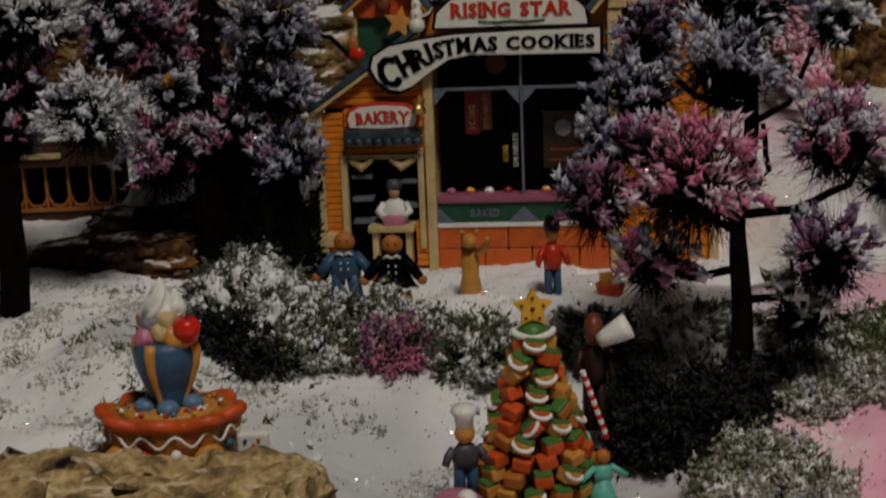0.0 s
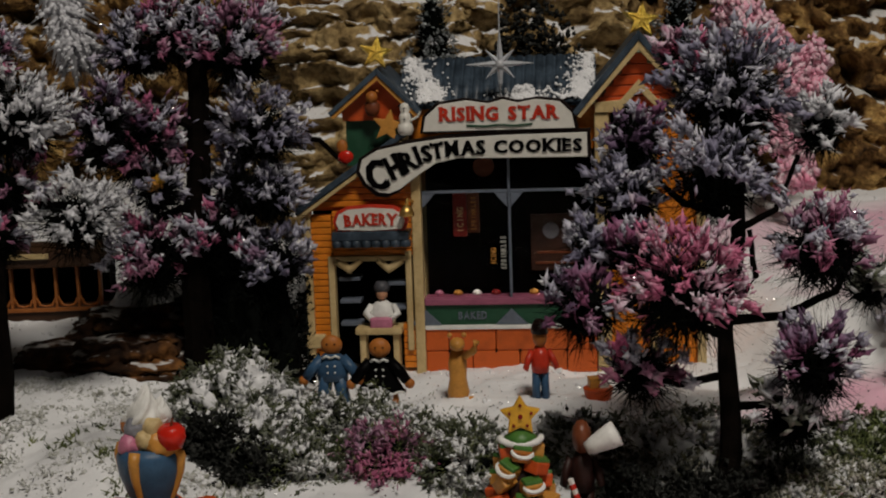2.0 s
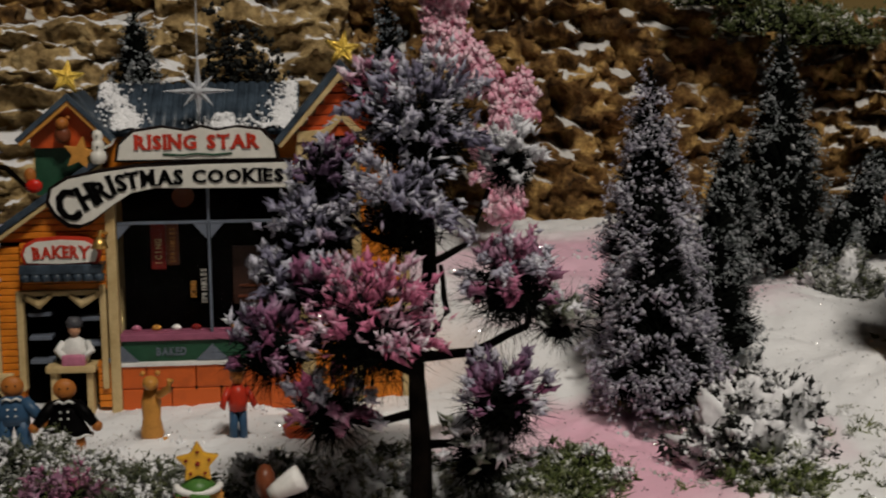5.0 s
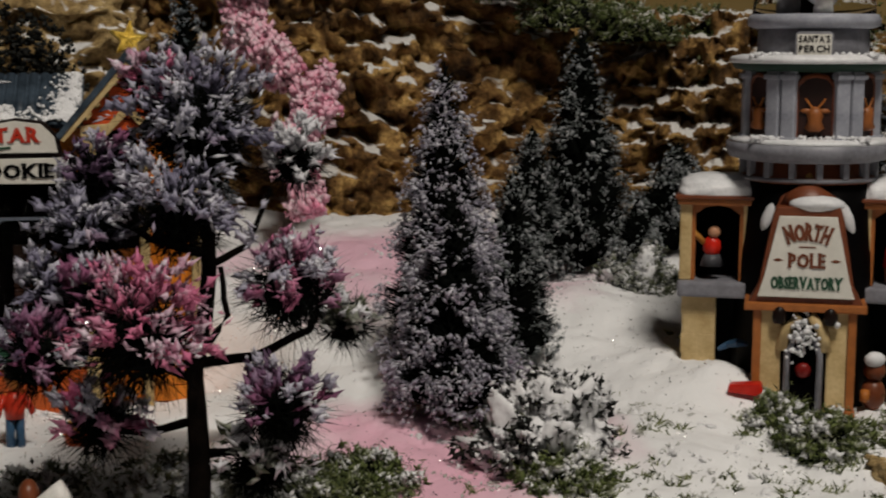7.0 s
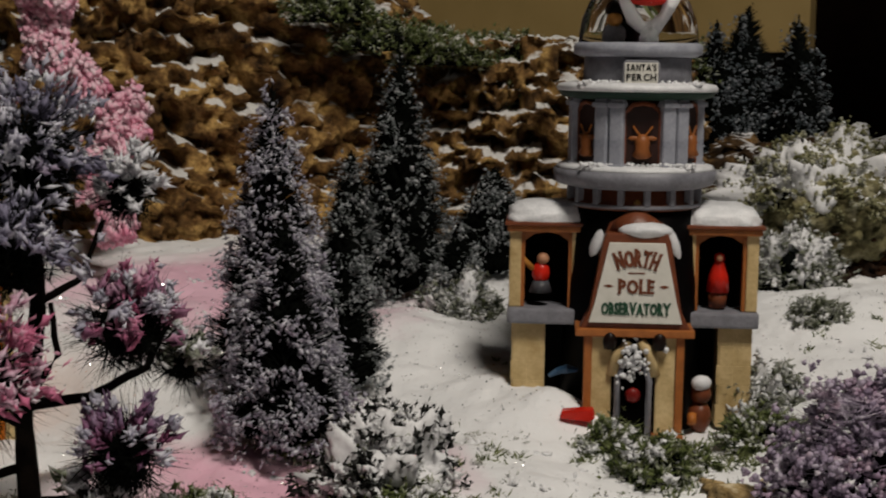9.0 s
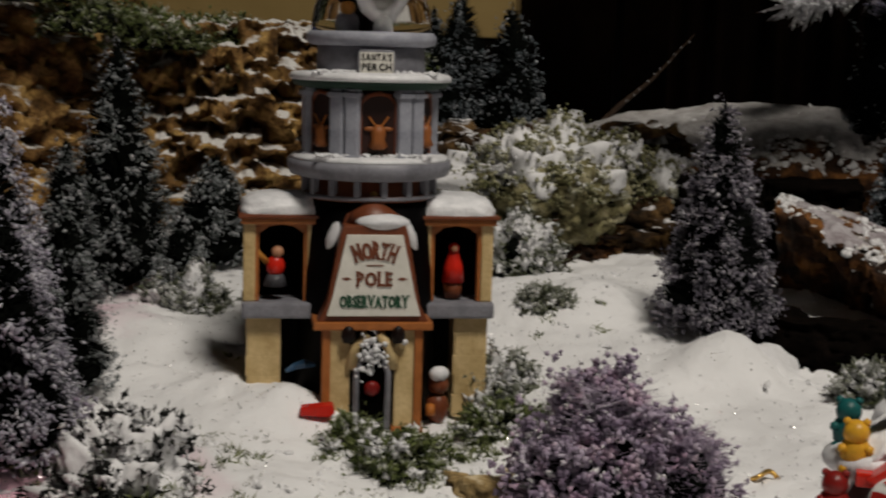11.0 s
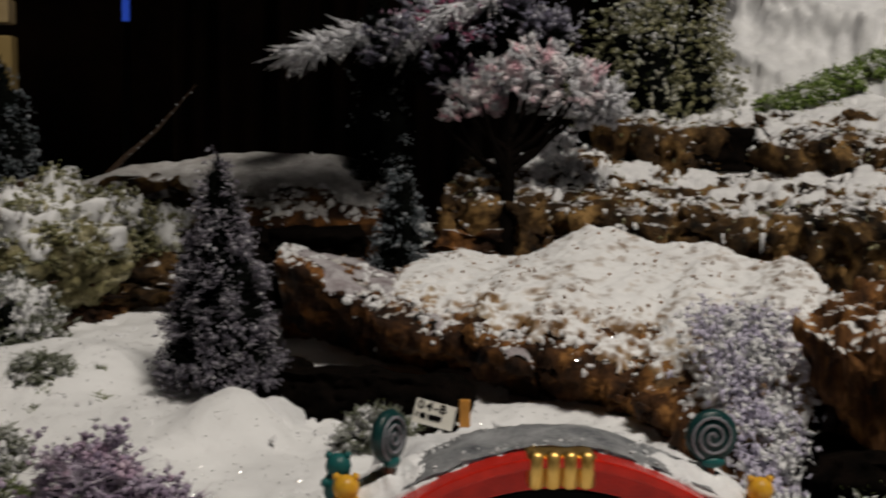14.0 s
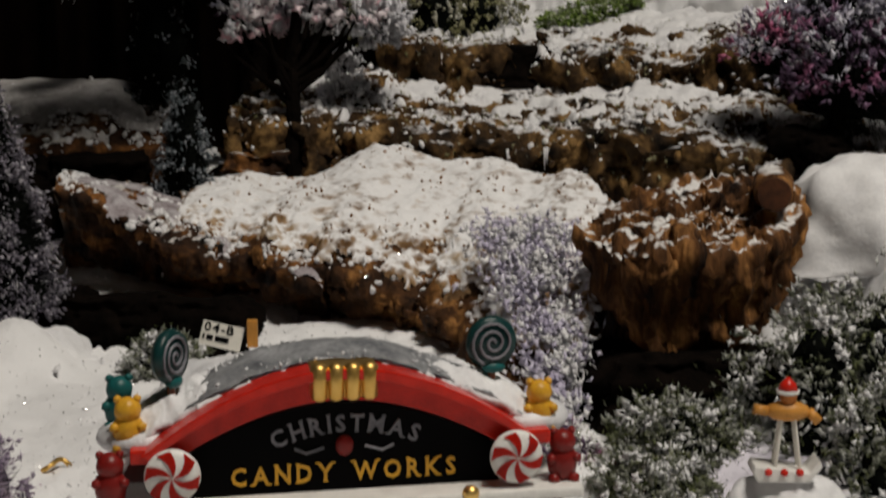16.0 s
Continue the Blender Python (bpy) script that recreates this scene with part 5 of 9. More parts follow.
L1 = (-0.329, 0.616, -0.10)
flocked_tree("flocked_tree", L1,
             [([L1, (-0.331, 0.628, -0.014), (-0.334, 0.639, 0.059), (-0.337, 0.645, 0.11)], 0.009, 0.004),
              ([(-0.331, 0.628, -0.02), (-0.312, 0.635, -0.01), (-0.30, 0.643, -0.018)], 0.003, 0.0015),
              ([(-0.332, 0.63, 0.0), (-0.35, 0.622, -0.006), (-0.356, 0.618, -0.02)], 0.003, 0.0015),
              ([(-0.333, 0.635, 0.03), (-0.315, 0.642, 0.04), (-0.304, 0.65, 0.046)], 0.003, 0.0015),
              ([(-0.333, 0.635, 0.04), (-0.35, 0.63, 0.05), (-0.362, 0.624, 0.04)], 0.003, 0.0015),
              ([(-0.335, 0.64, 0.065), (-0.32, 0.648, 0.085), (-0.312, 0.652, 0.10)], 0.003, 0.0015),
              ([(-0.333, 0.640, 0.045), (-0.318, 0.700, 0.030), (-0.306, 0.716, 0.027), (-0.295, 0.722, 0.014)], 0.0022, 0.0012)],
             [(-0.36, 0.623, 0.037, 0.025, PINKLILAC), (-0.317, 0.652, 0.086, 0.025, PINKLILAC), (-0.304, 0.65, 0.042, 0.0225, LILAC), (-0.310, 0.642, 0.012, 0.021, LILAC),
              (-0.322, 0.632, -0.013, 0.0195, PINKLILAC), (-0.351, 0.618, -0.021, 0.0245, PINKLILAC), (-0.294, 0.644, -0.026, 0.0185, LILAC), (-0.346, 0.639, 0.093, 0.021, PINKLILAC),
              (-0.365, 0.629, 0.085, 0.018, LILAC), (-0.295, 0.648, 0.006, 0.0147, LILAC), (-0.345, 0.615, 0.012, 0.014, LILAC)],
             12, "dark display tree with plum and pink flock behind the hedge", group="flocked trees")
L2 = (-0.374, 0.517, -0.097)
flocked_tree("flocked_tree", L2,
             [([L2, (-0.378, 0.528, -0.014), (-0.382, 0.541, 0.09)], 0.0075, 0.004),
              ([(-0.378, 0.53, 0.0), (-0.36, 0.54, 0.01), (-0.344, 0.548, 0.01)], 0.003, 0.0015),
              ([(-0.38, 0.535, 0.03), (-0.376, 0.545, 0.05), (-0.373, 0.56, 0.06)], 0.003, 0.0015)],
             [(-0.344, 0.548, 0.008, 0.0205, WHITEFLOCK), (-0.372, 0.543, 0.055, 0.0245, WHITEFLOCK), (-0.373, 0.537, 0.022, 0.0165, PINKLILAC), (-0.377, 0.53, -0.003, 0.0134, PINKLILAC),
              (-0.363, 0.598, 0.052, 0.019, PLUM), (-0.392, 0.538, 0.084, 0.024, PINKLILAC), (-0.352, 0.575, 0.035, 0.012, PLUM)],
             13, "dark display tree with white and pink flock", group="flocked trees")

# black lump standing for the shade between the left trees
solo("rock", rocky("rock", (0.055, 0.045, 0.060), 31, cuts=40, rough=0.2, lumps=40), TRUNK, (-0.343, 0.675, -0.098), 20, "black lump standing for shade at the foot of the trees", "rock", "rocks")

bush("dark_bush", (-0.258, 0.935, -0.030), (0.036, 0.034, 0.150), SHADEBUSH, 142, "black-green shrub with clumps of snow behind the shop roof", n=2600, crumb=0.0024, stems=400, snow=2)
# black bristle mass added as shaded backing under the tree
bush("dark_bush", (-0.309, 0.644, -0.098), (0.036, 0.032, 0.088), BRISTLE, 140, "black bristle bush added for the shade under the plum tree", n=900, crumb=0.0020, stems=900, bristle=1200)
mound((-0.408, 0.682, -0.076), (0.026, 0.022, 0.026), 9, "white cotton snow ball between the dark trees", FLUFF)
bush("white_shrub", (0.760, 0.985, 0.010), (0.034, 0.026, 0.070), WHITEFLOCK, 141, "white-flocked shrub behind the blossom tree", "shrub", n=1500, crumb=0.0022, stems=200, dark=False)

FROSTPLUM = mixed("frosted_purple_flock", [(0.05, 0.03, 0.06), (0.22, 0.17, 0.25), (0.44, 0.38, 0.48), (0.72, 0.69, 0.74)], 26, tint=(0.44, 0.24, 0.34), patch=60, at=0.58, much=0.6)
PB = (0.691, 0.955, -0.012)
flocked_tree("blossom_tree", PB,
             [([PB, (0.694, 0.962, 0.03), (0.699, 0.965, 0.075), (0.702, 0.965, 0.105)], 0.0062, 0.004),
              ] + [([(0.694, 0.962, h), (0.694 + 0.45 * dx, 0.962 + 0.45 * dy, h + 0.30 * (z - h)), (0.694 + 0.80 * dx, 0.962 + 0.80 * dy, h + 0.68 * (z - h)), (0.694 + dx, 0.962 + dy, z)], 0.0026, 0.0010) for h, dx, dy, z in (
                  (0.038, -0.034, 0.018, 0.092), (0.044, 0.040, -0.024, 0.098), (0.052, 0.046, -0.024, 0.092), (0.052, -0.020, 0.006, 0.104), (0.060, 0.028, -0.014, 0.112),
                  (0.046, -0.042, 0.020, 0.084), (0.056, 0.040, -0.022, 0.104), (0.064, -0.030, 0.018, 0.100), (0.066, 0.014, -0.008, 0.112), (0.058, 0.044, -0.014, 0.094), (0.048, 0.026, 0.016, 0.094), (0.042, -0.024, -0.010, 0.088))],
             [(0.668, 0.978, 0.098, 0.017, BLOSSOM), (0.69, 0.965, 0.118, 0.020, BLOSSOM), (0.712, 0.95, 0.126, 0.020, BLOSSOM), (0.735, 0.94, 0.110, 0.024, BLOSSOM), (0.750, 0.93, 0.096, 0.022, WHITEFLOCK),
              (0.715, 0.955, 0.104, 0.014, BLOSSOM), (0.660, 0.980, 0.088, 0.011, BLOSSOM), (0.722, 0.985, 0.100, 0.020, WHITEFLOCK), (0.762, 0.945, 0.088, 0.016, WHITEFLOCK), (0.690, 0.990, 0.098, 0.016, BLOSSOM)],
             14, "small black-limbed tree with white and pink blossom crown", group="flocked trees", crumb=0.0025, density=820, bristles=4)
DB = (0.735, 1.075, -0.01)
# last three limbs and tufts sit above view, added to shade the ledge
flocked_tree("flocked_tree", DB, [([DB, (0.735, 1.075, 0.06), (0.74, 1.075, 0.15)], 0.016, 0.005), ([(0.74, 1.075, 0.08), (0.70, 1.08, 0.12), (0.66, 1.08, 0.15)], 0.005, 0.002), ([(0.74, 1.075, 0.13), (0.73, 1.06, 0.24), (0.70, 1.04, 0.30)], 0.006, 0.004), ([(0.72, 1.05, 0.27), (0.64, 0.97, 0.29), (0.61, 0.88, 0.285)], 0.005, 0.002), ([(0.64, 0.97, 0.29), (0.57, 0.90, 0.295), (0.48, 0.895, 0.28)], 0.004, 0.002)],
             [(0.705, 1.075, 0.155, 0.035, PINKLILAC), (0.755, 1.06, 0.17, 0.040, LILAC), (0.665, 1.07, 0.14, 0.028, LILAC), (0.775, 1.03, 0.155, 0.022, LILAC), (0.72, 1.06, 0.115, 0.024, PLUM), (0.475, 0.900, 0.280, 0.046, GREENFLOCK), (0.545, 0.880, 0.286, 0.050, GREENFLOCK), (0.612, 0.870, 0.286, 0.046, GREENFLOCK)],
             15, "dark plum flocked tree with unseen upper boughs added for shade", group="flocked trees", crumb=0.0022, density=600)
RB = (0.915, 0.665, 0.0)
flocked_tree("flocked_tree", RB, [([RB, (0.92, 0.66, 0.03), (0.925, 0.658, 0.08)], 0.007, 0.003), ([(0.92, 0.66, 0.03), (0.90, 0.68, 0.05), (0.895, 0.69, 0.07)], 0.003, 0.001)],
             [(0.925, 0.656, 0.068, 0.040, PLUM), (0.905, 0.70, 0.085, 0.026, PINKLILAC), (0.955, 0.63, 0.085, 0.035, PLUM), (0.93, 0.67, 0.108, 0.028, LILAC)],
             16, "plum and lilac flocked bush-tree on the rocks", group="flocked trees", crumb=0.0022)
solo("rock", rocky("rock", (0.055, 0.05, 0.05), 33, cuts=30, rough=0.2, lumps=40), TRUNK, (0.905, 0.668, -0.025), 20, "black rough stone under the plum tree", "rock", "rocks")

FIRS = "firs in the snow"
fir("fir_tree", gz(0.030, 0.768), 0.160, 0.037, FROSTPINE, 1, "tall lilac-flocked fir with a snowy front", FIRS, 2200, 1500, 0.0017)
fir("fir_tree", gz(0.040, 0.725), 0.118, 0.034, FROSTPINE, 21, "lilac-flocked fir standing in front of a taller one", FIRS, 1800, 1500, 0.0017)
fir("fir_tree", gz(0.062, 0.800), 0.105, 0.026, PINEFLOCK, 22, "grey-green snowy fir beside the lilac firs", FIRS, 1600, 900, 0.0015)
fir("fir_tree", gz(0.059, 0.966), 0.104, 0.027, PINEFLOCK, 2, "slim dark green fir dusted with snow", FIRS, 2000, 900, 0.0015)
fir("fir_tree", gz(0.089, 0.985), 0.158, 0.041, PINEFLOCK, 3, "tall dark green fir dusted with snow", FIRS, 3000, 1500, 0.0016)
fir("fir_tree", gz(0.126, 0.945, 0.012), 0.050, 0.018, PINEFLOCK, 23, "little dark green fir on a snowy bush", FIRS, 900, 500, 0.0014)
fir("fir_tree", gz(0.152, 1.04), 0.075, 0.036, PINEFLOCK, 24, "round dark green fir dusted with snow", FIRS, 1800, 1000, 0.0016)
fir("fir_tree", gz(0.418, 0.832), 0.139, 0.035, PINELILAC, 4, "tall lilac-frosted fir beside the bark ledge", FIRS, 3200, 2400, 0.0016)
fir("fir_tree", (0.592, 0.938, -0.045), 0.104, 0.026, BLUEPINE, 25, "small blue-green fir with snow on the ledge", FIRS, 1500, 900, 0.0018)
fir("fir_tree", (0.655, 1.085, -0.02), 0.235, 0.034, BLUEPINE, 26, "tall narrow dark fir in the shade", FIRS, 3600, 260, 0.0018)
fir("fir_tree", (0.397, 1.205, -0.02), 0.150, 0.045, BLUEPINE, 27, "dark blue-green fir far back", FIRS, 2600, 900, 0.0018)
fir("fir_tree", (0.356, 1.225, -0.02), 0.150, 0.043, BLUEPINE, 28, "dark blue-green fir far back", FIRS, 2600, 900, 0.0018)
fir("fir_tree", (0.377, 1.290, -0.02), 0.158, 0.055, BRISTLE, 34, "black-green round fir behind the others", FIRS, 3600, 60, 0.0018)
fir("fir_tree", (0.332, 1.200, -0.02), 0.145, 0.038, BLUEPINE, 29, "dark blue-green fir far back", FIRS, 2200, 800, 0.0018)
fir("fir_tree", (-0.312, 0.885, -0.03), 0.146, 0.034, PINEFLOCK, 30, "blue-grey fir with snow behind the shop", FIRS, 2600, 1500, 0.0022)
fir("fir_tree", (-0.175, 0.99, -0.03), 0.155, 0.030, BLUEPINE, 32, "blue-grey fir with snow behind the shop gable", FIRS, 2000, 900, 0.0020)
fir("fir_tree", (0.265, 0.995, -0.04), 0.150, 0.026, BLUEPINE, 33, "dark fir behind the tower", FIRS, 1500, 500, 0.0018)

LACEMOSS = mixed("brown_green_moss_with_snow", [(0.03, 0.026, 0.010), (0.13, 0.125, 0.065), (0.36, 0.35, 0.30), (0.66, 0.65, 0.64)], 30, island=0.4, tint=(0.60, 0.60, 0.60), patch=44, at=0.57, much=0.7)
HEDGE = "hedge bushes"
HED = "low green shrub dusted with snow"
# SHADEBUSH rows carry the shade under tree and hedge in their colour
for k, (x, y, sx, sz, mat) in enumerate((
        (-0.276, 0.577, 0.038, 0.040, HEDGEFLOCK), (-0.240, 0.540, 0.032, 0.034, HEDGEFLOCK), (-0.217, 0.562, 0.028, 0.028, HEDGEFLOCK), (-0.186, 0.545, 0.026, 0.026, PINKLILAC),
        (-0.200, 0.575, 0.030, 0.026, HEDGEFLOCK), (-0.160, 0.575, 0.030, 0.026, HEDGEFLOCK), (-0.150, 0.552, 0.024, 0.024, HEDGEFLOCK), (-0.112, 0.590, 0.026, 0.030, HEDGEFLOCK),
        (-0.085, 0.580, 0.034, 0.030, HEDGEFLOCK), (-0.060, 0.610, 0.034, 0.026, HEDGEFLOCK), (-0.018, 0.606, 0.034, 0.022, HEDGEFLOCK), (0.006, 0.618, 0.026, 0.014, MOSS),
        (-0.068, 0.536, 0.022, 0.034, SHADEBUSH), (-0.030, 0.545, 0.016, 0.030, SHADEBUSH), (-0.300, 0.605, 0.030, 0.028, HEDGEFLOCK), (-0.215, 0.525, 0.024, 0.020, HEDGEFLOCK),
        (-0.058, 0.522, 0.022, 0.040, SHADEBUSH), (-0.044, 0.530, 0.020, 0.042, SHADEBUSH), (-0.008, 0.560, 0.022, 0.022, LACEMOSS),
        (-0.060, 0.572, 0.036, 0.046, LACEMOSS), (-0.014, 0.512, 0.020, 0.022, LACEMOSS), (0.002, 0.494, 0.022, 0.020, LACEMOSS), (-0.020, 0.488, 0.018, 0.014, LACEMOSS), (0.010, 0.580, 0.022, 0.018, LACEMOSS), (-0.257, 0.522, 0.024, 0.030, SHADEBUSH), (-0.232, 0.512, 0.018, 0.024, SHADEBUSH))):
    bush("hedge_bush", gz(x, y), (sx, sx * 0.85, sz * 0.74), mat, 40 + k, "low pink-flocked shrub in the hedge" if mat is PINKLILAC else "hedge shrub coloured near-black to stand for shade" if mat is SHADEBUSH else HED + (" in front of the shop" if k < 9 else " beside the tree"), "bush", HEDGE, 1500, 0.0017, stems=260, sprigs=0 if mat is SHADEBUSH else 240, snow=0 if mat in (MOSS, PINKLILAC, SHADEBUSH) else 8 if mat is LACEMOSS else 15, least=0.0, soft=0.26 if k in (0, 4, 14) else 0.40 if k in (1, 5, 7, 8, 9) else 0.30 if mat is LACEMOSS else 0.0)

SHRUB = "snowy shrubs"
for k, (x, y, z, sx, sz, mat, lab) in enumerate((
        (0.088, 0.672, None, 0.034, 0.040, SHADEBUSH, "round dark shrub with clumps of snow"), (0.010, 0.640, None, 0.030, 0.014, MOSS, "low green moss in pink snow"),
        (0.195, 0.728, None, 0.018, 0.016, MOSS, "small green moss tuft at the tower's foot"), (0.213, 0.700, None, 0.026, 0.020, MOSS, "green moss with snow before the tower"),
        (0.100, 0.640, None, 0.022, 0.014, MOSS, "green moss under the round shrub"), (0.283, 0.790, None, 0.022, 0.026, GREENFLOCK, "snowy green shrub beside the tower wing"),
        (0.272, 0.745, None, 0.022, 0.016, MOSS, "green moss with snow beside the tower"), (0.345, 0.985, None, 0.034, 0.042, GREENFLOCK, "snow-dusted shrub under the mossy rock"),
        (0.128, 0.935, None, 0.030, 0.030, GREENFLOCK, "round snowy shrub behind the tower"),
        (0.330, 0.876, None, 0.016, 0.012, GREENFLOCK, "small snowy weed tuft"), (0.662, 0.462, -0.092, 0.056, 0.080, GREENFLOCK, "big dark green shrub with snow beside the cork stump"),
        (0.632, 0.418, -0.10, 0.038, 0.058, GREENFLOCK, "dark green shrub with snow beside the path"), (0.590, 0.500, -0.10, 0.036, 0.034, GREENFLOCK, "low dark shrub with snow at the stump's foot"),
        (0.553, 0.478, -0.104, 0.030, 0.024, GREENFLOCK, "low dark shrub with snow"), (0.640, 0.512, -0.10, 0.030, 0.032, GREENFLOCK, "dark shrub under the cork stump"), (0.545, 0.530, -0.104, 0.026, 0.020, PLUM, "low dark plum tuft beside the stump"),
        (0.972, 0.972, 0.094, 0.020, 0.012, BRIGHTMOSS, "bright green moss along the snow bank"), (0.990, 0.968, 0.098, 0.020, 0.014, BRIGHTMOSS, "bright green moss along the snow bank"), (1.012, 0.966, 0.104, 0.022, 0.015, BRIGHTMOSS, "bright green moss along the snow bank"),
        (1.034, 0.962, 0.112, 0.022, 0.015, BRIGHTMOSS, "bright green moss along the snow bank"), (1.060, 0.958, 0.121, 0.022, 0.017, BRIGHTMOSS, "bright green moss along the snow bank"), (1.084, 0.950, 0.129, 0.022, 0.017, BRIGHTMOSS, "bright green moss along the snow bank"), (1.108, 0.938, 0.133, 0.022, 0.014, BRIGHTMOSS, "bright green moss along the snow bank"), (1.128, 0.926, 0.136, 0.018, 0.012, BRIGHTMOSS, "bright green moss along the snow bank"),
        (0.905, 1.045, 0.080, 0.078, 0.125, MOSSYSNOW, "dark green shrub with snow on the upper rocks"), (-0.279, 1.05, 0.03, 0.065, 0.065, MOSS, "dark green shrub on the rock wall"),
        (-0.340, 1.10, 0.050, 0.055, 0.060, MOSS, "dark green shrub on the rock wall"), (-0.290, 1.10, 0.040, 0.045, 0.050, MOSS, "dark green shrub on the rock wall"), (-0.39, 1.03, 0.03, 0.05, 0.05, GREENFLOCK, "snowy shrub on the rock wall"), (0.10, 1.21, 0.098, 0.06, 0.02, MOSS, "green moss on top of the rock wall"),
        (0.20, 1.21, 0.082, 0.05, 0.025, MOSS, "green moss on top of the rock wall"), (0.28, 1.20, 0.075, 0.05, 0.04, MOSS, "green moss on top of the rock wall"),
        (0.035, 1.118, 0.118, 0.040, 0.022, MOSS, "green moss on top of the rock wall"), (0.075, 1.120, 0.098, 0.042, 0.024, MOSS, "green moss on top of the rock wall"), (0.118, 1.128, 0.088, 0.040, 0.022, MOSS, "green moss on top of the rock wall"), (0.185, 1.180, 0.058, 0.036, 0.030, MOSS, "green moss on top of the rock wall"), (0.155, 1.195, 0.092, 0.045, 0.020, MOSS, "green moss on top of the rock wall"),
        (0.06, 0.735, None, 0.030, 0.014, MOSS, "green moss at the foot of the firs"), (0.465, 0.74, None, 0.022, 0.018, GREENFLOCK, "snowy weed tuft at the bark's foot"))):
    p = gz(x, y) if z is None else (x, y, z)
    bush("shrub", p, (sx, sx * 0.8, sz), mat, 70 + k, lab, "shrub", SHRUB, 3800 if mat is MOSSYSNOW else 1300, 0.0021, stems=240, sprigs=260 if mat in (MOSS, BRIGHTMOSS) else 420 if x > 0.5 else 130, snow=0 if z and z > 0 and mat is not BRIGHTMOSS and sz < 0.1 else 10 if mat is BRIGHTMOSS else 12 if z and z < -0.08 and x > 0.5 else 26 if k == 0 else 14, least=0.05 if mat is MOSS else 0.0, soft=0.10 if k == 0 else 0.28 if k in (5, 7, 8) else 0.0, loft=0.22 if k == 0 else 0.14)

bush("mossy_mound", (0.384, 1.050, -0.008), (0.078, 0.050, 0.056), MOSSYSNOW, 131, "mossy boulder under a cap of snow", "moss", SHRUB, 5200, 0.0019, stems=300, sprigs=520, snow=30, least=0.0, soft=0.16, loft=0.22)
bush("mossy_mound", (0.462, 1.075, -0.020), (0.050, 0.040, 0.044), MOSSYSNOW, 132, "lower mossy boulder under snow beside the rock", "moss", SHRUB, 2400, 0.0019, stems=200, sprigs=340, snow=16, least=0.0, soft=0.22, loft=0.20)
for ob, sx, sy, sz, s in ((bpy.data.objects["mossy_mound"], 0.064, 0.038, 0.040, 3), (bpy.data.objects["mossy_mound.001"], 0.040, 0.028, 0.034, 4)):
    bm = bmesh.new()
    bmesh.ops.create_icosphere(bm, subdivisions=6, radius=1.0, matrix=Matrix.Diagonal((sx, sy, sz, 1)))
    part("core", weathered(weathered(bm, 0.009, 30, s), 0.0030, 110, s, pits=0.8), MOSSROCK, ob, "moss-grown pitted stone", True)
rock((0.395, 1.070, -0.110), (0.150, 0.085, 0.112), 10, 81, "dark brown mossy rock with a hollow under the boulder", BANKBARK, strata=5, cuts=90, rough=0.26, lumps=46, under=0.25)
rock((0.465, 1.060, -0.105), (0.090, 0.060, 0.095), -10, 82, "dark brown mossy rock beside the lilac fir", SHELFROCK, strata=5, cuts=70, rough=0.26, lumps=46)
bush("purple_bush", gz(0.283, 0.636), (0.040, 0.036, 0.062), FROSTPLUM, 98, "purple frosted bottle-brush bush in the snow", n=4600, crumb=0.0019, stems=200, bristle=900, least=0.05, snow=5)
bush("purple_bush", gz(0.314, 0.622), (0.026, 0.024, 0.044), FROSTPLUM, 99, "pink-tipped purple bush in the snow", n=1100, crumb=0.0016, stems=400, bristle=1600)


def floss(name, at, points, material, seed, label, spread=0.0095, n=2600):
    """Fluffy candy-like floss that hangs down the rocks in soft lumps."""
    g = rng_of(seed)
    t = thing(name, at, 0, label, "floss")
    line = np.array([tuple(p) for p in curve_through(points, 60)]) - np.array(at)
    knots = line[np.sort(g.integers(0, 60, 26))] + g.normal(size=(26, 3)) * [spread, spread * 0.6, spread * 0.5]
    for k in range(0, 26, 2):
        p = clustered(g, knots[k:k + 2], 0.0042, n // 26)
        p = np.repeat(p, 3, 0) + g.normal(size=(3 * len(p), 3)) * 0.0016
        part("tuft", strands("tuft", CHIP, p, np.tile([0.3, 0.0, -1.0], (len(p), 1)), 0.0030 * (0.4 + 0.9 * g.random(len(p))), g, (0.9, 0.9, 2.2), 0.5), material, t)
    return t


floss("pink_floss", (-0.11, 1.03, 0.03), [(-0.155, 1.045, 0.135), (-0.142, 1.045, 0.105), (-0.132, 1.04, 0.080), (-0.112, 1.035, 0.052), (-0.098, 1.02, 0.030), (-0.100, 1.0, 0.008), (-0.094, 0.985, -0.018)], PINKFLOSS, 5,
      "bright pink floss hanging over the rock wall")


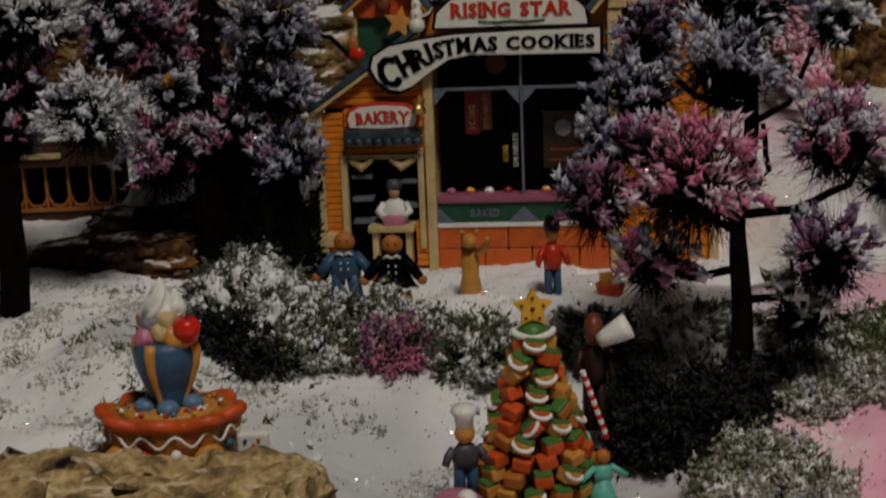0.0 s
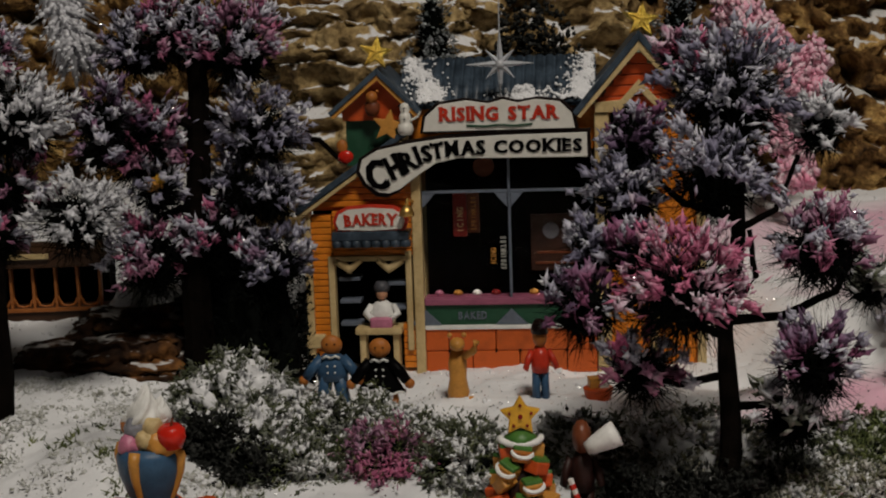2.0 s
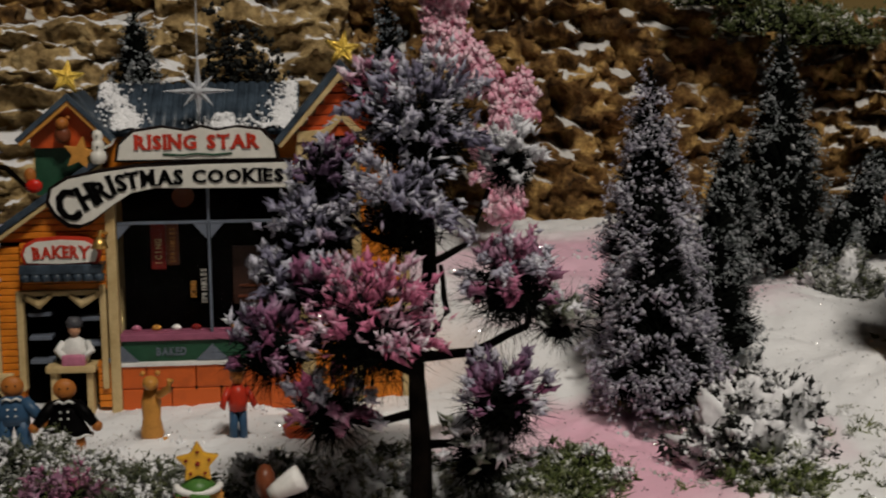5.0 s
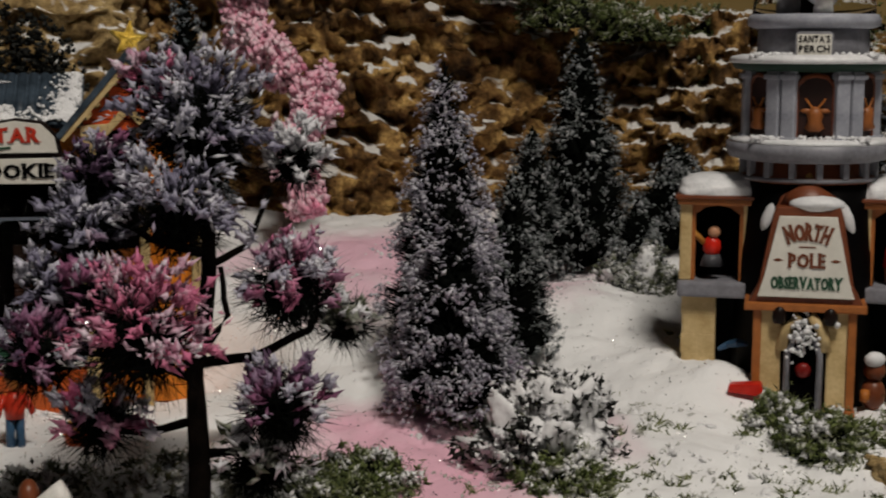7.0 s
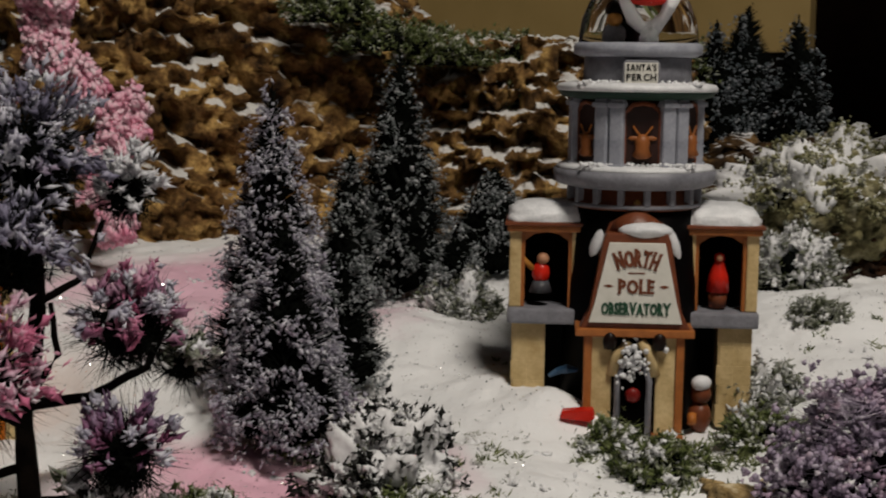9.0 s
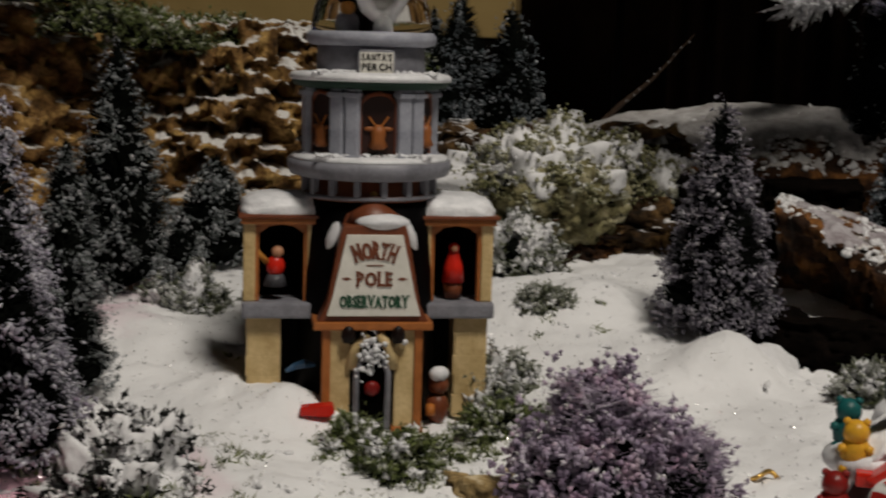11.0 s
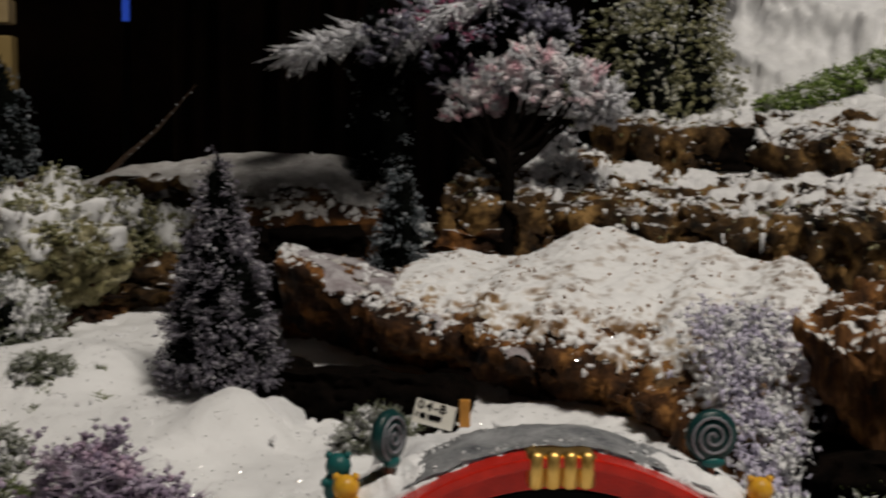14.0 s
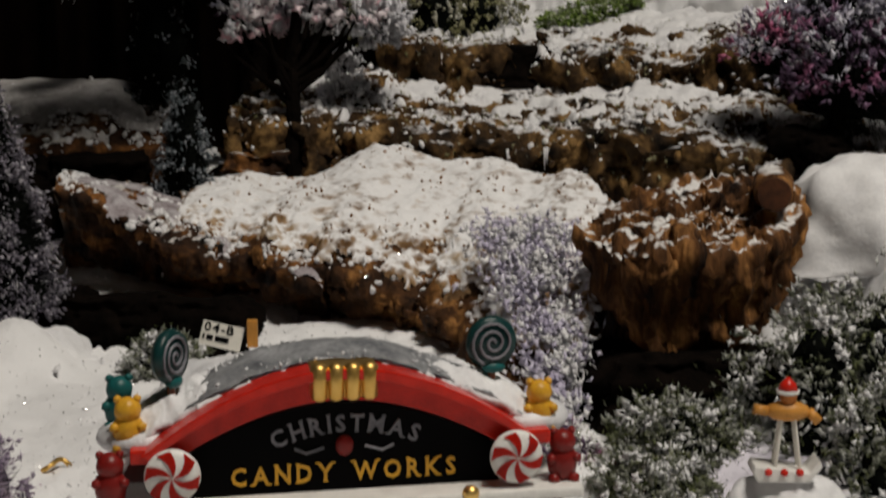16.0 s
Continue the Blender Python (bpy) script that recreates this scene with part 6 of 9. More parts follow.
def spill(name, points, width, material, seed, label, n=3000):
    """A thin layer of teased floss that runs down a slope like a little waterfall."""
    g = rng_of(seed)
    pts = np.array([tuple(p) for p in curve_through(points, 80)])
    t = thing(name, tuple(pts[-1]), 0, label, "floss")
    for k, (mat, share) in enumerate(((PALELILAC, 0.55), (FLUFF, 0.45))):
        m = int(n * share * 2.4)
        u = g.random(m) ** 0.9
        i = np.minimum((u * 79).astype(int), 78)
        q = pts[i] - pts[-1] + g.normal(size=(m, 3)) * [width, width * 0.8, 0.0018] * (0.45 + 1.2 * (1 - u))[:, None]
        run = pts[i + 1] - pts[i]
        run /= np.linalg.norm(run, axis=1, keepdims=True)
        keep = np.array([noise.noise(Vector(v) * 60 + Vector((seed + k, 0, 1))) for v in q]) > -0.05
        q, run = q[keep], run[keep]
        part("strand_layer", strands("strand_layer", SHARD, q, run, 0.0025 * (0.4 + 0.9 * g.random(len(q))), g, (1.1, 0.9, 1.3), 0.6), mat, t)
    return t


spill("lilac_floss", [(0.650, 0.668, -0.012), (0.632, 0.648, -0.022), (0.613, 0.622, -0.038), (0.597, 0.592, -0.056), (0.578, 0.567, -0.070), (0.566, 0.552, -0.088)], 0.0100, PALELILAC, 6,
      "pale lilac floss spilling down beside the cork stump")


def white_bough(name, at, points, seed, label, length=0.03):
    """A bough of thick white-flocked needles."""
    g = rng_of(seed)
    t = thing(name, at, 0, label, "branch")
    b = np.array(at)
    pts = np.array(points) - b
    part("twig", tube([tuple(p) for p in pts], 0.0022, 6), TRUNK, t)
    n = 230
    u = g.random(n) * (len(pts) - 1)
    i = np.minimum(u.astype(int), len(pts) - 2)
    root = pts[i] + (pts[i + 1] - pts[i]) * (u - i)[:, None]
    ax = pts[-1] - pts[0]
    ax /= np.linalg.norm(ax)
    d = g.normal(size=(n, 3)) * [1, 1, 0.8] + ax * 2.6 - np.array([0, 0, 0.3])
    d /= np.linalg.norm(d, axis=1, keepdims=True)
    tips = root + d * (length * (0.6 + 0.5 * g.random(n)))[:, None]
    part("needles", spikes("needles", root, tips, 0.0032), WHITEFLOCK, t)
    k = np.repeat(np.arange(n), 4)
    p = root[k] + (tips[k] - root[k]) * np.tile([0.25, 0.45, 0.62, 0.78], n)[:, None] + g.normal(size=(4 * n, 3)) * 0.0007
    part("flock", scatter("flock", PUFF, p, 0.0019 * np.tile([1.25, 1.1, 0.85, 0.6], n) * (0.7 + 0.5 * g.random(len(p))), g, (1.2, 0.9, 0.8)), WHITEFLOCK, t)
    return t


white_bough("pine_bough", (0.66, 1.10, 0.15), [(0.66, 1.10, 0.155), (0.62, 1.085, 0.145), (0.575, 1.07, 0.132)], 3, "pine bough thick with white flock in front of the dark")
white_bough("pine_bough", (0.72, 1.04, 0.17), [(0.74, 1.04, 0.18), (0.69, 1.05, 0.165), (0.67, 1.06, 0.14)], 4, "white-flocked pine bough above the rocks")
white_bough("pine_bough", (-0.43, 0.65, 0.11), [(-0.44, 0.66, 0.125), (-0.425, 0.65, 0.10), (-0.41, 0.64, 0.085)], 5, "white-flocked pine bough among the dark trees")

# ---------------------------------------------------------------- paints of the miniature houses
ORANGE = plain("orange_boards", (0.72, 0.22, 0.02), 0.36)
REDORANGE = plain("red_orange_paint", (0.55, 0.08, 0.015), 0.42)
BRICKRED = plain("orange_brick", (0.50, 0.095, 0.016), 0.42, ob_random=0.4)
CREAM = surface("cream_resin", (0.40, 0.28, 0.12), (0.62, 0.47, 0.24), 110, 0.45, 0.3)
STONE = surface("tan_stone_resin", (0.42, 0.29, 0.12), (0.66, 0.50, 0.26), 90, 0.5, 0.5)
SLATE = surface("slate_blue_roof", (0.012, 0.018, 0.026), (0.060, 0.085, 0.115), 90, 0.4, 0.4)
BLACKTRIM = plain("black_brown_trim", (0.010, 0.005, 0.004), 0.35, spec=0.15)
# near-black stands for unlit insides; the darkness is in the colour
DARKWIN = plain("unlit_inside_and_door_black", (0.0007, 0.0005, 0.0005), 0.8, spec=0.02)
SIGNWHITE = surface("sign_enamel", (0.60, 0.58, 0.52), (0.74, 0.72, 0.66), 60, 0.35, 0.1)
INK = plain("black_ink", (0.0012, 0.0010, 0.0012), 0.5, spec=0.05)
SIGNRED = plain("sign_red", (0.50, 0.035, 0.015), 0.35)
GREEN = plain("dark_green_paint", (0.02, 0.075, 0.04), 0.4)
LEAFGREEN = plain("icing_green", (0.06, 0.16, 0.03), 0.4)
PINK = plain("pink_paint", (0.50, 0.17, 0.26), 0.4)
BLUEGREY = plain("blue_grey_bars", (0.13, 0.15, 0.19), 0.35)
BLUE = plain("blue_paint", (0.035, 0.085, 0.16), 0.4)
TEAL = plain("teal_paint", (0.01, 0.10, 0.10), 0.4)
MINTGREEN = plain("mint_paint", (0.12, 0.45, 0.36), 0.4)
WHITE = surface("white_icing", (0.62, 0.61, 0.58), (0.82, 0.81, 0.78), 120, 0.4, 0.3)
GINGER = plain("gingerbread", (0.42, 0.14, 0.025), 0.5)
CARAMEL = plain("caramel", (0.55, 0.25, 0.05), 0.4)
YELLOW = plain("golden_yellow", (0.68, 0.36, 0.03), 0.35)
GOLD = surface("gold_foil", (0.62, 0.36, 0.08), (0.85, 0.58, 0.2), 60, 0.42, 0.1, 1.0)
RED = plain("glossy_red", (0.56, 0.020, 0.010), 0.25)
DEEPRED = plain("deep_red", (0.20, 0.012, 0.010), 0.35)
BROWN = plain("red_brown_frame", (0.16, 0.045, 0.018), 0.38)
WOODORANGE = plain("orange_wood_frame", (0.36, 0.12, 0.03), 0.4)
GREY = surface("grey_stone_resin", (0.12, 0.12, 0.14), (0.25, 0.25, 0.28), 90, 0.45, 0.3)
DARKGREY = surface("dark_grey_resin", (0.03, 0.03, 0.035), (0.08, 0.08, 0.09), 90, 0.45, 0.3)
SKIN = plain("doll_face", (0.55, 0.28, 0.16), 0.45)
TINSEL = surface("gold_tinsel", (0.50, 0.30, 0.03), (0.95, 0.70, 0.16), 300, 0.28, 1.0, 0.92)
FROSTED = surface("frosted_clear_plastic", (0.66, 0.68, 0.72), (0.82, 0.84, 0.88), 200, 0.15, 0.2, spec=0.8)
FROSTED.node_tree.nodes["Principled BSDF"].inputs["Transmission Weight"].default_value = 0.45
CLEAR = clear_glass("clear_plastic")


def many(name, pieces, at, yaw, label, category, group="", scale=1.0):
    """A small figure: one mesh, each piece in its own paint. pieces: (bmesh, material)."""
    me = bpy.data.meshes.new(name)
    whole = bmesh.new()
    mats = []
    for bm, mat in pieces:
        if mat not in mats:
            mats.append(mat)
        bmesh.ops.recalc_face_normals(bm, faces=bm.faces)
        for f in bm.faces:
            f.material_index = mats.index(mat)
            f.smooth = True
        whole = join(whole, bm)
    whole.transform(Matrix.Diagonal((scale, scale, scale, 1)))
    whole.to_mesh(me)
    whole.free()
    for m in mats:
        me.materials.append(m)
    ob = new(name, me)
    ob.matrix_world = pose(*at, 0, 0, yaw)
    return tagged(ob, label, category, group)


def star_outline(r, inner, n=5, turn=90.0):
    return [((r if k % 2 == 0 else inner) * math.cos(radians(turn + 180 * k / n)), (r if k % 2 == 0 else inner) * math.sin(radians(turn + 180 * k / n))) for k in range(2 * n)]


def shifted(points, dx, dz, k=1.0):
    return [(x * k + dx, z * k + dz) for x, z in points]


def puffs(seed, boxes, n, r, material, parent, name="snow_patch", label="painted snow"):
    """Crusts of painted snow: lumps scattered over a box (x0, x1, y0, y1, z0, z1), joined to one crust."""
    g = rng_of(seed)
    for x0, x1, y0, y1, z0, z1 in boxes:
        u = g.random((n, 3))
        p = np.array([x0, y0, z0]) + u * np.array([x1 - x0, y1 - y0, z1 - z0])
        part(name, scatter(name, CRUMB, p, r * (0.5 + g.random(n)), g, (1.3, 1, 0.7)), material, parent, label)


# ---------------------------------------------------------------- the cookie shop
def cookie_shop():
    t = thing("cookie_shop", (-0.205, 0.745, 0), 19, "orange miniature cookie shop with slate roof and white signs", "toy house")
    zb = -0.107
    # bodies
    part("wall", box(-0.0515, 0.050, 0.030, 0.075, zb, 0.046), CREAM, t, "back wall of the shop")
    part("wall", box(-0.0515, 0.050, 0.004, 0.030, 0.0185, 0.046), ORANGE, t, "front wall above the window")
    part("wall", box(-0.1115, -0.0515, 0.012, 0.07, zb, -0.012), DARKWIN, t, "black block for the unlit inside of the bakery wing")
    wing = part("wall", prism([(-0.1115, -0.013), (-0.0515, -0.013), (-0.0515, 0.028), (-0.056, 0.027)], 0.004, 0.06), ORANGE, t, "gable of the wing")
    # clapboards of the wing, left of and above the opening
    for k in range(24):
        z = -0.1035 + k * 0.0037
        part("board", box(-0.1105, -0.0990, -0.0015, 0.006, z, z + 0.0033, 0.0005), ORANGE, t)
    for k in range(9):
        z = -0.0105 + k * 0.0037
        xl = -0.108 + (z + 0.0105) / 0.69
        part("board", box(xl, -0.0525, -0.0015, 0.006, z, z + 0.0033, 0.0005), ORANGE, t)
    for k in range(7):
        part("board", box(-0.0985, -0.0525, -0.001, 0.006, -0.0385 + k * 0.0037, -0.0352 + k * 0.0037, 0.0005), ORANGE, t)
    for k in range(7):
        part("board", box(-0.0600, -0.0525, -0.001, 0.006, -0.1035 + k * 0.0037, -0.1002 + k * 0.0037, 0.0004), ORANGE, t)
    # corner boards and posts
    for x0, x1, z0, z1 in ((-0.1145, -0.1105, zb, -0.013), (-0.1015, -0.0978, -0.093, -0.039), (-0.0530, -0.0475, zb, 0.016), (-0.0575, -0.0540, -0.093, -0.036)):
        part("corner_board", box(x0, x1, -0.0035, 0.004, z0, z1, 0.0008), CREAM, t)
    part("corner_board", box(-0.1155, -0.1045, -0.005, 0.004, -0.091, -0.083, 0.0012), CREAM, t)
    part("lintel", box(-0.1015, -0.054, -0.0035, 0.004, -0.0415, -0.0385, 0.0008), CREAM, t)
    # scrolled brackets at the opening
    for s in (-1, 1):
        part("bracket", tube([(-0.078 + s * 0.019, -0.002, -0.041), (-0.078 + s * 0.011, -0.003, -0.046), (-0.078 + s * 0.005, -0.003, -0.041)], [0.0022, 0.0026, 0.0016], 8), CREAM, t, smooth=True)
    # shelves and goods in the opening
    for x0, x1, z in ((-0.096, -0.084, -0.053), (-0.096, -0.084, -0.066), (-0.096, -0.084, -0.079), (-0.070, -0.056, -0.056), (-0.070, -0.056, -0.070), (-0.070, -0.056, -0.083)):
        part("shelf", box(x0, x1, 0.0, 0.011, z, z + 0.0022, 0.0005), BLUEGREY, t)
    part("counter", box(-0.0865, -0.0600, -0.010, 0.006, -0.0825, -0.0785, 0.0012), CREAM, t)
    part("counter_leg", box(-0.0845, -0.081, -0.007, 0.004, zb, -0.0825, 0.0008), CREAM, t)
    part("counter_leg", box(-0.0655, -0.062, -0.007, 0.004, zb, -0.0825, 0.0008), CREAM, t)
    # wing roof
    part("roof", prism([(-0.1175, -0.0145), (-0.052, 0.0305), (-0.052, 0.0345), (-0.1185, -0.0105)], -0.008, 0.07, 0.0006), SLATE, t, "steep slate roof of the wing")
    part("fascia", prism([(-0.1165, -0.0170), (-0.053, 0.0265), (-0.053, 0.0290), (-0.1175, -0.0145)], -0.007, -0.002, 0.0004), CREAM, t)
    # awning with scallops
    aw = part("awning", prism([(-0.0970, -0.0235), (-0.0535, -0.0235), (-0.0545, -0.0285), (-0.0975, -0.0285)], -0.012, 0.0, 0.0005), SLATE, t, "slate-blue scalloped awning")
    for k in range(8):
        part("scallop", lathe([(0.0029, -0.0035), (0.0031, 0.0), (0.0006, 0.001)], 8, (-0.0945 + k * 0.0055, -0.0095, -0.0290)), SLATE, aw, smooth=True)
    # bakery sign
    sg = part("sign", prism([(-0.0945, -0.0235), (-0.0965, -0.018), (-0.0945, -0.0125), (-0.0885, -0.0095), (-0.075, -0.0085), (-0.0615, -0.0095), (-0.0560, -0.0125), (-0.0540, -0.018), (-0.056, -0.0235), (-0.075, -0.0245)], -0.010, -0.006, 0.0006), SIGNRED, t, "red-rimmed bakery sign")
    part("panel", prism([(-0.0930, -0.0222), (-0.0945, -0.018), (-0.0930, -0.0140), (-0.0880, -0.0112), (-0.075, -0.0103), (-0.0625, -0.0112), (-0.0575, -0.0140), (-0.0560, -0.018), (-0.0575, -0.0222), (-0.075, -0.0230)], -0.0112, -0.009), SIGNWHITE, sg, "white panel")
    part("lettering", lettering(word("BAKERY", -0.0895, -0.0605, -0.0172, 0.0062, 0.0006), -0.0112, serif=0.10, bold=0.03), SIGNRED, sg, "red word bakery")
    # main window
    part("window_frame", box(-0.0475, 0.0485, -0.003, 0.006, -0.0815, -0.0790, 0.0006), WHITE, t, "snowy sill")
    part("sill", box(-0.0475, 0.0485, -0.003, 0.012, -0.0675, -0.0635, 0.0008), plain("dusky_pink_paint", (0.32, 0.095, 0.16), 0.4), t, "pink window ledge")
    part("panel", box(-0.0470, 0.0480, -0.001, 0.010, -0.0790, -0.0677), GREEN, t, "green band under the window")
    for x in (-0.047, 0.0015, 0.048):
        part("diamond", prism([(x - 0.009, -0.0787), (x, -0.0700), (x + 0.009, -0.0787)], -0.0028, -0.0005), BLUEGREY, t)
    part("lettering", lettering(word("BAKED", -0.0285, -0.0125, -0.0735, 0.0044), -0.0014), BLUEGREY, t, "dull grey word baked")
    part("mullion", box(0.0010, 0.0022, -0.001, 0.003, -0.064, 0.0185), BLUEGREY, t)
    part("transom", box(-0.047, 0.048, -0.001, 0.003, -0.0042, -0.0029), BLUEGREY, t)
    for s, x in ((1, -0.047), (-1, 0.0005), (1, 0.0025), (-1, 0.048)):
        part("bracket", prism([(x, -0.0045), (x + s * 0.007, -0.0045), (x, -0.0125)], -0.001, 0.0025), BLUEGREY, t)
    pane = part("pane", box(-0.047, 0.048, 0.0032, 0.0040, -0.0635, 0.0185), CLEAR, t, "clear window pane")
    pane.visible_shadow = False
    part("interior", box(-0.0475, 0.0490, 0.0245, 0.0298, -0.0800, 0.0183), DARKWIN, t, "black box for the unlit shop interior")
    part("banner", box(-0.0315, -0.0235, 0.016, 0.0175, -0.031, -0.0045, 0.0003), DEEPRED, t, "red hanging banner")
    part("banner", box(-0.0232, -0.0165, 0.017, 0.0185, -0.029, -0.0050, 0.0003), BROWN, t, "brown hanging banner")
    def upright(text, x, z0, z1, h):
        return [(c, x, z0 + (z1 - z0) * (i + 0.5) / len(text), h, 0.75, 90) for i, c in enumerate(text)]
    part("lettering", lettering(upright("ICING", -0.0275, -0.029, -0.014, 0.0036), 0.0158), CREAM, t, "pale word icing")
    part("lettering", lettering(upright("SPRINKLES", -0.0198, -0.028, -0.008, 0.0028), 0.0168), CARAMEL, t, "tan word sprinkles")
    part("lettering", lettering(upright("SPRINKLES", -0.0030, -0.050, -0.0305, 0.0030), 0.012), SIGNWHITE, t, "pale word sprinkles running up")
    part("lettering", lettering(upright("ICING", -0.0088, -0.047, -0.0375, 0.0030), 0.012), CARAMEL, t, "brown word icing running up")
    # poster brown is darkened in colour for the unlit window
    po = part("poster", box(0.0125, 0.0390, 0.0195, 0.0210, -0.052, -0.0195, 0.0003), plain("shade_dimmed_card", (0.035, 0.012, 0.006), 0.6), t, "brown poster dimmed for the unlit window, with a dull dial")
    part("dial", lathe([(0.0046, -0.0005), (0.0046, 0.0005)], 20, (0, 0, 0)), GREY, po).matrix_local = pose(0.0240, 0.0190, -0.029, 90)
    for k, (w, z) in enumerate(((0.021, -0.0415), (0.023, -0.0475))):
        part("bar", box(0.0265 - w / 2, 0.0265 + w / 2, 0.0187, 0.0195, z - 0.0006, z + 0.0006), BROWN, po)
    part("wall_clock", lathe([(0.0060, -0.0006), (0.0060, 0.0006)], 20), BROWN, t, "dim wall clock").matrix_local = pose(-0.0135, 0.020, 0.0085, 90)
    for k in range(8):
        x = -0.040 + 0.0108 * k
        if abs(x - 0.0015) > 0.004:
            part("cake", lathe([(0.0026, -0.0012), (0.0027, 0.0002), (0.0012, 0.0014)], 10, (x, 0.009, -0.0622)), (PINK, CARAMEL, WHITE, DEEPRED)[k % 4], t, "little cake on the window ledge", True)
    # brick base
    for j in range(2):
        for k in range(5):
            x0 = -0.0475 + 0.0266 * k - (0.0133 if j % 2 else 0)
            a, b = max(x0, -0.0475), min(x0 + 0.0263, 0.0490)
            if b - a > 0.002:
                part("brick", box(a, b, -0.0016 - 0.0003 * ((j + k) % 2), 0.010, zb + j * 0.0132, zb + j * 0.0132 + 0.0130, 0.0010), BRICKRED, t)
    for k in range(7):
        part("stud", ball((-0.0342 + 0.0133 * k, -0.0020, zb + 0.0131), 0.0009, 1), BLACKTRIM, t)
    # right gable house
    part("wall", box(0.0500, 0.1080, 0.004, 0.070, zb, 0.040), ORANGE, t, "wall of the gabled house")
    part("wall", prism([(0.0480, 0.0400), (0.0740, 0.0700), (0.1000, 0.0400)], 0.001, 0.06), REDORANGE, t, "red-orange gable")
    for k in range(5):
        z = 0.0415 + k * 0.0058
        h = (0.0735 - z) / 1.3
        part("board", box(0.0740 - h + 0.002, 0.0740 + h - 0.002, -0.0012, 0.004, z, z + 0.0052, 0.0004), REDORANGE, t)
    for k in range(16):
        z = -0.103 + k * 0.0088
        part("board", box(0.0835, 0.1065, 0.0010, 0.006, z, z + 0.0082, 0.0006), ORANGE, t)
    for x0, x1, z0, z1 in ((0.0495, 0.0575, zb, 0.038), (0.0785, 0.0835, zb, 0.030), (0.1045, 0.1095, zb, 0.036)):
        part("corner_board", box(x0, x1, -0.003, 0.006, z0, z1, 0.001), CREAM, t)
    part("window_frame", prism([(0.0500, 0.0440), (0.0640, 0.0450), (0.0740, 0.0560), (0.0840, 0.0450), (0.0980, 0.0440), (0.0980, 0.0385), (0.0850, 0.0385), (0.0740, 0.0500), (0.0630, 0.0385), (0.0500, 0.0385)], -0.0045, 0.0, 0.0004), CREAM, t, "cream gable moulding")
    part("window", prism([(0.0585, -0.02), (0.0585, 0.0380), (0.0630, 0.0383), (0.0740, 0.0495), (0.0780, 0.045), (0.0780, -0.02)], -0.001, 0.0035), DARKWIN, t, "black panel for the unlit arched opening")
    part("roof", prism([(0.0400, 0.0372), (0.0740, 0.0770), (0.0740, 0.0825), (0.0380, 0.0395)], -0.010, 0.075, 0.0006), SLATE, t, "slate slope of the gable roof")
    part("roof", prism([(0.1080, 0.0372), (0.0740, 0.0770), (0.0740, 0.0825), (0.1100, 0.0395)], -0.010, 0.075, 0.0006), SLATE, t, "slate slope of the gable roof")
    part("fascia", prism([(0.0420, 0.0360), (0.0740, 0.0720), (0.0740, 0.0770), (0.0400, 0.0372)], -0.009, -0.004, 0.0003), CREAM, t)
    part("fascia", prism([(0.1060, 0.0360), (0.0740, 0.0720), (0.0740, 0.0770), (0.1080, 0.0372)], -0.009, -0.004, 0.0003), CREAM, t)
    # main roof: ribbed slate sheet
    sheet = part("roof", box(-0.059, 0.051, -0.0005, 0.0022, 0.0, 0.046), SLATE, t, "ribbed slate-blue main roof")
    sheet.matrix_local = pose(0, 0.0, 0.0445, -58)
    for k in range(19):
        x0 = -0.059 + k * 0.0058
        part("roof_rib", lathe([(0.0027, 0.0), (0.0027, 0.046)], 10, (x0 + 0.0028, 0.0002, 0.0), squash=0.75), SLATE, sheet, smooth=True)
    def crust(top, foot, wide, high, seed):
        """Snow in a slanting strip on the roof sheet, thinning out to single flakes at its edges."""
        bm, g = bmesh.new(), rng_of(int(seed))
        n, m = 70, 70
        grid = {}
        for i in range(n):
            for j in range(m):
                v = j / (m - 1)
                x = foot + (top - foot) * v + (2 * i / (n - 1) - 1) * 0.020
                z = high * v
                q = Vector((x * 150, z * 150, seed))
                k = ((wide[0] + (wide[1] - wide[0]) * v) - abs(2 * i / (n - 1) - 1) * 0.020) / 0.006 + 0.9 * noise.noise(q) + 0.6 * noise.noise(q * 2.6) + 0.4 * noise.noise(q * 6)
                if not -0.058 < x < 0.050:
                    k = -1
                grid[i, j] = bm.verts.new((x, -0.0016 - 0.0022 * max(0.0, min(1.0, k * 0.8)) - 0.0004 * noise.noise(q * 5), z)), k
        for i in range(n - 1):
            for j in range(m - 1):
                c = (grid[i, j], grid[i + 1, j], grid[i + 1, j + 1], grid[i, j + 1])
                if max(x[1] for x in c) > 0:
                    bm.faces.new([x[0] for x in c])
        bmesh.ops.delete(bm, geom=[v for v in bm.verts if not v.link_faces], context="VERTS")
        o = part("snow_patch", bm, FLUFF, t, "powdery snow on the roof", True)
        o.matrix_local = pose(0, 0, 0.0445, -58)
        v = g.random(180)
        x = foot + (top - foot) * v + g.normal(size=180) * (wide[0] + (wide[1] - wide[0]) * v + 0.002)
        keep = (x > -0.058) & (x < 0.050)
        p = np.stack([x, -0.0026 + 0 * v, high * v], -1)[keep]
        part("snow_fleck", scatter("snow_fleck", PUFF, p, 0.0005 + 0.0007 * g.random(len(p)), g), FLUFF, o, "flecks of snow")["kind"] = "stuff"
    crust(-0.055, -0.037, (0.0075, 0.0040), 0.045, 1.0)
    crust(0.048, 0.040, (0.0085, 0.0030), 0.045, 2.0)
    crust(0.010, 0.012, (0.0090, 0.0), 0.014, 3.0)
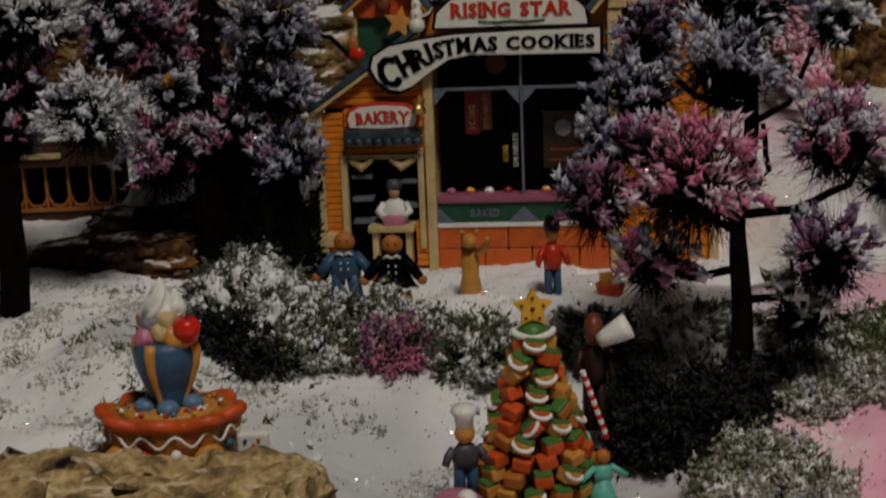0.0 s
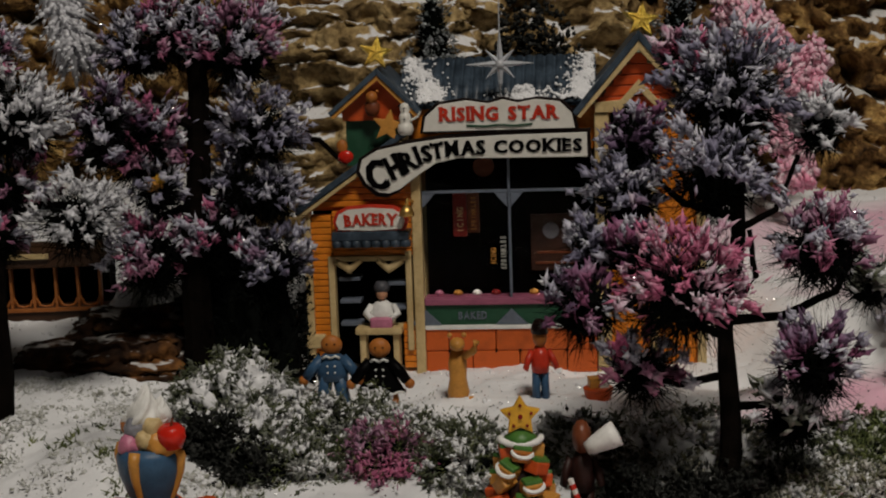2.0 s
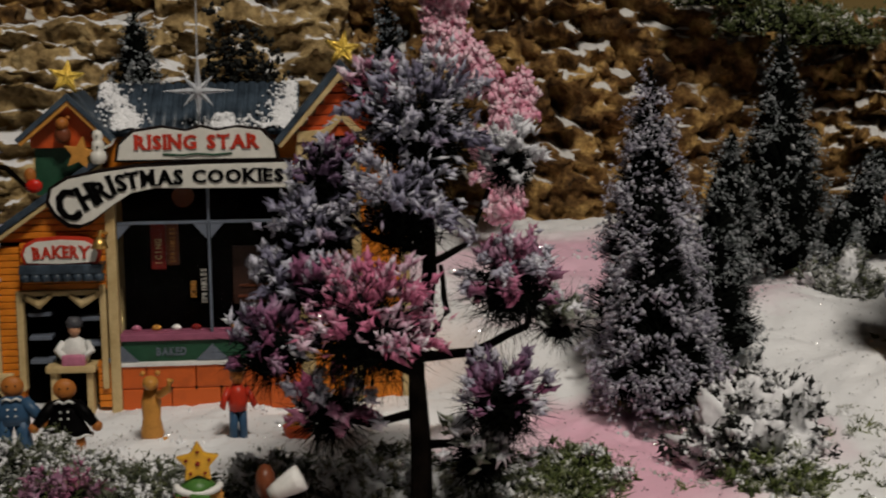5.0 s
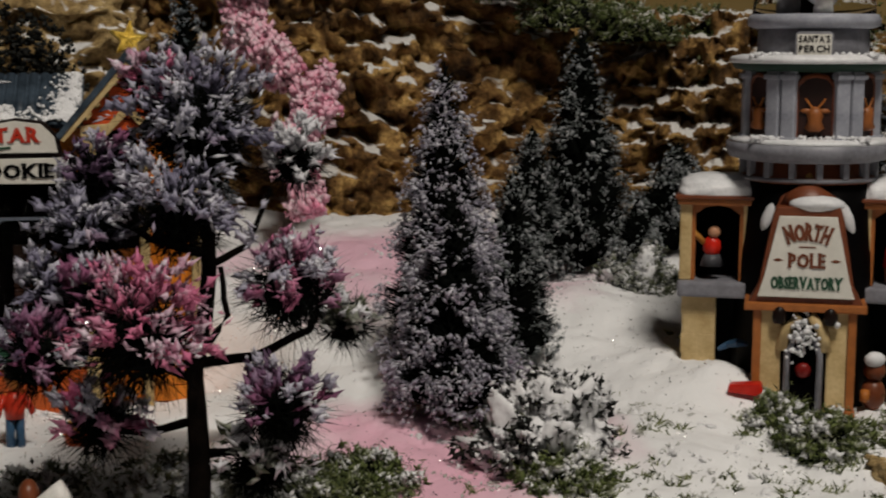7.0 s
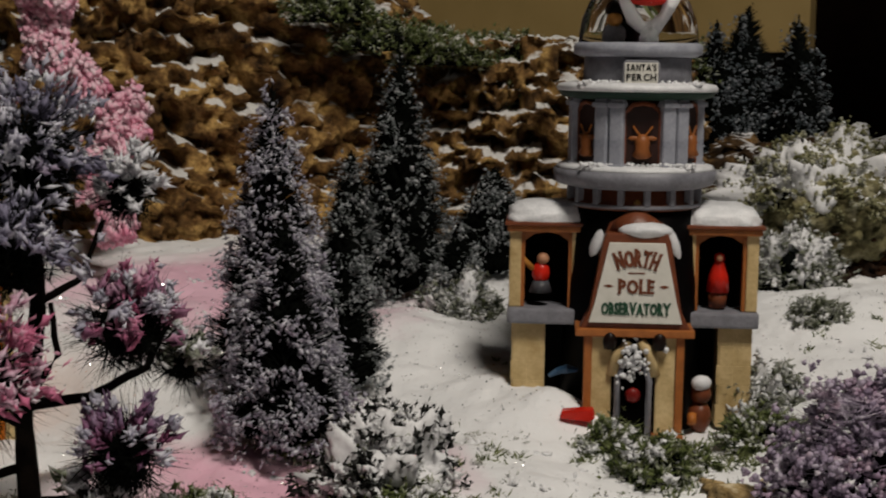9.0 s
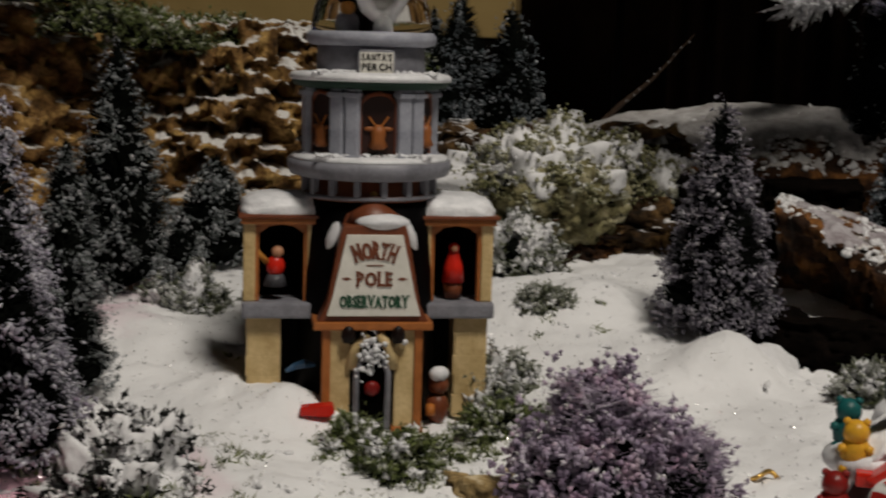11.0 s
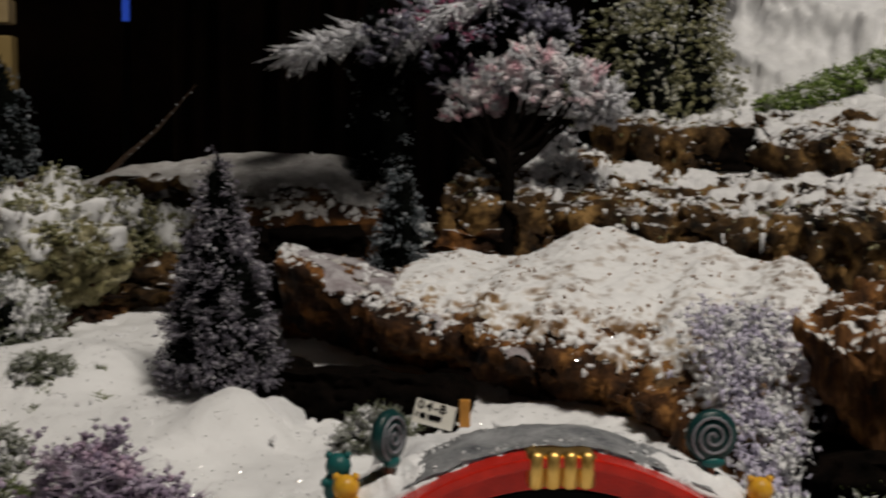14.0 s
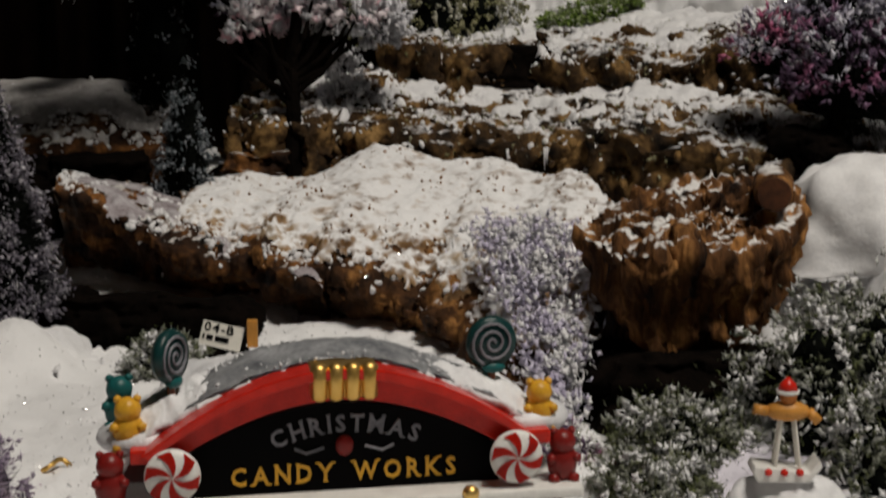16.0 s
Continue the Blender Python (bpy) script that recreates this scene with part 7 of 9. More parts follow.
    # left dormer
    part("wall", prism([(-0.0900, 0.0375), (-0.0905, 0.0440), (-0.0690, 0.0610), (-0.0520, 0.0440), (-0.0520, 0.0375)], 0.0, 0.05), REDORANGE, t, "red-orange dormer gable")
    part("wall", box(-0.0890, -0.0520, 0.004, 0.05, 0.012, 0.0385), GREEN, t, "dark green dormer wall")
    part("roof", prism([(-0.0955, 0.0405), (-0.0690, 0.0625), (-0.0690, 0.0665), (-0.0970, 0.0425)], -0.008, 0.05, 0.0005), SLATE, t, "slate dormer roof slope")
    part("roof", prism([(-0.0470, 0.0405), (-0.0690, 0.0625), (-0.0690, 0.0665), (-0.0455, 0.0425)], -0.008, 0.05, 0.0005), SLATE, t, "slate dormer roof slope")
    part("fascia", prism([(-0.0940, 0.0390), (-0.0690, 0.0598), (-0.0690, 0.0625), (-0.0955, 0.0405)], -0.007, -0.003), CARAMEL, t)
    part("fascia", prism([(-0.0485, 0.0390), (-0.0690, 0.0598), (-0.0690, 0.0625), (-0.0470, 0.0405)], -0.007, -0.003), CARAMEL, t)
    part("star", prism(shifted(star_outline(0.0095, 0.0042, 5, 80), -0.0635, 0.0345), -0.008, -0.004, 0.0005), CARAMEL, t, "gingerbread-coloured star")
    part("bear", many("bear", [(ball((0, 0, 0), 0.0045, 2, (1, 0.7, 1.1)), BROWN), (ball((0, -0.001, 0.006), 0.0035, 2), GINGER), (ball((-0.003, 0, 0.009), 0.0013, 1), GINGER), (ball((0.003, 0, 0.009), 0.0013, 1), GINGER)], (0, 0, 0), 0, "", "").data, GINGER, t, "brown toy bear in the dormer").matrix_local = pose(-0.0725, -0.004, 0.0445)
    for o in [o for o in scene.objects if o.name.startswith("bear") and o.parent is None]:
        bpy.data.objects.remove(o)
    wr = part("wreath", lathe([(0.0020, -0.0020), (0.0028, 0.0), (0.0020, 0.0020)], 10), GREEN, t, "dark green wreath with a red bow")
    wr.matrix_local = pose(-0.0880, -0.004, 0.020)
    part("bow", ball((0, -0.003, -0.002), 0.0038, 2, (1.2, 0.5, 1)), RED, wr, smooth=True)
    part("bow", ball((-0.002, -0.002, 0.0035), 0.0036, 2, (0.9, 0.5, 1.2)), GINGER, wr, smooth=True)
    # big signs
    low = [(0.0455, 0.0284), (0.0455, 0.0152), (0.0, 0.0156), (-0.0246, 0.0161), (-0.0373, 0.0137), (-0.0468, 0.0077), (-0.0578, -0.0003), (-0.0640, -0.0026), (-0.0700, -0.0018), (-0.0768, 0.0035), (-0.0802, 0.0100), (-0.0785, 0.0165), (-0.0700, 0.0214), (-0.0531, 0.0246), (-0.0341, 0.0269), (0.0, 0.0280)]
    cx, cz = -0.017, 0.014
    big = [(cx + (x - cx) * 1.035, cz + (z - cz) * 1.15) for x, z in low]
    s1 = part("sign", prism(big, -0.0085, -0.0040, 0.0005), BLACKTRIM, t, "dark-rimmed curled shop sign")
    part("panel", prism(low, -0.0102, -0.0080, 0.0003), SIGNWHITE, s1, "white sign panel")
    rows = [("C", -0.0708, 0.0080, 0.0170, 0.66, 18), ("H", -0.0608, 0.0122, 0.0122, 0.72, 26), ("R", -0.0530, 0.0155, 0.0110, 0.85, 24), ("I", -0.0475, 0.0180, 0.0098, 0.9, 20), ("S", -0.0425, 0.0193, 0.0090, 0.9, 14), ("T", -0.0365, 0.0206, 0.0086, 0.9, 8),
            ("M", -0.0285, 0.0214, 0.0080, 0.9, 4), ("A", -0.0195, 0.0218, 0.0080, 0.95, 2), ("S", -0.0125, 0.0219, 0.0080, 0.95, 1)] + word("COOKIES", -0.0050, 0.0425, 0.0220, 0.0070)
    part("lettering", lettering(rows, -0.0103, serif=0.10, bold=0.045), INK, s1, "black words christmas cookies")
    up = [(-0.0440, 0.0310), (-0.0425, 0.0390), (-0.0350, 0.0455), (-0.0200, 0.0475), (-0.0080, 0.0455), (0.0, 0.0475), (0.0080, 0.0455), (0.0180, 0.0472), (0.0310, 0.0455), (0.0375, 0.0390), (0.0390, 0.0310)]
    big = [(-0.0025 + (x + 0.0025) * 1.05, 0.0385 + (z - 0.0385) * 1.16) for x, z in up]
    s2 = part("sign", prism(big, -0.0085, -0.0040, 0.0005), BLACKTRIM, t, "dark-rimmed upper shop sign")
    part("panel", prism(up, -0.0102, -0.0080, 0.0003), SIGNWHITE, s2, "white sign panel")
    part("lettering", lettering(word("RISING STAR", -0.0345, 0.0300, 0.0402, 0.0074), -0.0103, serif=0.10, bold=0.04), SIGNRED, s2, "red words rising star")
    part("sprig", tube([(-0.020, -0.0105, 0.0338), (-0.010, -0.0108, 0.0331), (-0.002, -0.0108, 0.0338), (0.006, -0.0108, 0.0331), (0.016, -0.0105, 0.0338)], 0.0006, 5), GREEN, s2, "green holly sprig line")
    sm = part("snowman", lathe([(0.0030, 0.0), (0.0046, 0.0025), (0.0040, 0.0060), (0.0027, 0.0068), (0.0036, 0.0090), (0.0029, 0.0118), (0.0022, 0.0122), (0.0030, 0.0145), (0.0022, 0.0172), (0.0004, 0.0180)], 16), SIGNWHITE, t, "little white snowman on the sign", True)
    sm.matrix_local = pose(-0.0540, -0.0070, 0.0292)
    part("arm", tube([(0.003, 0, 0.008), (0.007, 0, 0.010), (0.0085, 0, 0.013)], 0.0007, 5), SIGNWHITE, sm)
    for z in (0.0045, 0.009, 0.0150):
        part("button", ball((0, -0.0036, z), 0.0005, 1), INK, sm)
    # star ornaments on wires
    m = part("star", ball((0, 0, 0), 0.0030, 2), FROSTED, t, "clear plastic eight-pointed star", True)
    m.matrix_local = pose(-0.0010, -0.006, 0.0665)
    for k in range(8):
        r = (0.0185, 0.0110)[k % 2]
        part("ray", lathe([(0.0022, 0.0), (0.0016, r * 0.3), (0.0002, r)], 4), FROSTED, m).matrix_local = pose(0, 0, 0, 0, 45 * k, 0)
    part("stem", tube([(0, 0, -0.022), (0, 0, 0)], 0.0009, 6), CLEAR, m)
    part("thread", tube([(0, 0, 0.018), (0.0005, 0, 0.08)], 0.0004, 4), FROSTED, m)
    for x, z, r, l in ((-0.0690, 0.0745, 0.0100, "gold tinsel star"), (0.0755, 0.0875, 0.0105, "gold foil star")):
        st = part("star", prism(star_outline(r, r * 0.40), -0.0016, 0.0016, 0.0004), TINSEL, t, l)
        st.matrix_local = pose(x, -0.006, z, -18, 8, 12)
        for k in range(5):
            a = radians(90 + 72 * k)
            part("ridge", tube([(0, -0.0022, 0), (r * 0.9 * math.cos(a), -0.0018, r * 0.9 * math.sin(a))], 0.0006, 5), TINSEL, st)
    # brass lamp beside the wing sign
    la = part("lamp", tube([(-0.052, -0.004, -0.008), (-0.054, -0.012, -0.006), (-0.054, -0.016, -0.009)], 0.0009, 6), GOLD, t, "brass wall lamp")
    part("shade", lathe([(0.0045, -0.0145), (0.0035, -0.011), (0.0010, -0.0085)], 12, (-0.054, -0.016, 0.0)), GOLD, la, smooth=True)
    return t


cookie_shop()
SHOPFOLK = "figures in front of the cookie shop"


def doll(at, yaw, h, legs, coat, head, hat, label, arms=0.5, skirt=False, category="figurine", group=SHOPFOLK, tall_hat=False, face=0.13, slim=1.0):
    """A plain little figure of height h."""
    s = h / 1.0
    p = []
    if skirt:
        p.append((lathe([(0.24, 0.06), (0.22, 0.12), (0.12, 0.42)], 14), coat))
        p.append((lathe([(0.12, 0.0), (0.13, 0.08)], 10), legs))
    else:
        for x in (-0.08, 0.08):
            p.append((tube([(x, 0, 0), (x, 0, 0.2), (x * 0.8, 0, 0.42)], [0.085, 0.075, 0.085], 8), legs))
    p.append((lathe([(0.15, 0.38), (0.17, 0.48), (0.15, 0.60), (0.08, 0.68)], 14, squash=0.75), coat))
    for x in (-1, 1):
        p.append((tube([(x * 0.14, 0, 0.62), (x * (0.20 + 0.1 * arms), -0.03, 0.52), (x * (0.22 + 0.24 * arms), -0.07, 0.42 + 0.02 * arms)], [0.055, 0.055, 0.05], 7), coat))
    p.append((ball((0, -0.01, 0.80), face, 2, (1, 0.9, 1.05)), head))
    if hat:
        if tall_hat:
            p.append((lathe([(0.11, 0.88), (0.12, 1.0), (0.17, 1.08), (0.14, 1.14), (0.02, 1.16)], 14), hat))
        else:
            p.append((lathe([(0.155, 0.84), (0.14, 0.92), (0.08, 0.99), (0.01, 1.0)], 14), hat))
    ob = many("figurine", p, at, yaw, label, category, group, s)
    ob.data.transform(Matrix.Diagonal((slim, 1, 1, 1)))
    return ob




def cookie_doll(at, yaw, h, coat, legs, dress, label):
    """A thick flat gingerbread figure with icing lines."""
    p = [(ball((0, 0, 0.75), 0.125, 3, (1.08, 0.65, 1.0)), GINGER)]
    if dress:
        p.append((lathe([(0.30, 0.20), (0.27, 0.26), (0.16, 0.46), (0.14, 0.62)], 20, squash=0.45), coat))
        p.append((lathe([(0.20, 0.0), (0.22, 0.10), (0.20, 0.21)], 18, squash=0.5), legs))
        p.append((tube([(0.30 * math.cos(a), 0.137 * math.sin(a), 0.205 + 0.015 * math.sin(7 * a)) for a in [2 * math.pi * k / 40 for k in range(41)]], 0.014, 5), WHITE))
    else:
        for x in (-0.10, 0.10):
            p.append((tube([(x * 1.25, 0, 0), (x * 1.1, 0, 0.16), (x * 0.8, 0, 0.36)], [0.10, 0.085, 0.095], 10), legs))
        p.append((lathe([(0.19, 0.30), (0.20, 0.42), (0.17, 0.58), (0.10, 0.64)], 18, squash=0.55), coat))
    for x in (-1, 1):
        p.append((tube([(x * 0.12, 0, 0.58), (x * 0.24, -0.03, 0.46), (x * 0.33, -0.04, 0.34)], [0.075, 0.07, 0.06], 8), coat))
        p.append((ball((x * 0.36, -0.04, 0.31), 0.065, 2), GINGER))
        p.append((tube([(0, -0.10, 0.60), (x * 0.06, -0.105, 0.63), (x * 0.11, -0.09, 0.60)], 0.016, 5), WHITE))
    for z in (0.42, 0.50):
        for x in (-0.045, 0.045):
            p.append((ball((x, -0.105, z), 0.016, 1), WHITE))
    for x in (-0.06, 0.06):
        p.append((ball((x * 0.8, -0.076, 0.77), 0.014, 1), BLACKTRIM))
    return many("figurine", p, at, yaw, label, "figurine", SHOPFOLK, h)


cookie_doll((-0.2465, 0.614, -0.0960), 20, 0.040, BLUE, BLUE, False, "gingerbread boy figurine in a blue suit in the snow")
cookie_doll((-0.2230, 0.620, -0.0975), 20, 0.040, INK, GINGER, True, "gingerbread girl figurine in a black dress in the snow")
doll((-0.1605, 0.676, -0.1045), 30, 0.044, BLUE, SIGNRED, GINGER, BLACKTRIM, "figurine in a red jacket and blue trousers", 0.25, slim=0.66)
many("dog_figurine", [(lathe([(0.0040, 0.0), (0.0048, 0.004), (0.0036, 0.010), (0.0040, 0.017), (0.0028, 0.022)], 12, squash=0.8), CARAMEL), (ball((0, -0.002, 0.025), 0.0034, 2, (1, 1.4, 0.9)), CARAMEL), (tube([(0.003, -0.003, 0.02), (0.007, -0.006, 0.023), (0.008, -0.007, 0.027)], 0.0016, 6), CARAMEL),
                      (ball((-0.003, 0, 0.0285), 0.0013, 1), CARAMEL), (ball((0.003, 0, 0.0285), 0.0013, 1), CARAMEL), (tube([(0.003, 0, 0.0), (0.006, -0.004, 0.001)], 0.002, 6), CARAMEL)], (-0.2030, 0.668, -0.1045), 25, "yellow dog figurine begging on its hind legs", "figurine", SHOPFOLK, 1.22)
many("baker_figurine", [(lathe([(0.0070, 0.0), (0.0075, 0.006), (0.0055, 0.012), (0.002, 0.0145)], 14, squash=0.75), WHITE), (ball((0, -0.001, 0.018), 0.0034, 2), SKIN), (lathe([(0.0042, 0.0195), (0.0048, 0.022), (0.003, 0.025), (0.0005, 0.0252)], 12), DARKGREY),
                        (box(-0.0062, 0.0062, -0.009, -0.003, -0.001, 0.0055, 0.001), PINK), (tube([(-0.006, 0, 0.011), (-0.009, -0.003, 0.007), (-0.005, -0.006, 0.004)], 0.0022, 6), WHITE), (tube([(0.006, 0, 0.011), (0.009, -0.003, 0.007), (0.005, -0.006, 0.004)], 0.0022, 6), WHITE)],
     (-0.2728, 0.7215, -0.0785), 19, "baker figurine in a white coat holding a pink box", "figurine", SHOPFOLK)
bk = thing("parcel_basket", (-0.1335, 0.687, -0.104), 35, "orange basket with pale parcels at the shop wall", "basket")
part("basket", lathe([(0.006, 0.0), (0.0078, 0.007), (0.0072, 0.0075)], 14), REDORANGE, bk)
part("parcel", box(-0.005, 0.001, -0.003, 0.003, 0.006, 0.013, 0.0008), CARAMEL, bk)
part("parcel", box(0.000, 0.005, -0.004, 0.002, 0.006, 0.011, 0.0008), SIGNWHITE, bk)

# ---------------------------------------------------------------- the observatory
WINEBROWN = plain("dark_wine_brown", (0.022, 0.006, 0.004), 0.5)
REINDEER = plain("reindeer_brown", (0.26, 0.085, 0.022), 0.45)
PALEGREY = surface("pale_blue_grey_resin", (0.20, 0.21, 0.25), (0.36, 0.37, 0.42), 90, 0.45, 0.3)


def observatory():
    t = thing("observatory", (0.2115, 0.798, 0), -5, "miniature stone observatory with grey rotunda, signs and snow", "toy house")
    zb = -0.094
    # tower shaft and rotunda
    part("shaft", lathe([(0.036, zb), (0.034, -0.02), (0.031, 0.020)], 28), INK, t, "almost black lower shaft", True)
    part("bracket_ring", lathe([(0.026, 0.014), (0.031, 0.018), (0.0335, 0.0195), (0.0335, 0.0215), (0.031, 0.022), (0.031, 0.032)], 32), BROWN, t, "red-brown ring under the gallery", True)
    part("ring_rail", lathe([(0.0335, 0.0190), (0.0345, 0.0200), (0.0335, 0.0212)], 32), GREY, t, "grey ring", True)
    for k in range(16):
        a = radians(22.5 * k + 8)
        part("corbel", box(0.0295, 0.0345, -0.0016, 0.0016, 0.0210, 0.0305, 0.0006), GREY, t).matrix_local = pose(0, 0, 0, 0, 0, math.degrees(a))
    part("gallery", lathe([(0.034, 0.0285), (0.0395, 0.0300), (0.0412, 0.0335), (0.0412, 0.0375), (0.036, 0.0380)], 40), GREY, t, "grey gallery floor", True)
    part("gallery_snow", lathe([(0.0405, 0.0374), (0.0390, 0.0396), (0.034, 0.0405), (0.028, 0.0402)], 40), SNOWPAINT, t, "snow on the gallery", True)
    part("drum", lathe([(0.0285, 0.038), (0.0285, 0.078)], 32), WINEBROWN, t, "dark red rotunda wall", True)
    for k in range(6):
        for q in (-7.2, 7.2):
            d = part("column", box(0.0285, 0.0340, -0.0036, 0.0036, 0.0385, 0.0735, 0.0010), PALEGREY, t, "blue-grey column")
            d.matrix_local = pose(0, 0, 0, 0, 0, 60 * k - 57 + q)
            part("capital", box(0.0280, 0.0356, -0.0042, 0.0042, 0.0690, 0.0715, 0.0006), PALEGREY, d)
            part("base", box(0.0280, 0.0352, -0.0041, 0.0041, 0.0390, 0.0412, 0.0005), PALEGREY, d)
        w = part("window", box(0.0280, 0.0292, -0.0085, 0.0085, 0.0420, 0.0695), WINEBROWN, t, "dark red-brown window")
        w.matrix_local = pose(0, 0, 0, 0, 0, 60 * k - 87)
        part("window_frame", tube([(0.0286, -0.0088, 0.041), (0.0288, -0.0088, 0.066), (0.0298, -0.005, 0.0702), (0.0300, 0, 0.0712), (0.0298, 0.005, 0.0702), (0.0288, 0.0088, 0.066), (0.0286, 0.0088, 0.041)], 0.0012, 6), BROWN, w)
        part("reindeer", lathe([(0.0022, 0.0440), (0.0044, 0.0455), (0.0030, 0.0490), (0.0036, 0.0520), (0.0026, 0.0550), (0.0006, 0.0562)], 12, (0.0296, 0, 0), squash=1.1), REINDEER, w, "brown reindeer bust", True)
        for q in (-1, 1):
            part("ear", ball((0.0300, q * 0.0042, 0.0540), 0.0018, 2, (0.5, 1.6, 0.7)), REINDEER, w, smooth=True)
        for q in (-1, 1):
            part("antler", tube([(0.0305, 0, 0.0540), (0.0305, q * 0.0030, 0.0575), (0.0305, q * 0.0048, 0.0600)], 0.0005, 5), GINGER, w)
    part("cornice", lathe([(0.032, 0.0725), (0.0378, 0.0738), (0.0395, 0.0762), (0.0395, 0.0775), (0.033, 0.0782)], 40), plain("deep_green_garland", (0.006, 0.030, 0.018), 0.6), t, "dark green garland cornice", True)
    part("cornice_snow", lathe([(0.0400, 0.0766), (0.0408, 0.0782), (0.0395, 0.0800), (0.034, 0.0810), (0.028, 0.0808)], 40), SNOWPAINT, t, "snow on the cornice", True)
    puffs(51, ((-0.030, 0.030, -0.030, -0.026, 0.0800, 0.0815), (-0.028, 0.028, -0.032, -0.028, 0.0395, 0.0415)), 260, 0.0008, SNOWPAINT, t)
    part("attic", lathe([(0.0275, 0.078), (0.0268, 0.0965)], 32), GREY, t, "grey attic drum", True)
    sp = part("sign", prism([(-0.0090, 0.0800), (-0.0090, 0.0905), (-0.0075, 0.0920), (0.0075, 0.0920), (0.0090, 0.0905), (0.0090, 0.0800)], -0.0310, -0.0285, 0.0004), GREY, t, "grey framed name sign")
    part("panel", box(-0.0080, 0.0080, -0.0318, -0.0309, 0.0806, 0.0908), SIGNWHITE, sp)
    part("lettering", lettering(word("SANTA'S", -0.0072, 0.0072, 0.0885, 0.0034), -0.0319, 0.0003), INK, sp)
    part("lettering", lettering(word("PERCH", -0.0072, 0.0072, 0.0838, 0.0034), -0.0319, 0.0003), INK, sp)
    part("dome_base", lathe([(0.0285, 0.0935), (0.0322, 0.0950), (0.0326, 0.0985), (0.0310, 0.1005), (0.027, 0.1008)], 40), PALEGREY, t, "shiny grey dome base", True)
    part("dome", lathe([(0.0300, 0.1005), (0.0298, 0.1060), (0.0285, 0.1130), (0.0250, 0.1210), (0.0190, 0.1280), (0.0110, 0.1325), (0.0005, 0.1345)], 36), CLEAR, t, "clear plastic dome", True)
    part("telescope", tube([(-0.004, 0.004, 0.1005), (-0.003, 0.0, 0.110), (-0.014, -0.006, 0.118)], [0.007, 0.005, 0.004], 10), BLACKTRIM, t, "dark telescope inside the dome", True)
    part("cushion", ball((-0.012, -0.004, 0.1045), 0.0060, 2, (1, 0.8, 1)), GREY, t, "grey figure base inside the dome", True)
    part("cushion", ball((-0.012, -0.006, 0.1120), 0.0040, 2), CARAMEL, t, "orange bundle inside the dome", True)
    # hat hung on the dome
    hat = part("hat", lathe([(0.0168, -0.002), (0.0175, 0.002), (0.0165, 0.008), (0.0120, 0.015), (0.0060, 0.019), (0.0005, 0.020)], 24), plain("red_felt", (0.62, 0.030, 0.014), 0.85), t, "red felt hat with white fur on the dome", True)
    hat.matrix_local = pose(0.004, -0.011, 0.1255, 24, 0, -6) @ Matrix.Diagonal((0.80, 0.80, 1.0, 1))
    g = rng_of(8)
    ring = [(0.0178 * math.cos(0.2618 * k), 0.0178 * math.sin(0.2618 * k), 0.003 - 0.0170 * max(0.0, -math.sin(0.2618 * k)) ** 2.6) for k in range(25)]
    trim = tube(ring, [0.0038 + 0.0006 * math.sin(k * 2.1) for k in range(25)], 12)
    part("fur_trim", weathered(trim, 0.0006, 240, 4), FLUFF, hat, "white fluffy trim", True)
    pom = bmesh.new()
    bmesh.ops.create_icosphere(pom, subdivisions=4, radius=0.0058, matrix=Matrix.Translation((0.001, -0.0215, -0.0170)))
    part("pompom", weathered(pom, 0.0008, 300, 6), FLUFF, hat, "white pompom", True)
    # wings
    for s in (-1, 1):
        o = s * 0.0085
        w = part("wing", box(o - 0.0085, o + 0.0085, -0.012, 0.020, zb, -0.041, 0.0015), STONE, t, "tan stone wing base")
        w.matrix_local = pose(s * 0.0438, 0, 0)
        for j in range(5):
            for k in range(2):
                part("block", box(o - 0.0088 + k * 0.0088 + (0.0015 if j % 2 else 0), o - 0.0002 + k * 0.0088, -0.0121, -0.0105, zb + 0.002 + j * 0.0102, zb + 0.0121 + j * 0.0102, 0.0003), STONE, w)
        part("ledge", box(-0.0195, 0.0195, -0.018, 0.020, -0.0415, -0.0335, 0.0014), GREY, w, "grey stone ledge")
        for x in (-0.0158, 0.0158):
            part("pillar", box(x - 0.0030, x + 0.0030, -0.0135, -0.0075, -0.0335, 0.0060, 0.0008), STONE, w)
            part("pilaster", box(x - 0.0012 + (0.0036 if x < 0 else -0.0036), x + 0.0012 + (0.0036 if x < 0 else -0.0036), -0.0125, -0.0075, -0.0335, 0.0040, 0.0004), WOODORANGE, w)
        part("niche", box(-0.0185, 0.0185, 0.006, 0.020, -0.0335, 0.0060), DARKWIN, w, "black box for the unlit niche")
        part("arch", prism([(-0.0128, -0.006), (-0.0110, 0.0005), (-0.006, 0.004), (0, 0.005), (0.006, 0.004), (0.0110, 0.0005), (0.0128, -0.006), (0.0128, 0.0062), (-0.0128, 0.0062)], -0.0118, -0.0085), WOODORANGE, w, "orange arch of the niche")
        part("beam", box(-0.0200, 0.0200, -0.0165, 0.020, 0.0055, 0.0085, 0.0006), WOODORANGE, w, "orange-brown beam")
        part("eave", box(-0.0212, 0.0212, -0.0180, 0.021, 0.0085, 0.0105, 0.0006), BROWN, w)
        bm = bmesh.new()
        bmesh.ops.create_icosphere(bm, subdivisions=4, radius=1)
        for v in bm.verts:
            c = v.co.copy()
            k = 1 + 0.08 * noise.noise(c * 4 + Vector((s, 0, 0)))
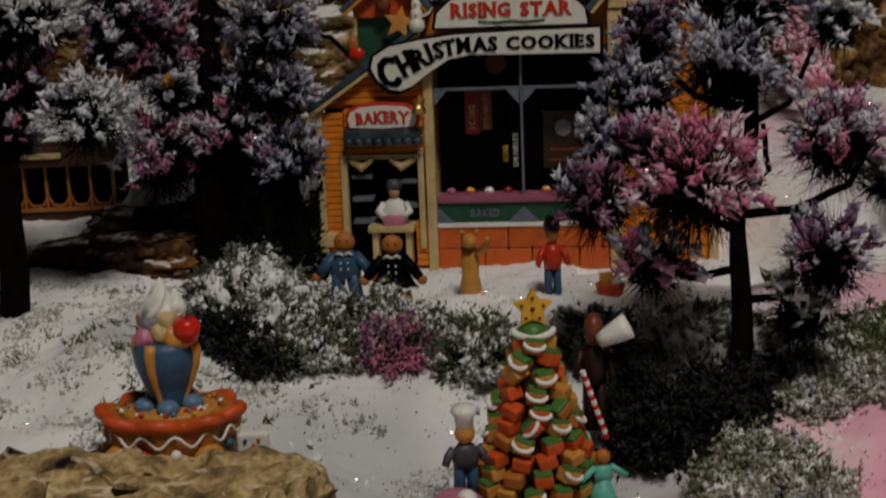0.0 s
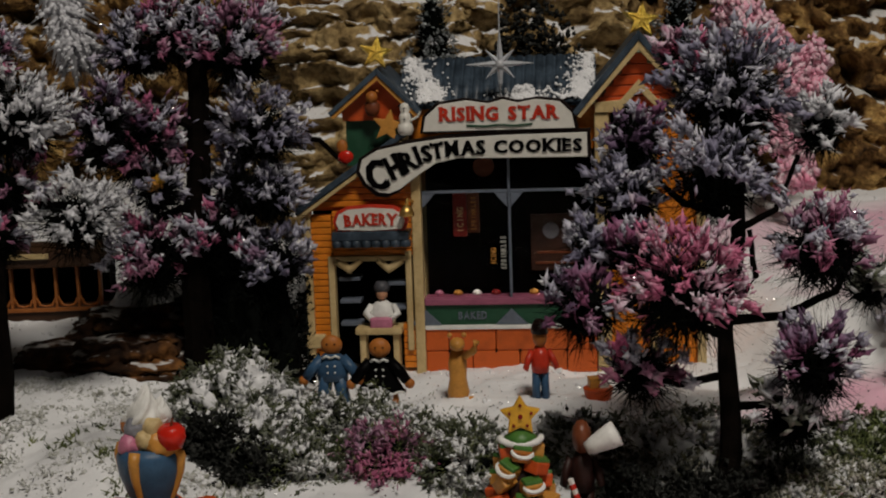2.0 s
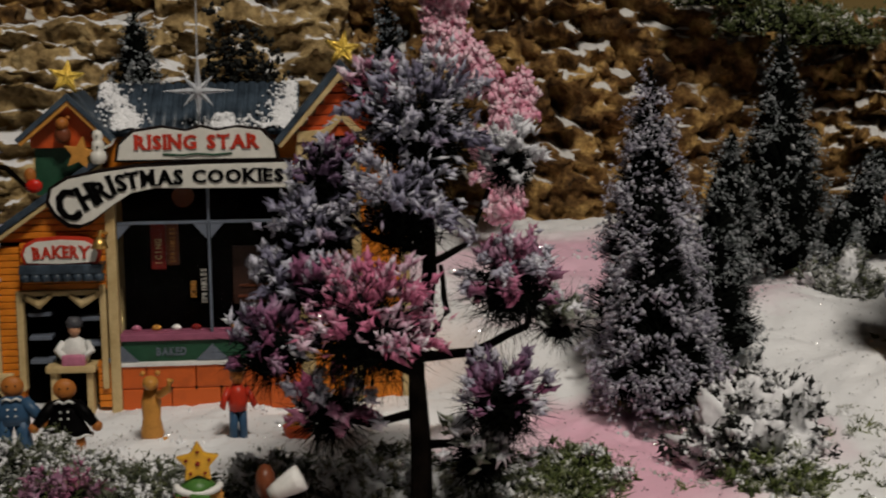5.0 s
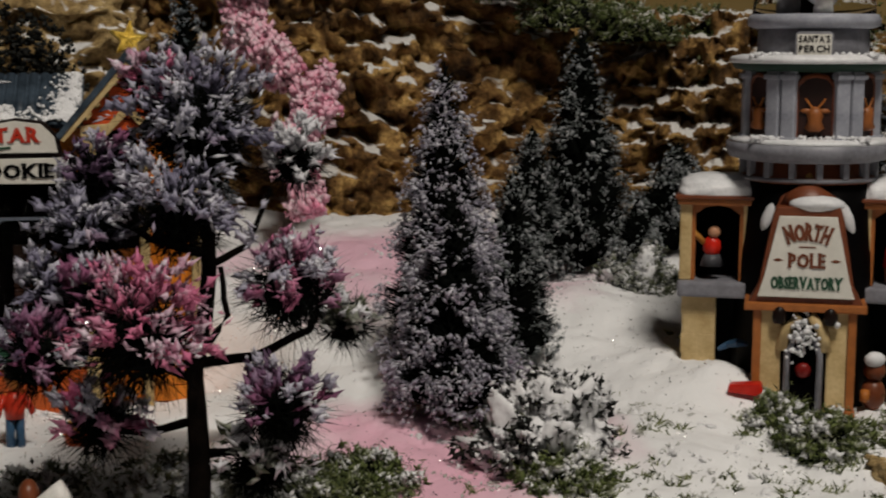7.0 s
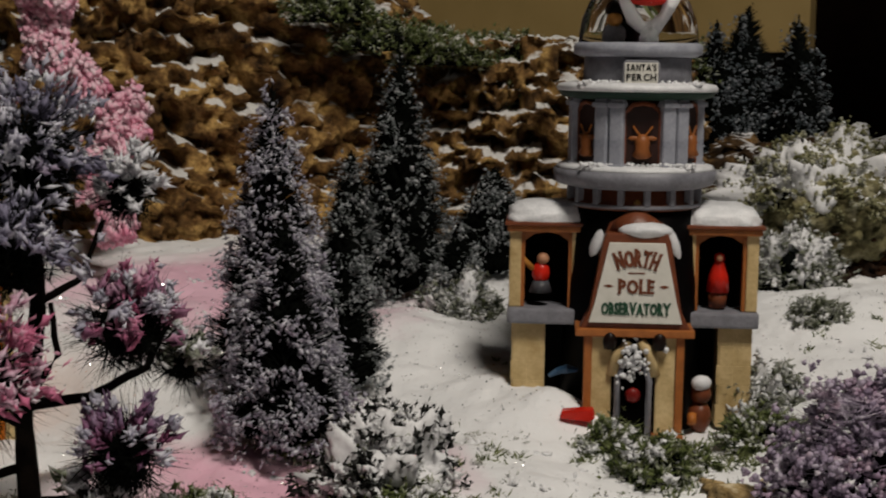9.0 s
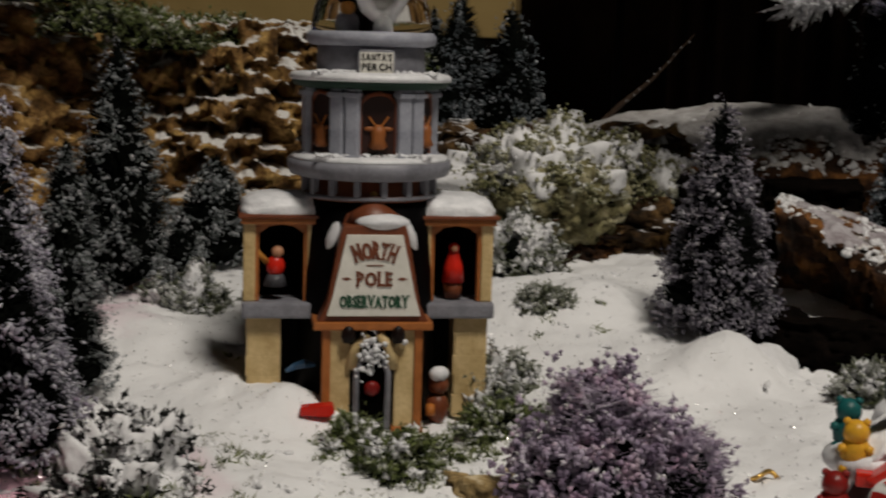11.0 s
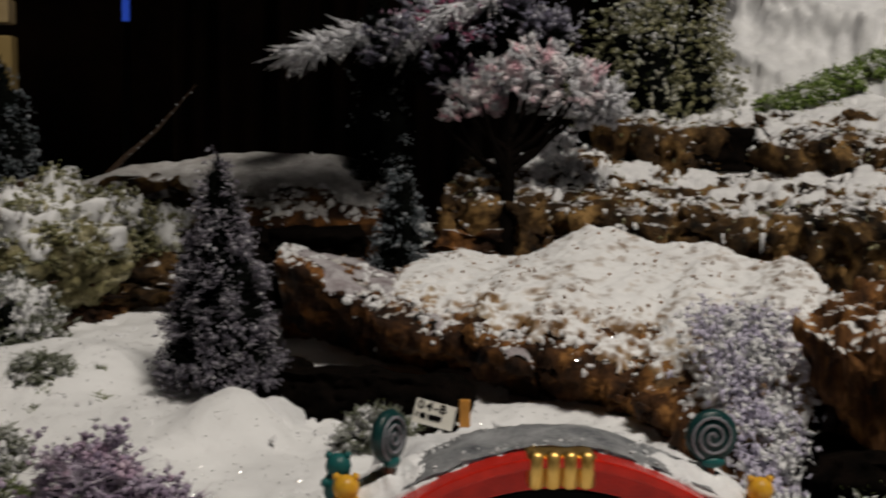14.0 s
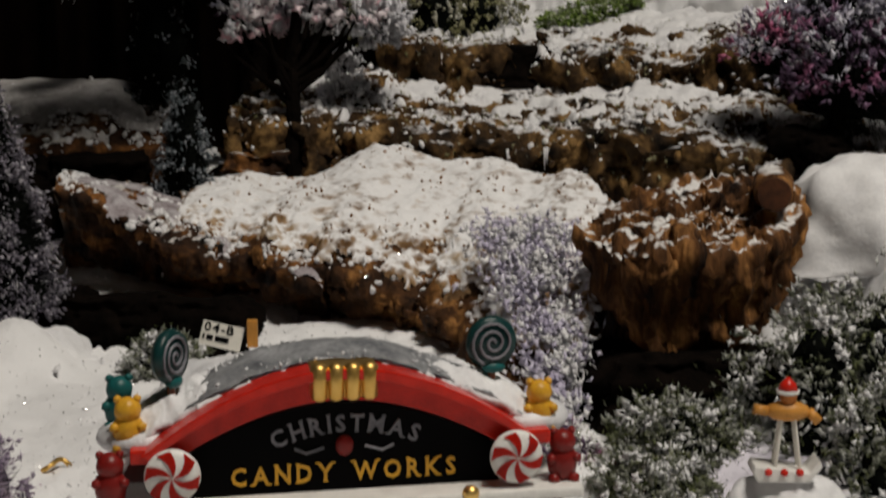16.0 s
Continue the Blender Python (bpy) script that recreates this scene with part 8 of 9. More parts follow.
            v.co = Vector((math.copysign(abs(c.x) ** 0.5, c.x) * 0.0205 * k, math.copysign(abs(c.y) ** 0.5, c.y) * 0.0185 * k + 0.001, 0.0103 + max(c.z, -0.05) * 0.0105 * k))
        part("roof_snow", bm, SNOWPAINT, w, "thick snow on the wing roof", True)
        part("bell", lathe([(0.0028, 0.0045), (0.0020, 0.0085), (0.0004, 0.010)], 10, (-s * 0.0215, -0.014, 0.0)), GOLD, w, "brass knob", True)
        if s < 0:
            many_ = [(ball((0, 0, 0), 0.006, 2, (0.8, 0.7, 1.0)), RED), (ball((0.001, -0.001, 0.0075), 0.0032, 2), SKIN), (tube([(-0.004, -0.001, 0.002), (-0.009, -0.003, 0.007), (-0.011, -0.003, 0.011)], 0.0016, 6), CARAMEL), (lathe([(0.006, -0.010), (0.004, -0.004)], 10), DARKGREY)]
            fig = many("elf_figurine", many_, (0.2115 - 0.047, 0.798 - 0.003, -0.0165), -5, "elf figurine in red and grey inside the wing niche", "figurine", "figurines in the niches")
        else:
            many_ = [(lathe([(0.0058, -0.008), (0.0050, 0.0), (0.0030, 0.006), (0.002, 0.008)], 12), RED), (ball((0, -0.001, 0.0095), 0.0028, 2), RED), (lathe([(0.0045, -0.016), (0.0050, -0.008)], 10), BROWN), (ball((0, -0.003, 0.0095), 0.0019, 1), SKIN)]
            fig = many("elf_figurine", many_, (0.2115 + 0.043, 0.798 - 0.009, -0.0165), -5, "red elf figurine inside the wing niche", "figurine", "figurines in the niches")
    # black filler added so the gaps beside the porch stay dark
    part("wall", box(-0.046, 0.046, 0.004, 0.019, zb, -0.042), INK, t, "black block added to darken the gap between the wings")
    # front porch
    pr = part("porch", box(-0.0215, 0.0215, -0.034, -0.004, zb, -0.0395, 0.001), INK, t, "dark porch body")
    for s in (-1, 1):
        part("post", box(s * 0.0225 - 0.0020, s * 0.0225 + 0.0020, -0.0400, -0.030, zb, -0.038, 0.0006), WOODORANGE, pr, "orange wooden post")
        part("post", box(s * 0.0160 - 0.0052, s * 0.0160 + 0.0052, -0.0385, -0.030, zb, -0.0385, 0.0008), STONE, pr, "tan stone pier")
        part("foot", box(s * 0.0175 - 0.0078, s * 0.0175 + 0.0078, -0.0415, -0.030, zb - 0.001, zb + 0.0028, 0.0006), WOODORANGE, pr)
        part("arch_stone", tube([(s * 0.0105, -0.0385, -0.062), (s * 0.0085, -0.0390, -0.052), (s * 0.0030, -0.0392, -0.0445)], [0.0030, 0.0030, 0.0026], 8), STONE, pr, "tan arch stone", True)
        part("lantern", lathe([(0.0028, -0.0485), (0.0036, -0.0455), (0.0030, -0.0415), (0.001, -0.0395)], 10, (s * 0.0120, -0.0415, 0)), BLACKTRIM, pr, "black lantern", True)
        part("jamb", tube([(s * 0.0078, -0.0395, zb), (s * 0.0078, -0.0395, -0.064), (s * 0.0050, -0.0395, -0.056)], 0.0016, 8), GREY, pr, "grey door jamb", True)
    dr = part("door", prism([(-0.0068, zb), (-0.0068, -0.066), (-0.0045, -0.058), (0, -0.055), (0.0045, -0.058), (0.0068, -0.066), (0.0068, zb)], -0.0375, -0.0335), DARKWIN, pr, "almost black door")
    part("wreath", lathe([(0.0028, -0.0016), (0.0040, 0.0), (0.0028, 0.0016)], 12), DEEPRED, dr, "red wreath", True).matrix_local = pose(0, -0.0388, -0.072, 90)
    gg = rng_of(77)
    pts = np.array([0, -0.0415, -0.054]) + gg.normal(size=(90, 3)) * [0.0042, 0.0012, 0.0048]
    part("icicle_snow", scatter("icicle_snow", CRUMB, pts, 0.0012 * (0.5 + gg.random(90)), gg), SNOWPAINT, pr, "clumped snow over the door")
    # trapezoid sign roof
    part("sign_frame", prism([(-0.0275, -0.0395), (-0.0225, -0.030), (-0.0165, 0.004), (-0.0150, 0.0085), (0.0150, 0.0085), (0.0165, 0.004), (0.0225, -0.030), (0.0275, -0.0395)], -0.0405, -0.030, 0.001), BROWN, t, "red-brown flared sign frame")
    sb = part("sign", prism([(-0.0228, -0.0355), (-0.0200, -0.026), (-0.0135, 0.0040), (0.0135, 0.0040), (0.0200, -0.026), (0.0228, -0.0355)], -0.0425, -0.0400, 0.0004), SIGNWHITE, t, "white flared sign board")
    part("lettering", lettering(word("NORTH", -0.0105, 0.0105, -0.0055, 0.0082, 0.0022), -0.0426, 0.0004, 0.10, 0.04), BROWN, sb, "brown word north")
    part("lettering", lettering(word("POLE", -0.0085, 0.0085, -0.0172, 0.0068), -0.0426, 0.0004, 0.10, 0.04), BROWN, sb, "brown word pole")
    part("lettering", lettering(word("OBSERVATORY", -0.0165, 0.0165, -0.0282, 0.0058), -0.0426, 0.0004, 0.10, 0.04), GREEN, sb, "dark green word observatory")
    part("bar", box(-0.0040, 0.0040, -0.0428, -0.0420, -0.0110, -0.0104), BROWN, sb)
    for x in (-0.0135, 0.0135):
        part("bar", prism([(x - 0.0025, -0.0172), (x, -0.0164), (x + 0.0025, -0.0172), (x, -0.0180)], -0.0428, -0.0420), BROWN, sb)
    part("beam", box(-0.0290, 0.0290, -0.0430, -0.012, -0.0425, -0.0385, 0.0008), WOODORANGE, t, "orange beam over the porch")
    part("porch_roof", prism([(-0.0260, -0.0385), (-0.0200, -0.025), (-0.0160, 0.004), (-0.0130, 0.0125), (-0.006, 0.0165), (0.006, 0.0165), (0.0130, 0.0125), (0.0160, 0.004), (0.0200, -0.025), (0.0260, -0.0385)], -0.030, 0.0), BROWN, t, "dark curved porch roof")
    part("cap", lathe([(0.0135, 0.0085), (0.0105, 0.0140), (0.0050, 0.0180), (0.0012, 0.0195)], 16, (0, -0.030, 0), squash=0.75), BROWN, t, "brown roof cap", True)
    part("knob", lathe([(0.0008, 0.0185), (0.0022, 0.0205), (0.0020, 0.0225), (0.0004, 0.0250)], 10, (0, -0.030, 0)), GOLD, t, "small gold knob", True)
    sc = bmesh.new()
    bmesh.ops.create_icosphere(sc, subdivisions=3, radius=1)
    for v in sc.verts:
        c = v.co.copy()
        v.co = Vector((0.004 + c.x * 0.0135, -0.036 + c.y * 0.007, 0.0095 + c.z * 0.0042)) * (1 + 0.03 * noise.noise(c * 3))
    part("cap_snow", sc, SNOWPAINT, t, "snow on the sign roof", True)
    for s in (-1, 1):
        bm = bmesh.new()
        bmesh.ops.create_icosphere(bm, subdivisions=3, radius=1)
        for v in bm.verts:
            c = v.co.copy()
            k = 1 + 0.12 * noise.noise(c * 2.5 + Vector((s, 0, 0)))
            v.co = Vector((s * (0.0175 - 0.0035 * c.z) + c.x * 0.0046 * k, -0.0200 + c.y * 0.008, 0.0030 + c.z * 0.0120 * k))
        part("side_snow", bm, SNOWPAINT, t, "snow on the roof flank", True)
    many("bear_figurine", [(ball((0, 0, 0.008), 0.0078, 2, (0.8, 0.8, 1.1)), BROWN), (ball((0, -0.001, 0.020), 0.0055, 2), BROWN), (ball((-0.001, -0.004, 0.026), 0.0045, 2, (1.2, 0.8, 0.9)), SNOWPAINT), (tube([(-0.005, -0.003, 0.01), (-0.006, -0.006, 0.006)], 0.0025, 6), GINGER)],
         (0.2435, 0.770, -0.093), 10, "brown bear figurine with snowy cap beside the porch", "figurine", "figurines in the niches")
    return t


observatory()
solo("red_sled", prism([(-0.008, 0.0), (-0.0075, 0.004), (0.008, 0.0055), (0.009, 0.001), (0.006, -0.001)], -0.004, 0.004, 0.001), RED, (0.180, 0.752, -0.082), -8, "small glossy red sled lying in the snow", "sled")
solo("skates", tube([(0, 0, 0), (0.004, 0.002, 0.002), (0.009, 0, 0.004), (0.014, 0.002, 0.003)], [0.001, 0.0018, 0.0024, 0.0012], 7), BLUE, (0.168, 0.775, -0.066), -8, "small blue bird shape on the snow", "figurine")

# ---------------------------------------------------------------- the candy works
DARKTEAL = plain("dark_teal_candy", (0.006, 0.035, 0.035), 0.3)


def candy_works():
    t = thing("candy_works", (0.3932, 0.4795, -0.0505), -29, "miniature candy factory with red arched gable and snowy roof", "toy house")

    def arc(half, rise, z0, n=24, flat=0.0):
        return [(-half + 2 * half * k / n, z0 + rise * (1 - abs(-1 + 2 * k / n) ** 1.9)) for k in range(n + 1)]

    part("wall", box(-0.078, 0.080, 0.004, 0.060, -0.062, -0.016), DEEPRED, t, "dark red front wall")
    part("wall", prism(arc(0.058, 0.026, -0.0135) + [(0.058, -0.0135)][:0], 0.002, 0.055), INK, t, "black gable field")
    top, inn = arc(0.0665, 0.0270, 0.0050), arc(0.0590, 0.0205, -0.0010)
    mid = arc(0.0638, 0.0246, 0.0034)
    part("arch", prism(top + mid[::-1], -0.0115, 0.006, 0.0007), RED, t, "glossy red arched rim")
    part("arch", prism(arc(0.0640, 0.0248, 0.0036) + inn[::-1], -0.0050, 0.006, 0.0006), RED, t, "recessed red arched band")
    part("shoulder", box(-0.0700, -0.0560, -0.008, 0.008, 0.0015, 0.0065, 0.001), RED, t)
    part("shoulder", box(0.0590, 0.0730, -0.008, 0.008, 0.0010, 0.0060, 0.001), RED, t)
    part("panel", prism(arc(0.0555, 0.0180, 0.0000) + [(0.0555, -0.0125), (-0.0555, -0.0125)], -0.003, 0.004), INK, t, "black sign field")
    rows = word("CHRISTMAS", -0.0235, 0.0275, 0.0060, 0.0060, 0.0052, gap=0.22)
    part("lettering", lettering(rows, -0.0032, serif=0.10), GREY, t, "silver word christmas")
    part("lettering", lettering(word("CANDY WORKS", -0.0370, 0.0400, -0.0058, 0.0064, gap=0.26), -0.0032, serif=0.10), YELLOW, t, "golden words candy works")
    part("heart", ball((0.0015, -0.004, 0.0035), 0.0032, 2, (1, 0.4, 1.2)), DEEPRED, t, "dark red heart", True)
    for s in (-1, 1):
        part("scroll", tube([(0.0015 + s * 0.007, -0.004, 0.003), (0.0015 + s * 0.013, -0.004, 0.0012), (0.0015 + s * 0.017, -0.004, 0.003)], 0.0005, 5), GREY, t)
    # golden clasp
    cl = part("clasp", box(-0.0100, 0.0125, -0.010, 0.004, 0.0215, 0.0322, 0.0008), GOLD, t, "ribbed golden clasp")
    for k in range(4):
        part("rib", lathe([(0.0010, 0.0205), (0.0027, 0.0215), (0.0029, 0.027), (0.0031, 0.0322), (0.0012, 0.0335)], 12, (-0.0072 + k * 0.0056, -0.0095, 0)), GOLD, cl, smooth=True)
    # snow roof behind the arch
    bm = bmesh.new()
    n, m = 60, 22
    grid = []
    for j in range(m):
        row = []
        for i in range(n):
            u, v = -1 + 2 * i / (n - 1), j / (m - 1)
            x = 0.070 * u
            z = 0.0060 + 0.0270 * (1 - abs(u) ** 1.9) + 0.0045 * math.sin(v * 2.6) - 0.012 * v * v
            p = Vector((x * 60, v * 4, 1.3))
            z += 0.0016 * noise.noise(p) + 0.0009 * noise.noise(p * 3)
            row.append(bm.verts.new((x, 0.000 + 0.055 * v, z)))
        grid.append(row)
    for a, b in zip(grid, grid[1:]):
        for i in range(n - 1):
            bm.faces.new((a[i], a[i + 1], b[i + 1], b[i]))
    bmesh.ops.solidify(bm, geom=bm.faces[:], thickness=0.003)
    part("roof", bm, surface("snowy_grey_roof", (0.13, 0.14, 0.16), (0.60, 0.61, 0.63), 90, 0.6, 0.6), t, "grey roof dusted with snow", True)
    strew([c for c in t.children if c.name.startswith("roof")][0], 900, 0.0007, FLUFF, "roof_dust", "white grains on the grey roof", 3, 0.2, CRUMB)
    for s, end in ((-1, 1.10), (1, 1.06)):
        bm = bmesh.new()
        grid = []
        for j in range(60):
            row = []
            for i in range(110):
                u, v = (0.22 + (end - 0.22) * i / 109), j / 59
                q = Vector((u * 5 * s, v * 4, s * 3.0))
                thick = 0.0070 * min(1.0, max(0.0, (u - 0.50 + 0.22 * noise.noise(q * 1.6)) / 0.42)) * min(1.0, 0.25 + v * 6) - 0.0012
                z = 0.0052 + 0.0270 * (1 - min(u, 1.0) ** 1.9) + 0.0045 * math.sin(v * 2.6) - 0.012 * v * v + thick
                z += 0.0011 * noise.noise(q * 2) + 0.0008 * noise.noise(q * 6) + 0.0006 * noise.noise(q * 17) - max(0.0, u - 0.98) * 0.08
                row.append(bm.verts.new((0.070 * u * s, -0.001 + 0.058 * v + 0.001 * noise.noise(q * 3), z)))
            grid.append(row)
        for a, b in zip(grid, grid[1:]):
            for i in range(109):
                bm.faces.new((a[i], a[i + 1], b[i + 1], b[i]))
        bmesh.ops.recalc_face_normals(bm, faces=bm.faces)
        bmesh.ops.solidify(bm, geom=bm.faces[:], thickness=0.003)
        part("roof_snow", bm, FLUFF, t, "thick smooth snow on the roof side", True)
    # side ledges with snow, eave
    part("eave", box(-0.080, 0.083, -0.016, 0.020, -0.0165, -0.0125, 0.0012), WHITE, t, "white eave board")
    for s, x in ((-1, -0.0700), (1, 0.0725)):
        part("shoulder_snow", ball((x - s * 0.006, 0.014, 0.0060), 0.0120, 3, (1.5, 1.4, 0.6)), SNOWPAINT, t, "snow on the shoulder", True)
    for k in range(9):
        part("dentil", box(-0.064 + k * 0.016, -0.060 + k * 0.016, -0.012, -0.004, -0.0215, -0.0165, 0.0006), DEEPRED, t)
    part("knob", ball((-0.0450, -0.0155, -0.0125), 0.0033, 2), GOLD, t, "gold knob on the eave", True)
    part("knob", ball((0.0430, -0.0155, -0.0125), 0.0030, 2), GOLD, t, "gold knob on the eave", True)
    # peppermints
    for x in (-0.0563, 0.0596):
        pm = part("peppermint", lathe([(0.0070, -0.0020), (0.0090, -0.0012), (0.0093, 0.0), (0.0090, 0.0012), (0.0070, 0.0022), (0.0005, 0.0026)], 28), WHITE, t, "red and white peppermint", True)
        pm.matrix_local = pose(x, -0.012, -0.0015, 90)
        for k in range(6):
            pts = []
            for j in range(7):
                r = 0.0005 + 0.0086 * j / 6
                pts.append((r, 60 * k + 34 * (j / 6) ** 1.2))
            own = bmesh.new()
            a = [own.verts.new((r * math.cos(radians(d)), r * math.sin(radians(d)), 0.0031 - 0.0012 * (r / 0.009) ** 3)) for r, d in pts]
            b = [own.verts.new((r * math.cos(radians(d + 30)), r * math.sin(radians(d + 30)), 0.0031 - 0.0012 * (r / 0.009) ** 3)) for r, d in pts]
            for i in range(6):
                own.faces.new((a[i], a[i + 1], b[i + 1], b[i]))
            bmesh.ops.solidify(own, geom=own.faces[:], thickness=0.0004)
            part("stripe", own, RED, pm)
    # lollipops
    for x, yw in ((-0.0560, 58), (0.0560, 8)):
        lo = part("lollipop", lathe([(0.0086, -0.0022), (0.0096, 0.0), (0.0086, 0.0022)], 26), DARKTEAL, t, "dark green swirl lollipop", True)
        lo.matrix_local = pose(x, 0.012, 0.0335, 90, 0, yw)
        sw = [((0.0006 + 0.0076 * k / 40) * math.cos(0.42 * k), (0.0006 + 0.0076 * k / 40) * math.sin(0.42 * k), 0.0025) for k in range(41)]
        part("swirl", tube(sw, 0.00055, 5), GREY, lo)
        part("stick", tube([(0, -0.009, 0), (0, -0.028, 0)], 0.0015, 7), BROWN, lo)
        part("ribbon", ball((0.0005, -0.0090, 0.001), 0.0036, 2, (1.3, 0.6, 0.6)), TEAL, lo, "teal ribbon", True)

    def gummy(x, y, z, mat, label, s=1.15):
        pc = [(ball((0, 0, 0.0058), 0.0050, 2, (0.95, 0.8, 1.25)), mat), (ball((0, 0, 0.0122), 0.0041, 2), mat)]
        for q in (-1, 1):
            pc += [(ball((q * 0.0028, 0, 0.0155), 0.0014, 1), mat), (ball((q * 0.0038, -0.002, 0.0075), 0.0018, 1), mat), (ball((q * 0.0030, -0.002, 0.0012), 0.0021, 1), mat)]
        m = pose(0.3932, 0.4795, -0.0505, 0, 0, -29) @ Matrix.Translation((x, y, z))
        return many("gummy_bear", pc, m.translation, -29, label, "candy figure", "gummy bears", s)

    gummy(-0.0705, 0.004, 0.0035, YELLOW, "yellow gummy bear standing on the roof ledge")
    gummy(0.0715, 0.004, 0.0025, YELLOW, "yellow gummy bear standing on the roof ledge")
    gummy(-0.0765, -0.006, -0.0125, DEEPRED, "dark red gummy bear at the corner")
    gummy(0.0775, -0.006, -0.0130, DEEPRED, "dark red gummy bear at the corner")
    gummy(-0.0735, 0.016, 0.0080, TEAL, "dark green gummy bear on the snowy ledge")
    return t


candy_works()

tag = thing("price_tag", (0.459, 0.662, -0.0545), -34, "white printed price card held by a wooden peg", "price tag")
card = part("card", box(-0.0105, 0.0090, -0.0004, 0.0004, 0.0, 0.0115), SIGNWHITE, tag, "white card")
card.matrix_local = pose(-0.004, 0, 0, -18, 14, 0)
part("lettering", lettering(word("04-B", -0.0095, 0.0045, 0.0090, 0.0042), -0.0006, 0.0002), INK, card)
for k, (x0, x1) in enumerate(((-0.0095, -0.0085), (-0.0075, -0.0045), (-0.0035, 0.0030))):
    part("bar", box(x0, x1, -0.0009, -0.0005, 0.0028, 0.0052), INK, card)
part("peg", box(0.0085, 0.0135, -0.001, 0.003, 0.0, 0.0130, 0.0006), CARAMEL, tag, "pale wooden peg")

mound((0.572, 0.428, -0.104), (0.026, 0.024, 0.022), 17, "grey-white snow heap under the sled ornament", FLUFF)
sl = thing("sled_ornament", (0.567, 0.424, -0.082), -42, "white sled ornament with a bear in a red hat", "ornament")
part("tray", prism([(-0.014, 0.004), (-0.012, 0.0), (0.008, 0.0), (0.013, 0.006), (0.012, 0.009), (0.008, 0.004), (-0.013, 0.0065)], -0.007, 0.007, 0.0008), WHITE, sl, "white sled tray")
for k, (x, y) in enumerate(((-0.008, -0.0075), (-0.002, -0.0078), (0.004, -0.0076))):
    part("berry", ball((x, y, 0.0045), 0.0017, 1), RED, sl, smooth=True)
for x in (-0.005, 0.005):
    for y in (-0.003, 0.003):
        part("leg", tube([(x, y, 0.003), (x * 0.5, y * 0.6, 0.024)], 0.0008, 6), SIGNWHITE, sl)
part("bear", many("bear", [(ball((0, 0, 0), 0.006, 2, (1.5, 0.8, 0.7)), CARAMEL), (tube([(-0.008, 0, 0), (-0.013, -0.001, 0.001)], 0.0022, 6), CARAMEL), (tube([(0.008, 0, 0), (0.012, -0.001, -0.004)], 0.0022, 6), CARAMEL), (ball((0, -0.001, 0.006), 0.0034, 2), GINGER), (lathe([(0.0042, 0.008), (0.003, 0.011), (0.0005, 0.0135)], 10), RED), (lathe([(0.0044, 0.007), (0.0046, 0.0085)], 12), WHITE)], (0, 0, 0), 0, "", "").data, CARAMEL, sl, "tan bear with a red hat").matrix_local = pose(0, 0, 0.027)
for o in [o for o in scene.objects if o.name.startswith("bear") and o.parent is None and not o.name.startswith("bear_f")]:
    bpy.data.objects.remove(o)

# ---------------------------------------------------------------- sundae, cookie tree and the rest of the foreground
PALEBLUE = plain("pale_blue_paint", (0.11, 0.20, 0.32), 0.4)


